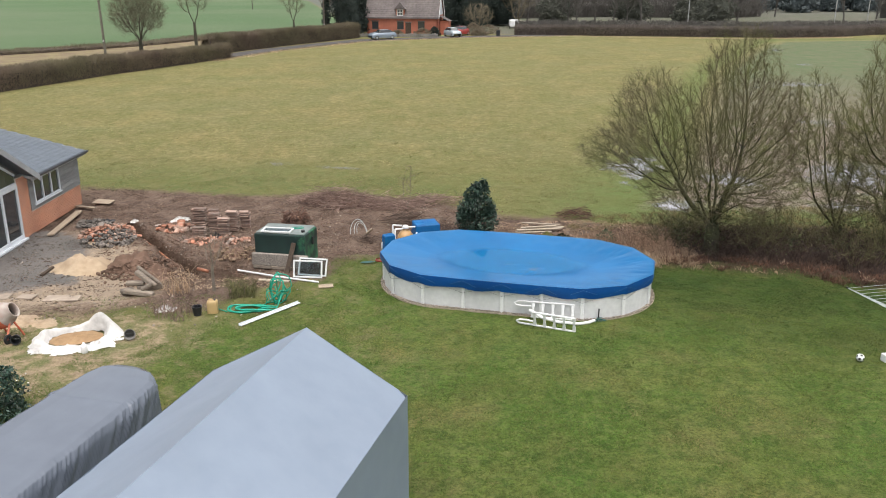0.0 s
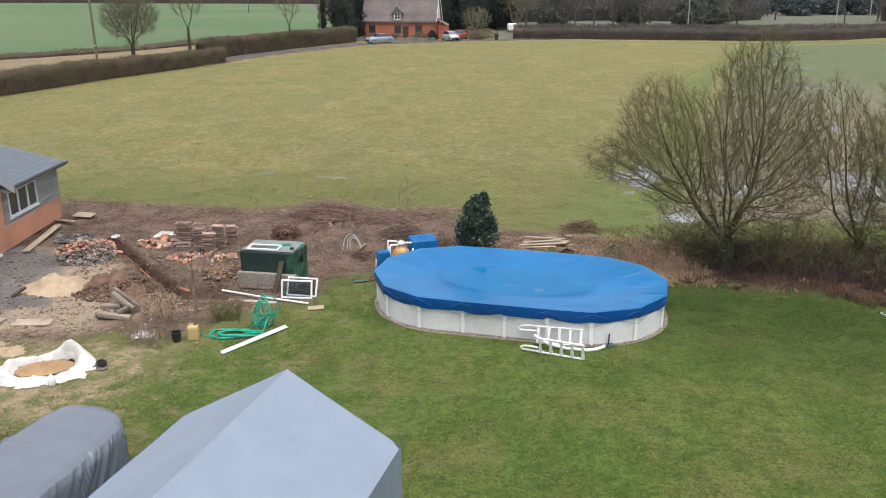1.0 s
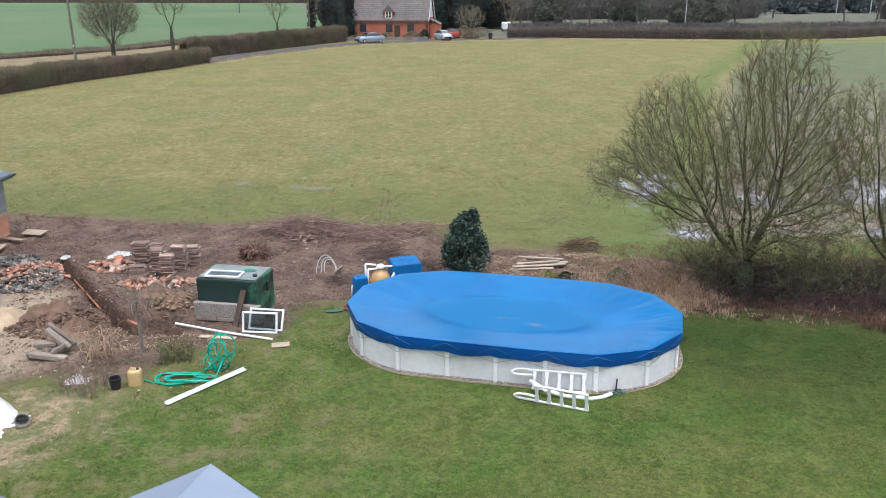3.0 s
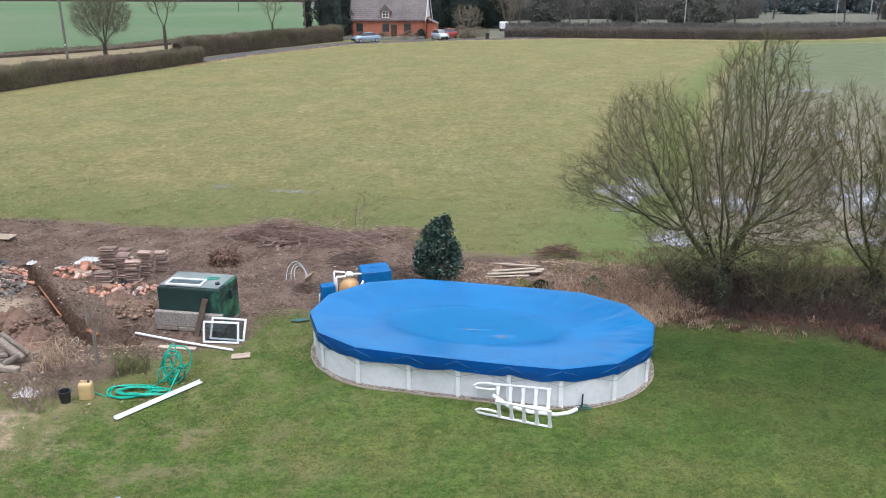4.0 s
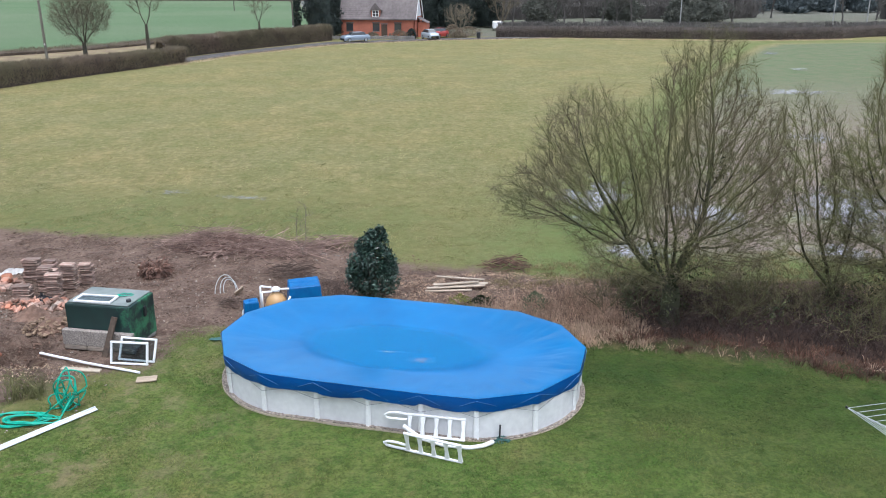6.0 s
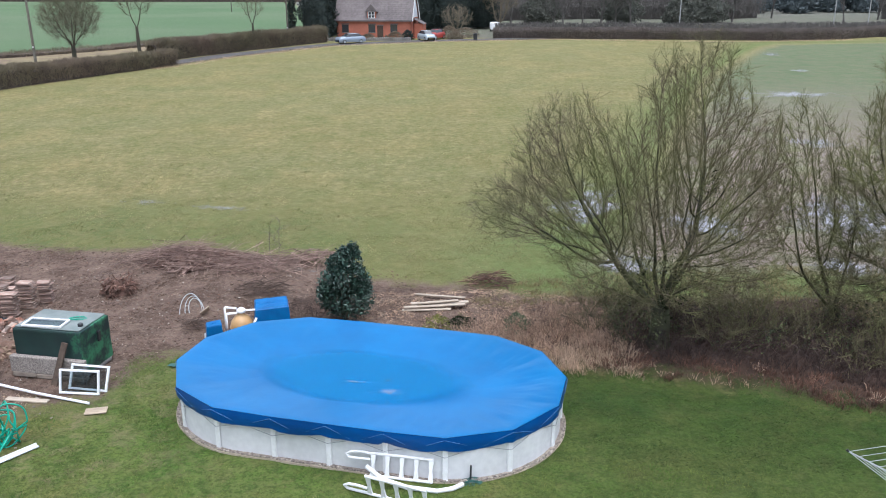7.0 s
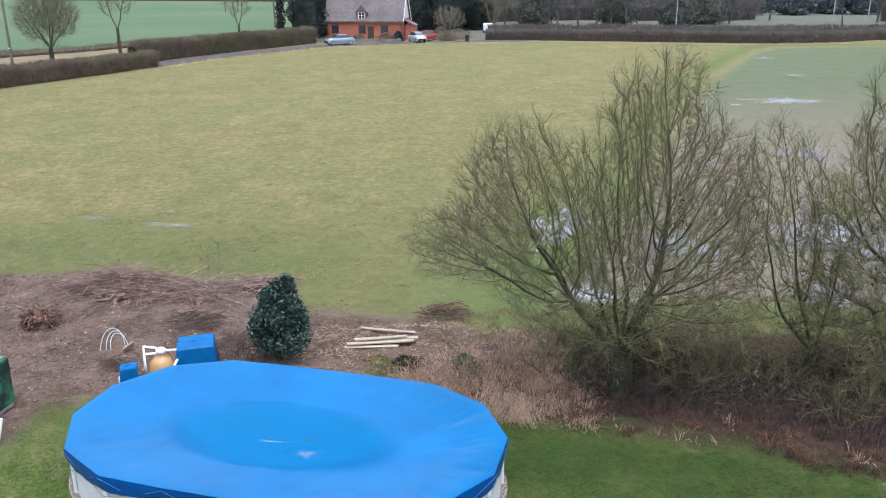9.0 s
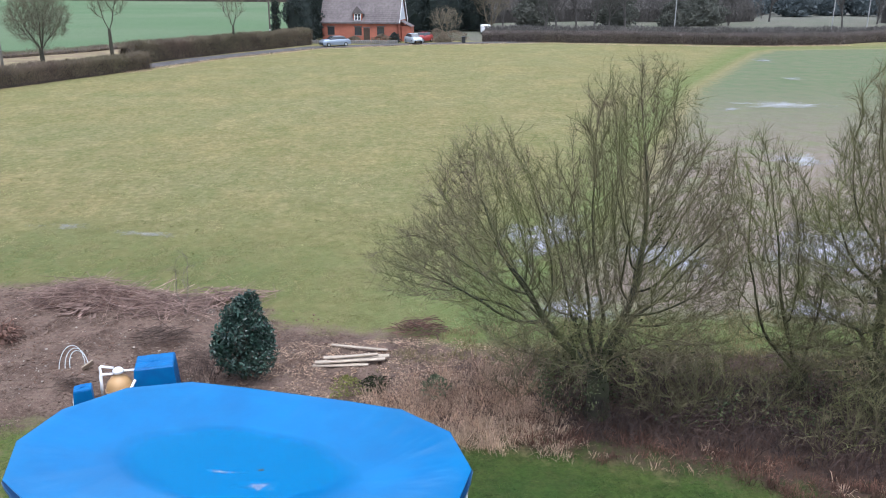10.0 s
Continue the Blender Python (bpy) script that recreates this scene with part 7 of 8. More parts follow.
M_LUSH = mat("lush_blade", (0.02, 0.06, 0.01), (0.08, 0.108, 0.026), 2.4, 0.7, bump=0, big=0.4, dirt=0.3, island=0.6, leaf=0.5)
lf = lawn_feet(320000, 8, -12, 18, 11, 30)
damp_side = inside(lf[:, 0], lf[:, 1], BANK) + 1.2 * lump(lf[:, 0], lf[:, 1], 1.2, 5) > -3.4
damp_side &= lf[:, 0] > 6.2 + 0.8 * lump(lf[:, 0], lf[:, 1], 1.0, 6)
blades("lawn_grass", "short damp green lawn grass", lf[~damp_side], 0.05, 0.017, M_BLADE, 8, 1.0)
blades("lawn_grass", "lush dark green grass beside the bank", lf[damp_side], 0.035, 0.017, M_LUSH, 9, 2.6)
FIELD = [(-30, 40.5), (-13.5, 40), (-9, 39.2), (-6, 39.8), (-1, 38.4), (1.6, 35.8), (7, 34.9), (9.2, 35), (11, 39), (16, 51), (30, 91), (45, 122), (50, 134), (46, 141), (20, 147), (1, 143), (-13, 135), (-22, 119), (-27, 108), (-34.5, 90), (-39.5, 75)]
r = np.random.default_rng(19)
fy = 34 * (80 / 34) ** r.random(260000)
fx = 3 + (r.random(260000) - 0.5) * fy * 1.35
keep = (inside(fx, fy, FIELD) > 0.3 * lump(fx, fy, 0.8, 4)) & (lump(fx, fy, 0.9, 6) + lump(fx, fy, 2.1, 7) > 0.0) & (r.random(260000) < np.clip((64 - fy) / 26, 0, 1))
fx, fy = fx[keep], fy[keep]
ff = np.stack([fx, fy, height(fx, fy)], 1)
size = np.clip(fy / 45, 0.8, 2.2)
ang, hh = r.uniform(0, 2 * np.pi, len(fx)), 0.042 * size * r.uniform(0.5, 1.3, len(fx))
le = hh * r.uniform(1.0, 2.8, len(fx))
pasture = new("pasture_grass", slivers("pasture_grass", ff, np.stack([le * np.cos(ang), le * np.sin(ang), hh], 1), 0.028 * size, M_FIELDBLADE))
tagged(pasture, "rough tussocky winter pasture grass", "grass", "", "stuff")
dd = scatter_on(DIRT, 110000, -18, 8, 23, 40, 10, 0.2, 0.05)
blades("soil_litter", "dead stalks and leaf litter on the cleared soil", dd, 0.028, 0.022, M_LITTER, 10, 3.0, "litter")
M_CHIP = mat("pale_wood_chip", (0.5, 0.4, 0.31), (0.3, 0.22, 0.17), 2, 0.95, bump=0, island=0.4, leaf=0.3)
M_DARKLEAF = mat("wet_dead_leaf", (0.075, 0.05, 0.038), (0.12, 0.075, 0.052), 2, 0.9, bump=0, island=0.4, leaf=0.3)
blades("soil_litter", "wet dead leaves and bark on the cleared soil", scatter_on(DIRT, 46000, -18, 8.5, 23, 41, 31, 0.1, 0.0), 0.03, 0.05, M_DARKLEAF, 31, 3.0, "litter")
blades("soil_litter", "pale chips and straw on the cleared soil", scatter_on(DIRT, 22000, -18, 8.5, 23, 41, 32, 0.1, 0.2), 0.02, 0.045, M_CHIP, 32, 3.0, "litter")
blades("soil_litter", "tan leaf litter behind the pool", scatter_on([(0.8, 30.2), (4.6, 29.6), (9, 29), (9.4, 32.6), (7.4, 34.2), (2, 34.4)], 26000, 0.6, 9.6, 28.8, 34.6, 33, 0, -0.3), 0.03, 0.045, M_TAN, 33, 2.5, "litter")
dd = scatter_on([(-10.3, 25.8), (-5.6, 25.9), (-5.4, 27.2), (-10.3, 27.6)], 3500, -11, -5, 25, 28, 11)
blades("soil_litter", "pale straw and leaf litter round the sapling", dd, 0.05, 0.03, M_STRAW, 11, 2.5, "litter")
gg = scatter_on(SANDY, 40000, -14, -6.8, 16.5, 24, 14)
blades("lawn_grass", "thin tufts of grass on the sandy ground", gg[lump(gg[:, 0], gg[:, 1], 1.1, 18) + 0.7 * lump(gg[:, 0], gg[:, 1], 3.0, 19) > 0.25], 0.05, 0.013, M_BLADE, 15, 1.0)
gg = scatter_on([(-12.5, 23.3), (-8.3, 22.3), (-7.0, 23.3), (-6.5, 25.4), (-9, 25.2), (-12, 25.2)], 14000, -13, -6, 22, 26, 12)
blades("lawn_grass", "thin patchy grass on trodden soil", gg[lump(gg[:, 0], gg[:, 1], 1.3, 8) > -0.2], 0.05, 0.012, M_BLADE, 12, 1.0)


def ball_points(count, seed, shape):
    """Points through a lumpy body: shape(height share) gives the radius share."""
    r = np.random.default_rng(seed)
    h, a = r.random(count), r.uniform(0, 2 * np.pi, count)
    f = np.sqrt(r.uniform(0.25, 1, count))
    rad = np.array([shape(q) for q in h]) * f * (1 + 0.42 * lump(np.cos(a) * 2 + h * 5, np.sin(a) * 2 + h * 3, 1.3, seed))
    return np.stack([rad * np.cos(a), rad * np.sin(a), h], 1)


# holly behind the pool
hl = thing("holly_bush", "dark glossy green holly bush behind the pool", "bush", 1.35, 31.75, 0)
r = np.random.default_rng(3)
sprays = [(0, 0, 0.8, 0.74, 0.6), (-0.38, 0.1, 0.7, 0.52, 0.48), (0.45, -0.1, 0.75, 0.5, 0.5), (0.05, 0, 1.4, 0.68, 0.5), (-0.36, -0.15, 1.2, 0.44, 0.42), (0.36, 0.1, 1.3, 0.48, 0.42), (0.14, 0.05, 1.9, 0.46, 0.4), (-0.16, 0, 1.8, 0.36, 0.34), (0.3, 0, 2.2, 0.22, 0.24), (0.02, 0, 2.15, 0.16, 0.2), (-0.6, -0.2, 1.0, 0.26, 0.26), (0.68, 0.1, 1.05, 0.24, 0.28)]
pts = []
for cx, cy, cz, rad, tall in sprays:
    v = r.normal(size=(int(1900 * rad), 3))
    v *= (r.uniform(0.7, 1.08, len(v)) / np.linalg.norm(v, axis=1))[:, None]
    pts.append(v * np.array([rad, rad, tall]) + np.array([cx, cy, cz]))
pts = np.concatenate(pts)
pts = pts[(pts[:, 2] > 0.1) & (lump(pts[:, 0] * 3 + pts[:, 2] * 2, pts[:, 1] * 3 + pts[:, 2] * 2, 2.3, 4) > -0.75)]
pts = pts[r.random(len(pts)) < 0.85]
pts += r.normal(0, 0.035, pts.shape)
pts[:, :2] *= 0.9
part("foliage", leaves("foliage", pts, 0.058, M_HOLLY, 3), M_HOLLY, hl)
bh = Branches(6)
for q in range(5):
    bh.grow(Vector((0, 0, 0)), Vector((0.2 * math.cos(q * 1.3), 0.2 * math.sin(q * 1.3), 1)), 1.5, 0.035, 2, (0, 3, 4), 34, 0.05)
part("stems", bh.wood, M_BARK, hl)
part("twig_mass", bh.twig, M_TWIG, hl)
# small evergreen tufts behind the pool
M_YELLOWLEAF = mat("yellow_green_leaf", (0.3, 0.3, 0.09), (0.2, 0.22, 0.06), 3, 0.8, bump=0, island=0.4, leaf=0.4)
M_SAGE = mat("grey_green_leaf", (0.2, 0.235, 0.14), (0.13, 0.16, 0.09), 3, 0.8, bump=0, island=0.4, leaf=0.4)
for x, y, h, mtl, seed, lab in ((4.1, 30.9, 0.42, M_YELLOWLEAF, 1, "small yellow-green shrub among dead grass"), (6.35, 30.5, 0.5, M_SAGE, 2, "small grey-green shrub among dead grass"), (4.75, 31.2, 0.3, M_IVYDARK, 3, "low dark green seedling by the planks")):
    p = ball_points(420, seed + 40, lambda q: 0.36 * math.sin(min(1, q * 0.9 + 0.15) * math.pi) + 0.05)
    solo("low_shrub", leaves("low_shrub", p * np.array([1, 1, h * 1.3]), 0.04, mtl, seed), mtl, lab, "shrub", x, y, hz(x, y))
# flowering shrub by the covered car
p = ball_points(3500, 77, lambda q: 0.9 * math.sin(min(1, q * 0.8 + 0.2) * math.pi) + 0.1)
fs = thing("flowering_shrub", "dark evergreen shrub with small white flowers", "shrub", -10.75, 17.0, 0)
part("foliage", leaves("foliage", p * np.array([1, 1, 1.5]), 0.06, M_HOLLY, 7), M_HOLLY, fs)
part("flowers", leaves("flowers", ball_points(60, 78, lambda q: 0.98 * math.sin(min(1, q * 0.8 + 0.2) * math.pi) + 0.1) * np.array([1, 1, 1.55]), 0.03, M_WHITE, 8), M_WHITE, fs)


M_GREYBARK = mat("grey_bark", (0.24, 0.2, 0.17), (0.17, 0.15, 0.11), 3, 0.95, bump=0, island=0.25)
crown_tree(-7.65, 25.7, "small bare fruit tree with a thin grey trunk", [(-7.65, 25.7, 1.75, 0.62, 0.6, 0.62, 170)], [((0.5, 0.1, 0.8), 0.4), ((-0.5, 0.2, 0.8), 0.4), ((0, -0.4, 1), 0.4), ((0, 0, 1), 0.5)], 3, 1.0, 0.05, 0.11, 0.005, 2, 0.16, M_GREYBARK, M_GREYBARK, name="sapling")
crown_tree(-1.6, 36.4, "thin bare sapling beside the brush pile", [(-1.6, 36.4, 1.4, 0.5, 0.5, 0.7, 60)], [((0.3, 0.1, 1), 0.4), ((-0.35, 0, 1), 0.4)], 8, 0.5, 0.03, 0.13, 0.005, 2, 0.16, M_GREYBARK, M_GREYBARK, name="sapling")
thicket("dry_stems", "clump of dry upright plant stems", 150, [(-9.2, 25.1), (-8.4, 25.1), (-8.3, 26.0), (-9.2, 26.0)], -9.5, -8.0, 24.9, 26.2, 0.9, 0.008, M_STRAW, 21, "dead plant")
thicket("dry_shrub", "low bare brown shrub on the grass", 170, [(-9.0, 23.3), (-8.0, 23.2), (-7.9, 24.1), (-9.0, 24.2)], -9.2, -7.7, 23, 24.4, 0.5, 0.008, M_STICK, 22, "shrub")
thicket("dry_shrub", "low olive shrub behind the hose", 240, [(-6.9, 25.0), (-6.1, 25.0), (-6.1, 25.6), (-6.9, 25.6)], -7, -6, 24.9, 25.8, 0.65, 0.009, M_TREETWIG, 23, "shrub")
crumple("plastic_scrap", "crumpled clear plastic caught in a shrub", -8.75, 24.0, 0.3, 0.3, M_BAG, 9)


M_ROOT = mat("red_brown_root", (0.23, 0.13, 0.095), (0.075, 0.047, 0.036), 5, 0.95, bump=0, island=0.4)


def stick_pile(name, label, x, y, rx, ry, h, count, length, r, seed, material, rz=0, cat="brush pile"):
    """Cut sticks thrown on a heap."""
    rng = random.Random(seed)
    g = Geo()
    for _ in range(count):
        f, a = rng.random() ** 0.6, rng.random() * 6.283
        px, py = rx * f * math.cos(a), ry * f * math.sin(a)
        z = h * (1 - f ** 2) * rng.uniform(0.2, 1) + 0.03
        b = rng.gauss(0.1, 0.75) + (math.pi if rng.random() < 0.5 else 0)
        l = length * rng.uniform(0.4, 1.2)
        d = Vector((math.cos(b), math.sin(b), rng.gauss(0, 0.2)))
        w = Vector((rng.gauss(0, 0.1), rng.gauss(0, 0.1), rng.gauss(0.05, 0.07))) * l
        c = Vector((px, py, z))
        q = [c - d * l / 2, c + w, c + d * l / 2]
        for e in q:
            e.z = max(e.z, 0.01)
        k = r * rng.uniform(0.5, 1.4)
        g.tube(q, [k, k * 0.8, k * 0.35], 3, False)
    return solo(name, g, material, label, cat, x, y, hz(x, y), rz, kind="stuff")


stick_pile("brush_pile", "heap of cut brown branches on the cleared soil", -5.0, 37.3, 1.7, 0.8, 0.62, 420, 2.0, 0.0098, 1, M_STICK)
stick_pile("brush_pile", "fine dark twigs tangled through the cut branches", -4.6, 37.2, 2.1, 0.8, 0.5, 800, 0.9, 0.0065, 41, M_ROOT)
stick_pile("brush_pile", "heap of cut brown branches on the cleared soil", -3.2, 36.9, 2.3, 0.8, 0.3, 260, 2.0, 0.0105, 2, M_STICK, -10)
stick_pile("brush_pile", "loose cut branches at the field edge", -0.8, 37.2, 1.6, 0.7, 0.3, 160, 1.5, 0.012, 3, M_STICK, 25)
stick_pile("cut_logs", "stack of cut branch ends under the brush", -5.0, 36.4, 0.8, 0.35, 0.3, 26, 0.8, 0.05, 4, M_STICK)
stick_pile("twig_heap", "low heap of dead twigs on the soil", -1.6, 34.2, 0.9, 0.5, 0.4, 90, 0.8, 0.012, 5, M_TWIG)
stick_pile("twig_heap", "small heap of red-brown twigs at the field edge", 5.8, 34.9, 0.8, 0.45, 0.4, 110, 0.8, 0.013, 6, M_ROOT)
stick_pile("twig_heap", "flat scatter of dead twigs on the soil", -3.0, 31.2, 0.5, 0.35, 0.2, 60, 0.5, 0.01, 7, M_TWIG)
stick_pile("twig_heap", "thin dead stems behind the pool", 0.0, 32.6, 0.9, 0.7, 0.35, 90, 0.8, 0.009, 8, M_TWIG)
thicket("dry_stems", "thin upright dead stems beside the blue sheet", 130, [(-0.3, 31.2), (0.6, 31.2), (0.6, 32.4), (-0.3, 32.4)], -0.5, 0.8, 31, 32.6, 0.6, 0.006, M_BRAMBLE, 24, "dead plant")
# upturned root ball
rb = thing("tree_stump", "upturned tree stump with a mass of cut roots", "stump", -6.3, 34.2, hz(-6.3, 34.2) - 0.05)
b = Branches(15)
for q in range(150):
    a = b.rng.random() * 6.283
    lean_ = b.rng.uniform(0.1, 1.5)
    stout = math.cos(a - 3.9) > -0.1
    way = Vector((math.cos(a) * math.sin(lean_), math.sin(a) * math.sin(lean_), math.cos(lean_) * 0.9))
    b.grow(Vector((0.3 * math.cos(a) - 0.08, 0.22 * math.sin(a), b.rng.uniform(0.05, 0.4))), way, b.rng.uniform(0.2, 0.36) if stout else b.rng.uniform(0.25, 0.5), 0.085 if stout else 0.03, 2, (0, 1, 2), 42, -0.2, 0.3, 4, 0.5)
b.wood.add(b.twig.v, b.twig.f)
part("root_mass", b.wood, M_ROOT, rb)
part("bole", Geo().lathe([(0.4, 0), (0.38, 0.12), (0.28, 0.28), (0.12, 0.36), (0, 0.37)], 14), M_ROOT, rb)


# ---- hedges ----
def hedge(name, label, line, width, h, per_m, seed, material, length=0.5, thick=0.05, rough=0.25, inner=None, h_end=None):
    """A clipped winter hedge: a dark twiggy core and a skin of fine shoots."""
    pts = [Vector((*p, 0)) for p in line]
    rng = np.random.default_rng(seed)
    hd = thing(name, label, "hedge", 0, 0, 0)
    feet, core = [], Geo()
    h0, h1, run, total = h, h_end or h, 0.0, sum((c - a).length for a, c in zip(pts, pts[1:]))
    for a, c in zip(pts, pts[1:]):
        h = h0 + (h1 - h0) * (run + (c - a).length / 2) / total
        run += (c - a).length
        d = c - a
        ln = d.length
        d.normalize()
        o = Vector((-d.y, d.x, 0))
        n = int(ln * per_m)
        t, s, z = rng.uniform(0, ln, n), rng.uniform(-0.5, 0.5, n) * width, rng.random(n) ** 0.7
        x, y = a.x + d.x * t + o.x * s, a.y + d.y * t + o.y * s
        top = h * (1 + rough * 0.5 * lump(x, y, 0.5, seed) + rough * 0.3 * lump(x, y, 1.7, seed + 1))
        feet.append(np.stack([x, y, z * top * 0.95], 1))
        m = max(2, int(ln / 1.5))
        w = width * 0.3

        def ring(i, j):
            q = a + d * (ln * j / (m - 1))
            k = h * (0.78 + 0.1 * nz(q.x * 0.5, q.y * 0.5, seed))
            u, v = ((-1, 0), (-1.0, 0.8), (-0.6, 1), (0.6, 1), (1.0, 0.8), (1, 0))[i]
            return q + o * (u * w * (1 + 0.2 * nz(q.x, q.y + i, seed))) + Vector((0, 0, v * k))

        core.grid(6, m, ring)
    feet = np.concatenate(feet)
    k = len(feet)
    way = rng.normal(size=(k, 3)) * 0.5
    way[:, 2] = abs(way[:, 2]) + 0.5
    way /= np.linalg.norm(way, axis=1, keepdims=True)
    way *= length * rng.uniform(0.5, 1.3, (k, 1))
    part("core", core, inner or M_HEDGECORE, hd)
    part("twig_skin", slivers("twig_skin", feet, way, thick * rng.uniform(0.6, 1.4, k), material), material, hd, kind="stuff")
    return hd


M_HEDGECORE = mat("hedge_interior", (0.11, 0.085, 0.07), (0.075, 0.062, 0.05), 1.5, 1.0, bump=0.5, fine=5)
hedge("hedge", "clipped brown winter hedge along the lane", [(-52, 52), (-44, 66), (-41.2, 77), (-36.6, 91), (-32, 101.5), (-28.2, 110.4)], 2.2, 2.5, 1700, 1, M_HEDGE, 0.34, 0.045, 0.15, h_end=1.75)
hedge("hedge", "clipped brown winter hedge across the lane", [(-31.8, 114), (-29.0, 121), (-23.6, 131.5), (-18, 141.5), (-15.2, 146.0)], 2.0, 2.5, 1800, 2, M_HEDGE, 0.4, 0.05, 0.15)
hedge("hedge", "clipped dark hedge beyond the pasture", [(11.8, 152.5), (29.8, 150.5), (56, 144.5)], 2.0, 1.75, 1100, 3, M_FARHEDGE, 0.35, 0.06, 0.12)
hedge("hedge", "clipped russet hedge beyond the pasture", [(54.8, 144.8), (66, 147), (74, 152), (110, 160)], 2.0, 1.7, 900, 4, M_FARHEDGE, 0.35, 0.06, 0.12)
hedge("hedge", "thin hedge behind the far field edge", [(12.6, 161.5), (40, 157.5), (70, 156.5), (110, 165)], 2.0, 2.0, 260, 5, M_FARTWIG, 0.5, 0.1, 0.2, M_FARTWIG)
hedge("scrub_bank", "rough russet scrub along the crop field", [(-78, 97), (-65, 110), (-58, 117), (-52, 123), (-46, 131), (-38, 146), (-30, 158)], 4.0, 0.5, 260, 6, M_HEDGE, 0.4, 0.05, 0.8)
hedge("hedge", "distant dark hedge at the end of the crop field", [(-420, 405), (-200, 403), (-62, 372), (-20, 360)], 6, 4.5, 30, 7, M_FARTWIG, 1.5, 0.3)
blades("verge_grass", "pale long verge grass at the pasture's far edge", np.concatenate([scatter_on([(-28, 105), (-22.5, 120.5), (-17, 128.5), (-12.2, 137), (1.5, 144), (20, 148.5), (47, 141.5), (67, 144), (67, 145.5), (47, 143), (20, 149.8), (1, 145), (-13, 138), (-18, 129.5), (-23.4, 121), (-29, 106)], 120000, -30, 68, 104, 150, 13, -0.3)]), 0.2, 0.05, M_STRAW, 13, 0.8)


# ---- cottage ----
def build_cottage():
    ct = thing("cottage", "red brick cottage with a steep brown tiled roof", "house", -1.6, 151.6, 0, 171)
    # local: x runs from the near gable corner to the left along the front, y away towards the garden is negative
    L, D, EV, RG = 12.6, 5.6, 3.25, 8.2
    part("front_wall", Geo().box((L / 2, 0.15, EV / 2), (L, 0.3, EV)), M_OLDBRICK, ct)
    part("back_wall", Geo().box((L / 2, -D + 0.15, EV / 2), (L, 0.3, EV)), M_OLDBRICK, ct)
    for x in (0.15, L - 0.15):
        g = Geo().add([(x - 0.15, 0.3, 0), (x - 0.15, -D, 0), (x - 0.15, -D, EV), (x - 0.15, -D / 2 + 0.15, RG - 0.1), (x - 0.15, 0.3, EV), (x + 0.15, 0.3, 0), (x + 0.15, -D, 0), (x + 0.15, -D, EV), (x + 0.15, -D / 2 + 0.15, RG - 0.1), (x + 0.15, 0.3, EV)],
                      [(0, 1, 2, 3, 4), (9, 8, 7, 6, 5), (0, 5, 6, 1), (1, 6, 7, 2), (2, 7, 8, 3), (3, 8, 9, 4), (4, 9, 5, 0)])
        part("gable_wall", g, M_OLDBRICK, ct)
    for sgn in (1, -1):
        g = Geo()
        ye = 0.65 if sgn > 0 else -D - 0.35
        ym = -D / 2 + 0.15
        g.add([(-0.25, ye, EV - 0.25), (L + 0.25, ye, EV - 0.25), (L + 0.25, ym, RG), (-0.25, ym, RG), (-0.25, ye, EV - 0.45), (L + 0.25, ye, EV - 0.45), (L + 0.25, ym, RG - 0.2), (-0.25, ym, RG - 0.2)],
              [(0, 1, 2, 3), (7, 6, 5, 4), (0, 4, 5, 1), (0, 3, 7, 4), (1, 5, 6, 2)])
        rf = part("roof", g, M_OLDROOF, ct, "weathered brown tiled roof")
        if sgn > 0:
            rows = 17
            for r in range(rows):
                f0, f1 = r / rows, (r + 1) / rows
                y0, y1 = ye + (ym - ye) * f0, ye + (ym - ye) * f1
                z0, z1 = EV - 0.25 + (RG - EV + 0.25) * f0, EV - 0.25 + (RG - EV + 0.25) * f1
                part("tile_course", Geo().add([(-0.25, y0, z0 + 0.06), (L + 0.25, y0, z0 + 0.06), (L + 0.25, y1, z1 + 0.01), (-0.25, y1, z1 + 0.01), (-0.25, y0, z0), (L + 0.25, y0, z0)], [(0, 1, 2, 3), (4, 5, 1, 0)]), M_OLDROOF, rf)
    # white bargeboards on the near gable
    for y0, y1 in ((0.7, -D / 2 + 0.15), (-D - 0.4, -D / 2 + 0.15)):
        part("bargeboard", Geo().add([(-0.3, y0, EV - 0.3), (-0.3, y1, RG + 0.05), (-0.3, y1, RG - 0.4), (-0.3, y0 * 0.9 + y1 * 0.1, EV - 0.45), (-0.24, y0, EV - 0.3), (-0.24, y1, RG + 0.05), (-0.24, y1, RG - 0.4), (-0.24, y0 * 0.9 + y1 * 0.1, EV - 0.45)],
                                     [(0, 1, 2, 3), (7, 6, 5, 4), (0, 4, 5, 1), (3, 2, 6, 7)]), M_WHITE, ct, "white bargeboard")
    part("gable_cladding", Geo().add([(-0.03, -0.6, EV + 0.1), (-0.03, -D + 0.5, EV + 0.1), (-0.03, -D / 2 + 0.15, RG - 0.7)], [(0, 1, 2)]), M_UPVC, ct, "pale boarded gable")

    def opening(name, x, z, w, h, y=0.3, pane_m=None):
        o = part(name, Geo().box((x, y + 0.01, z - h / 2 - 0.05), (w + 0.2, 0.14, 0.08)), M_CONC, ct)
        part("pane", Geo().box((x, y + 0.02, z), (w, 0.03, h)), pane_m or M_GLASS, o)
        for dx in (-w / 2, w / 2):
            part("frame_bar", Geo().box((x + dx, y + 0.03, z), (0.07, 0.06, h + 0.07)), M_DARKWOOD, o)
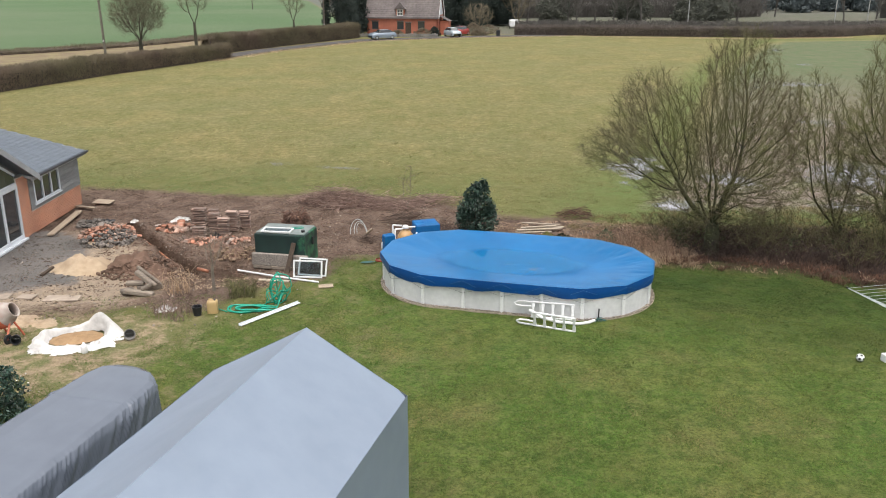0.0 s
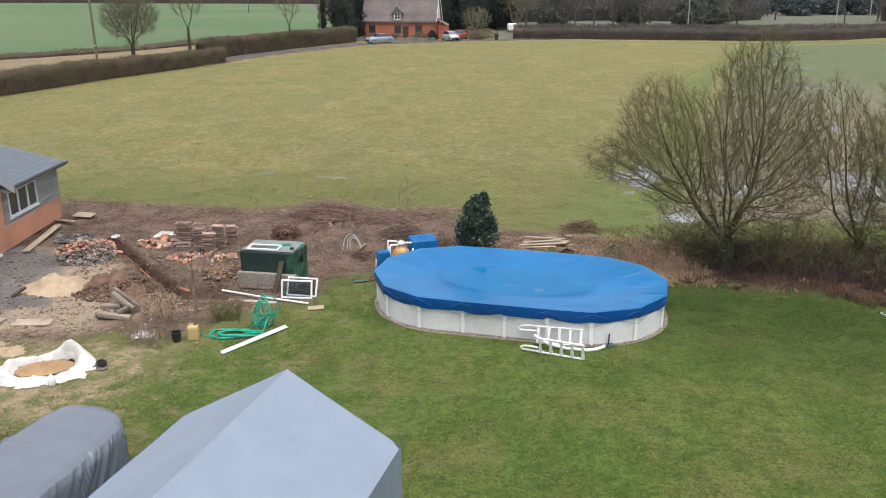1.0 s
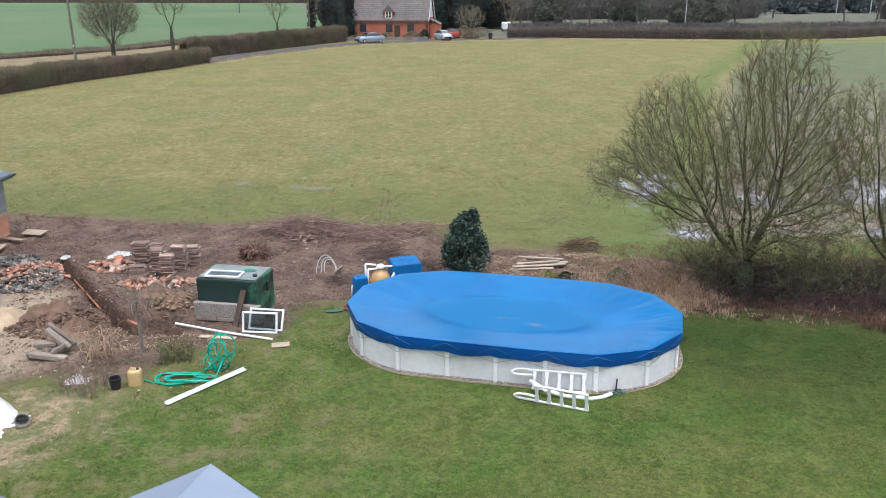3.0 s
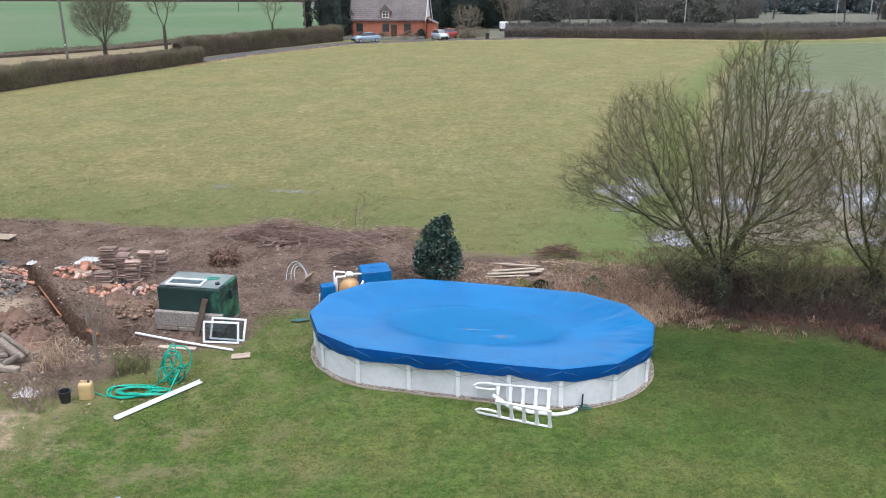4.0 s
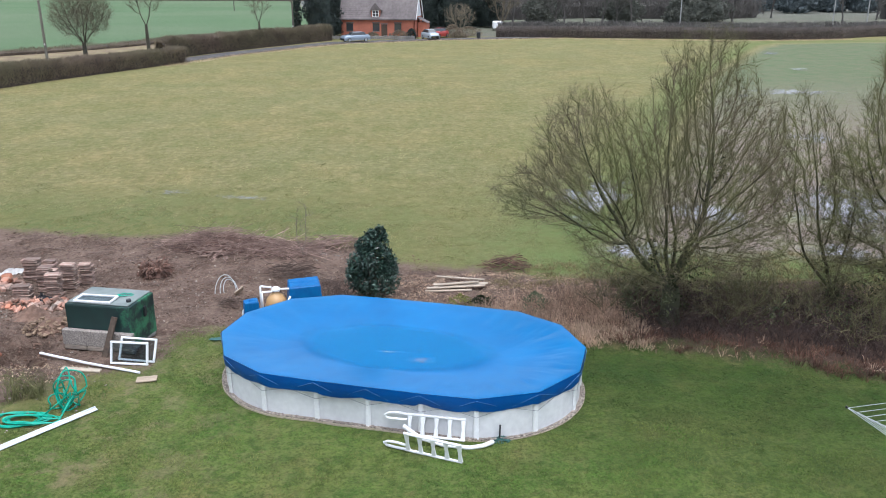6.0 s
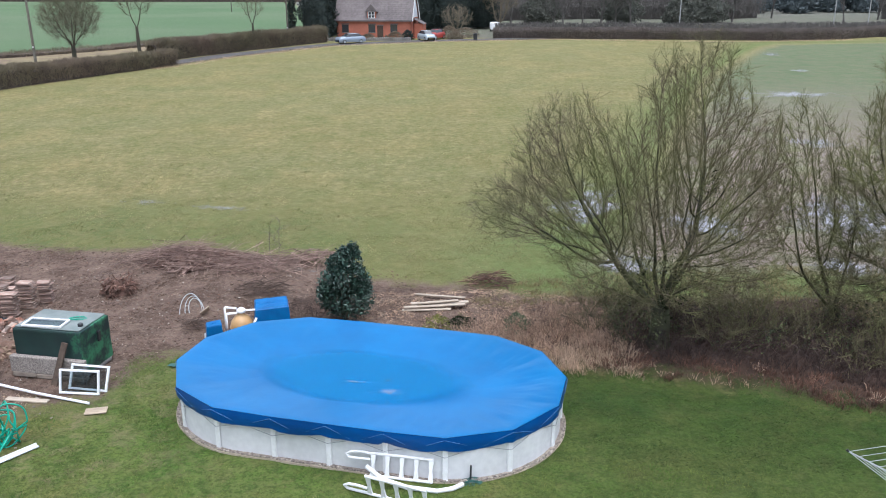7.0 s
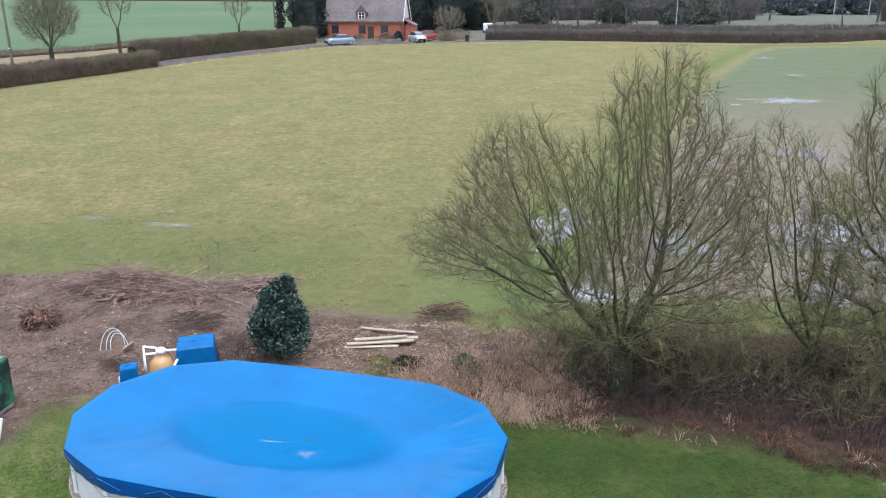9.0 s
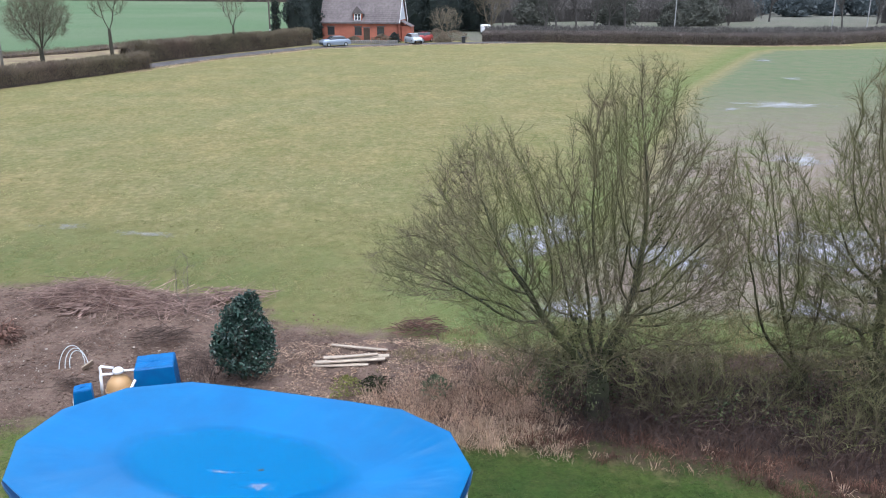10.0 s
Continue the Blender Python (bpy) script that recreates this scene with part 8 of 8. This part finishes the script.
        for dz in (-h / 2, h / 2):
            part("frame_bar", Geo().box((x, y + 0.035, z + dz), (w, 0.06, 0.07)), M_DARKWOOD, o)
        part("arch", Geo().box((x, y + 0.006, z + h / 2 + 0.13), (w + 0.25, 0.05, 0.16)), M_OLDROOF, o)
        return o

    for x in (2.9, 6.6, 11.1):
        opening("window", x, 1.65, 1.1, 1.2)
    opening("door", 5.2, 1.05, 0.95, 2.05, pane_m=M_DARKWOOD)
    # dormer
    dm = part("dormer", Geo().box((6.6, 0.0, 3.75), (1.5, 0.9, 1.6)), M_OLDBRICK, ct, "small gabled dormer")
    g = Geo().add([(6.6 - 1.05, 0.62, 4.35), (6.6, 0.62, 5.55), (6.6 + 1.05, 0.62, 4.35), (6.6 - 1.05, -2.2, 4.35), (6.6, -2.2, 5.55), (6.6 + 1.05, -2.2, 4.35)], [(0, 1, 4, 3), (1, 2, 5, 4), (0, 2, 1)])
    part("dormer_roof", g, M_OLDROOF, dm)
    part("pane", Geo().box((6.6, 0.47, 3.85), (0.95, 0.03, 1.0)), M_GLASS, dm)
    for c, s in (((6.6, 0.5, 3.35), (1.1, 0.06, 0.1)), ((6.6, 0.5, 4.35), (1.1, 0.06, 0.1)), ((6.1, 0.5, 3.85), (0.1, 0.06, 0.95)), ((7.1, 0.5, 3.85), (0.1, 0.06, 0.95)), ((6.6, 0.5, 3.85), (0.1, 0.06, 0.95)), ((6.6, 0.503, 3.85), (0.95, 0.06, 0.06))):
        part("dormer_frame", Geo().box(c, s), M_WHITE, dm)
    part("side_extension", Geo().box((-0.9, -2.6, 1.2), (1.5, 2.6, 2.4)), M_OLDBRICK, ct)
    part("side_roof", Geo().add([(-1.8, -1.1, 2.3), (-1.8, -4.1, 2.3), (-0.02, -4.1, 3.2), (-0.02, -1.1, 3.2)], [(0, 1, 2, 3)]), M_OLDROOF, ct)


build_cottage()


def build_car(name, label, x, y, rz, paint, small=False, group=""):
    """A family car: body shell, glasshouse, wheels, lights."""
    c = thing(name, label, "car", x, y, 0.09, rz, group)
    l, w, h = (3.9, 1.68, 1.5) if small else (4.5, 1.76, 1.45)
    prof = [(-0.5, 0.3, 0.55), (-0.49, 0.45, 0.62), (-0.42, 0.6, 0.66), (-0.2, 0.64, 0.68), (0.0, 0.66, 0.69), (0.25, 0.66, 0.69), (0.44, 0.64, 0.67), (0.49, 0.5, 0.63), (0.5, 0.32, 0.56)]

    def shell(i, j):
        p = prof[j]
        u, v = ((-1, 0.0), (-1.02, 0.45), (-0.95, 0.9), (-0.7, 1.0), (0.7, 1.0), (0.95, 0.9), (1.02, 0.45), (1, 0.0))[i]
        return (p[0] * l, u * w / 2 * (p[2] / 0.69), 0.22 + v * (p[1] * h - 0.22 + 0.12))

    body = part("body", Geo().grid(8, 9, shell), paint, c, smooth=True)
    g = Geo().grid(6, 5, lambda i, j: ((-0.26, -0.12, 0.05, 0.26, 0.42)[j] * l * (0.96 if small else 1), ((-0.92, -0.75, -0.68, 0.68, 0.75, 0.92)[i]) * w / 2 * 0.97, (0.66 * h if j in (0, 4) else h * (0.95, 0.95, 1.0, 1.0, 0.95, 0.95)[i]) if i not in (0, 5) else 0.66 * h))
    part("glasshouse", g, M_GLASS, c, "dark windows", smooth=False)
    part("roof_panel", Geo().box((0.08 * l, 0, h * 0.995), (0.3 * l, w * 0.66, 0.05), None, 0.02), paint, c)
    for u in (-0.31, 0.31):
        for s in (-1, 1):
            wh = part("wheel", Geo().lathe([(0.2, -0.1), (0.3, -0.09), (0.32, 0), (0.3, 0.09), (0.2, 0.1)], 18, pose(u * l, s * (w / 2 - 0.08), 0.3, 90, 0, 0)), M_TYRE, c)
            part("rim", Geo().lathe([(0.0, 0.07), (0.2, 0.09), (0.21, 0.0), (0.2, -0.09), (0.0, -0.07)], 14, pose(u * l, s * (w / 2 - 0.08), 0.3, 90, 0, 0)), M_METAL, wh)
    for s in (-1, 1):
        part("headlight", Geo().box((-0.475 * l, s * w * 0.34, 0.62), (0.14, 0.3, 0.14), None, 0.03), M_UPVC, c)
        part("tail_light", Geo().box((0.485 * l, s * w * 0.36, 0.72), (0.08, 0.2, 0.2), None, 0.02), M_RED, c)
    return c


build_car("hatchback", "silver hatchback parked nose-out by the cottage", 0.9, 147.2, 115, M_CARPAINT, True, "cars")
build_car("hatchback", "red hatchback parked behind a silver one", 2.3, 150.6, 60, M_RED, True, "cars")
build_car("saloon", "blue-grey saloon on the country lane", -10.6, 142.0, 32, M_BLUECAR, False, "cars")
wb = thing("wheelie_bin", "dark wheelie bin by the lane", "bin", 8.7, 148.5, 0)
part("body", Geo().box((0, 0, 0.5), (0.6, 0.7, 1.0), None, 0.05), M_BLACK, wb)
part("lid", Geo().box((0, 0, 1.04), (0.64, 0.76, 0.07), None, 0.02), M_BLACK, wb)
# box on wheels that stands in for white cloth hung to dry
cvn = thing("white_trailer", "white trailer shape standing in for drying cloth beyond the hedge", "trailer", 13.0, 171.0, 0, 0)
part("body", Geo().box((0, 0, 1.0), (1.8, 2.4, 1.3), None, 0.15), M_WHITE, cvn)
part("wheel", Geo().lathe([(0.1, -0.1), (0.4, -0.1), (0.42, 0), (0.4, 0.1), (0.1, 0.1)], 16, pose(-0.8, -0.6, 0.42, 0, 90, 0)), M_TYRE, cvn)
part("wheel", Geo().lathe([(0.1, -0.1), (0.4, -0.1), (0.42, 0), (0.4, 0.1), (0.1, 0.1)], 16, pose(0.8, -0.6, 0.42, 0, 90, 0)), M_TYRE, cvn)
part("chassis", Geo().box((0, 0, 0.3), (1.5, 2.2, 0.12)), M_BLACK, cvn)
# low front-garden wall and shrubs before the cottage
gw = thing("garden_wall", "low stone garden wall before the cottage", "wall", 0, 0, 0)
rng = random.Random(6)
for k in range(40):
    x = -15.0 + k * 0.34
    part("coping_stone", Geo().box((x, 148.2 - (x + 15) * 0.05, 0.25 + rng.uniform(-0.03, 0.05)), (0.3, 0.3, 0.55 + rng.uniform(-0.08, 0.1)), Matrix.Rotation(rng.uniform(-0.1, 0.1), 3, "Z"), 0.05), M_CONC, gw)


def blob_shrub(name, label, x, y, rx, ry, h, count, size, material, seed, cat="shrub"):
    p = ball_points(count, seed, lambda q: math.sin(min(1, q * 0.78 + 0.22) * math.pi) ** 0.7 + 0.05)
    return solo(name, leaves(name, p * np.array([rx, ry, h]), size, material, seed), material, label, cat, x, y, 0)


for x, y, rx, h, mt, seed in ((-8.5, 149.5, 1.2, 1.0, M_HEDGE, 1), (-4.2, 149, 1.4, 1.4, M_HEDGE, 2), (-2.2, 149.4, 0.9, 1.6, M_EVERG, 3), (-11.5, 150, 1.6, 0.9, M_EVERG, 4), (4.5, 153, 1.6, 2.0, M_HEDGE, 5), (7.2, 155, 2.2, 1.6, M_HEDGE, 6),
                              (5.6, 150.5, 1.5, 1.1, M_HEDGE, 7)):
    blob_shrub("garden_shrub", "clipped garden shrub near the cottage", x, y, rx, rx, h, 900, 0.14, mt, seed + 60)

# ---- trees of the middle distance and beyond ----
def far_tree(seed, h, spread_deg, kids=(0, 5, 6, 8), lift=0.05, r=0.16, shrink=0.6, material=None, trunk=0.62):
    """A bare tree for the distance, one thing with trunk and crown."""
    b = Branches(seed, 0.017, (1, 0.9, 0.9, 1))
    b.grow(Vector((0, 0, 0)), Vector((0, 0, 1)), h * trunk, r, 3, kids, spread_deg, lift, 0.08, 6, shrink)
    for e in list(b.ends):
        if b.rng.random() < 0.5:
            d = Vector((b.rng.gauss(0, 0.5), b.rng.gauss(0, 0.5), 0.7))
            b.twig.tube([e, e + d * 0.4, e + d * 0.9], [0.02, 0.014, 0.004], 3, False)
    t = thing("bare_tree", "bare winter tree in the distance", "tree", 0, 0, -50, 0, "distant bare trees")
    part("trunk", b.wood, material or M_FARTWIG, t)
    me = b.twig
    part("crown", me, material or M_FARTWIG, t)
    return t


M_MIDBARK = mat("olive_bark", (0.085, 0.08, 0.058), (0.065, 0.062, 0.045), 1.5, 0.95, bump=0.2)
M_MIDTWIG = mat("olive_winter_twig", (0.15, 0.135, 0.095), (0.13, 0.125, 0.075), 0.3, 0.95, bump=0, dirt=0.2, island=0.2)
crown_tree(-36.9, 104.0, "round-headed bare tree behind the lane hedge", [(-36.9, 104, 6.0, 3.3, 3.2, 2.9, 1700)], [((0.55 * math.cos(k * 0.9), 0.55 * math.sin(k * 0.9), 0.8), 1.0) for k in range(7)] + [((0.85 * math.cos(k * 1.3 + 0.4), 0.85 * math.sin(k * 1.3 + 0.4), 0.5), 0.7) for k in range(5)] + [((0, 0, 1), 1.6)], 41, 2.8, 0.24, 0.24, 0.0085, 5, 0.8, M_MIDBARK, M_MIDTWIG)
crown_tree(-32.5, 112.0, "slender forked bare tree behind the lane hedge", [(-33.5, 112, 7.2, 1.3, 1.3, 1.9, 190), (-31.5, 112, 7.4, 1.2, 1.2, 2.0, 190)], [((-0.4, 0, 1), 1.6), ((0.4, 0, 1), 1.6)], 52, 4.3, 0.2, 0.26, 0.011, 3, 0.7, M_MIDBARK, M_MIDTWIG)
crown_tree(-23.2, 132.0, "thin bare tree rising from the lane hedge", [(-23.2, 132, 6.4, 1.9, 1.8, 2.2, 220)], [((-0.3, 0, 1), 1.6), ((0.35, 0, 1), 1.6)], 53, 3.6, 0.16, 0.3, 0.013, 3, 0.8, M_MIDBARK, M_MIDTWIG)
ivy_tree = crown_tree(-20.5, 148.0, "ivy-clad bare tree behind the lane hedge", [(-20.5, 148, 8.4, 2.2, 2.2, 3.0, 260)], [((-0.3, 0, 1), 2.0), ((0.35, 0, 1), 2.0), ((0, 0, 1), 2.4)], 54, 4.0, 0.3, 0.36, 0.016, 3, 0.8, M_MIDBARK, M_MIDTWIG)
part("ivy", leaves("ivy", ball_points(1400, 91, lambda q: 0.75 - 0.25 * q) * np.array([1, 1, 7.5]), 0.2, M_EVERG, 12), M_EVERG, ivy_tree, "dark ivy sleeve")
proto = [far_tree(61 + k, (11, 13, 10)[k], (34, 40, 46)[k], (0, 5, 7, 10), 0.05, 0.22, 0.58) for k in range(3)]
rng = random.Random(17)
first = [True] * 3
spots = [(28, 190), (33, 196), (38, 186), (22, 200), (46, 205), (52, 196), (60, 210), (88, 195), (95, 188), (100, 205), (80, 215), (110, 195), (66, 200), (17, 186), (25, 182), (34, 180), (42, 190), (10, 192), (14, 200)]
spots += [(rng.uniform(15, 80), rng.uniform(205, 290)) for _ in range(26)] + [(rng.uniform(100, 200), rng.uniform(190, 320)) for _ in range(26)] + [(rng.uniform(-14, 16), rng.uniform(185, 240)) for _ in range(10)]
for k, (x, y) in enumerate(spots):
    i = k % 3
    m = pose(x, y, -0.2, 0, 0, rng.uniform(0, 360))
    if first[i]:
        proto[i].matrix_basis = m
        first[i] = False
    else:
        copy_thing(proto[i], m)


def evergreen(x, y, r, h, seed, label, count=9000, size=0.2, material=None):
    """A dark evergreen: trunk and an uneven crown of leaf sprays."""
    t = thing("evergreen_tree", label, "tree", x, y, 0)
    p = ball_points(count, seed, lambda q: (math.sin(min(1, q * 0.75 + 0.25) * math.pi) ** 0.6 + 0.04))
    part("crown", leaves("crown", p * np.array([r, r, h]) + np.array([0, 0, 0.3]), size, material or M_EVERG, seed), material or M_EVERG, t)
    part("trunk", Geo().tube([(0, 0, 0), (0, 0, h * 0.6)], [0.3, 0.12], 8), M_BARK, t)
    core = Geo().grid(16, 12, lambda i, j: (lambda a, q: (r * 0.78 * (math.sin(min(1, q * 0.75 + 0.25) * math.pi) ** 0.6) * math.cos(a) * (1 + 0.3 * nz(math.cos(a) * 2 + q * 4, math.sin(a) * 2, seed)), r * 0.78 * (math.sin(min(1, q * 0.75 + 0.25) * math.pi) ** 0.6) * math.sin(a) * (1 + 0.3 * nz(math.cos(a) * 2 + q * 4, math.sin(a) * 2, seed)), 0.3 + 0.92 * h * q))(2 * math.pi * i / 16, j / 11), True)
    part("inner_foliage", core, material or M_EVERG, t)


evergreen(-17.0, 152, 3.0, 9.5, 1, "dark dense evergreen beside the cottage")
evergreen(-14.2, 158, 2.2, 8.5, 2, "dark dense evergreen beside the cottage")
evergreen(5.5, 178, 4.2, 13, 3, "tall dark evergreen behind the cottage")
evergreen(10.5, 182, 4.0, 12, 4, "tall dark evergreen behind the cottage")
evergreen(0.0, 180, 4.0, 13, 5, "tall dark evergreen behind the cottage")
M_TANTWIG = mat("tan_twig", (0.21, 0.175, 0.125), (0.17, 0.15, 0.1), 0.3, 0.95, bump=0, dirt=0.2, island=0.2)
crown_tree(5.9, 164, "rounded tan bare tree behind the cottage", [(5.9, 164, 2.9, 2.9, 2.6, 2.0, 420)], [((math.cos(a), math.sin(a), 0.9), 0.9) for a in (0, 1.3, 2.5, 3.8, 5)], 61, 0.6, 0.16, 0.3, 0.018, 3, 0.7, M_TANTWIG, M_TANTWIG)
crown_tree(14.2, 178, "tall olive bare tree behind the cottage garden", [(14.2, 178, 6.2, 3.8, 3.2, 4.2, 650)], [((math.cos(a) * 0.7, math.sin(a) * 0.7, 0.9), 1.6) for a in (0, 1.3, 2.5, 3.8, 5)], 62, 1.4, 0.24, 0.36, 0.02, 3, 0.9, M_TANTWIG, M_TANTWIG)
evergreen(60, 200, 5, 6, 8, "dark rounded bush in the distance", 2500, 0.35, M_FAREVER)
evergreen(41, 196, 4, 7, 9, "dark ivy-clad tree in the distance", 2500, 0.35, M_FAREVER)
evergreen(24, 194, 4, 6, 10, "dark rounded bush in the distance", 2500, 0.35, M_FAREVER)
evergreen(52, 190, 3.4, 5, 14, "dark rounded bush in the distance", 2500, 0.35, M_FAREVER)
# conifer colour lifted towards pale blue for the haze in between
M_FARPINE = mat("haze_tinted_conifer", (0.12, 0.15, 0.155), (0.14, 0.165, 0.17), 0.2, 0.95, bump=0, island=0.05, leaf=0.4)
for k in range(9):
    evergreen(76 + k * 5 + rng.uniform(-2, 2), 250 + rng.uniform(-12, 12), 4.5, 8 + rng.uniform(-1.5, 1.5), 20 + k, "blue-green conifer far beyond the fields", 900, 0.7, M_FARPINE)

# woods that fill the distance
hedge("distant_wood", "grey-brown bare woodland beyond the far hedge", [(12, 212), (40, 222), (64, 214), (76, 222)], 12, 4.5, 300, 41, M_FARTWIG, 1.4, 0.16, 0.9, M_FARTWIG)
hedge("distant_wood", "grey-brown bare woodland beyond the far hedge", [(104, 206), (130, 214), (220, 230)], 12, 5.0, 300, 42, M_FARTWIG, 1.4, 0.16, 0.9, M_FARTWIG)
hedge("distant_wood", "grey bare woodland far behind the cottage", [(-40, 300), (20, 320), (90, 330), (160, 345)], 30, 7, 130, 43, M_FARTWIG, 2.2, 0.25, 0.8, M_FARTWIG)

# poles
for x, y, h, r, mt, lean_, lab in ((-41.3, 104, 9.0, 0.17, M_GREYPOLE, -0.12, "dark wooden utility pole beside the crop field"), (-19.6, 139, 8.5, 0.13, M_POLE, 0.0, "dark wooden utility pole beside the lane"), (50.5, 184, 9.0, 0.12, M_PALEPOLE, 0.05, "pale utility pole beyond the far hedge"),
                                   (82.5, 187, 9.0, 0.12, M_PALEPOLE, 0.05, "pale utility pole beyond the far hedge"), (86.6, 181, 9.5, 0.12, M_PALEPOLE, 0.05, "pale utility pole beyond the far hedge"), (-60, 270, 9, 0.14, M_POLE, 0, "dark wooden utility pole in the crop field")):
    pl = thing("utility_pole", lab, "pole", x, y, 0, 0, "utility poles")
    part("shaft", Geo().tube([(0, 0, -0.2), (lean_, 0, h)], [r, r * 0.75], 8), mt, pl)
    part("cross_arm", Geo().box((lean_, 0, h - 0.4), (1.4, 0.1, 0.12)), mt, pl)
    if y < 150:
        part("marker_plate", Geo().box((0, -r - 0.01, 2.6), (0.14, 0.02, 0.18)), M_WHITE, pl)

# hills that close the distance
g = Geo()
g.grid(60, 6, lambda i, j: (-1400 + i * 50.0, 950 + 90 * j, (0, 16, 26, 30, 24, 0)[j] * (0.75 + 0.3 * nz(i * 0.22, j * 0.2, 4))))
solo("hill", g, M_BLUEHAZE, "wooded hill on the horizon in a haze-blue tint", "hill", kind="structure", smooth=True)
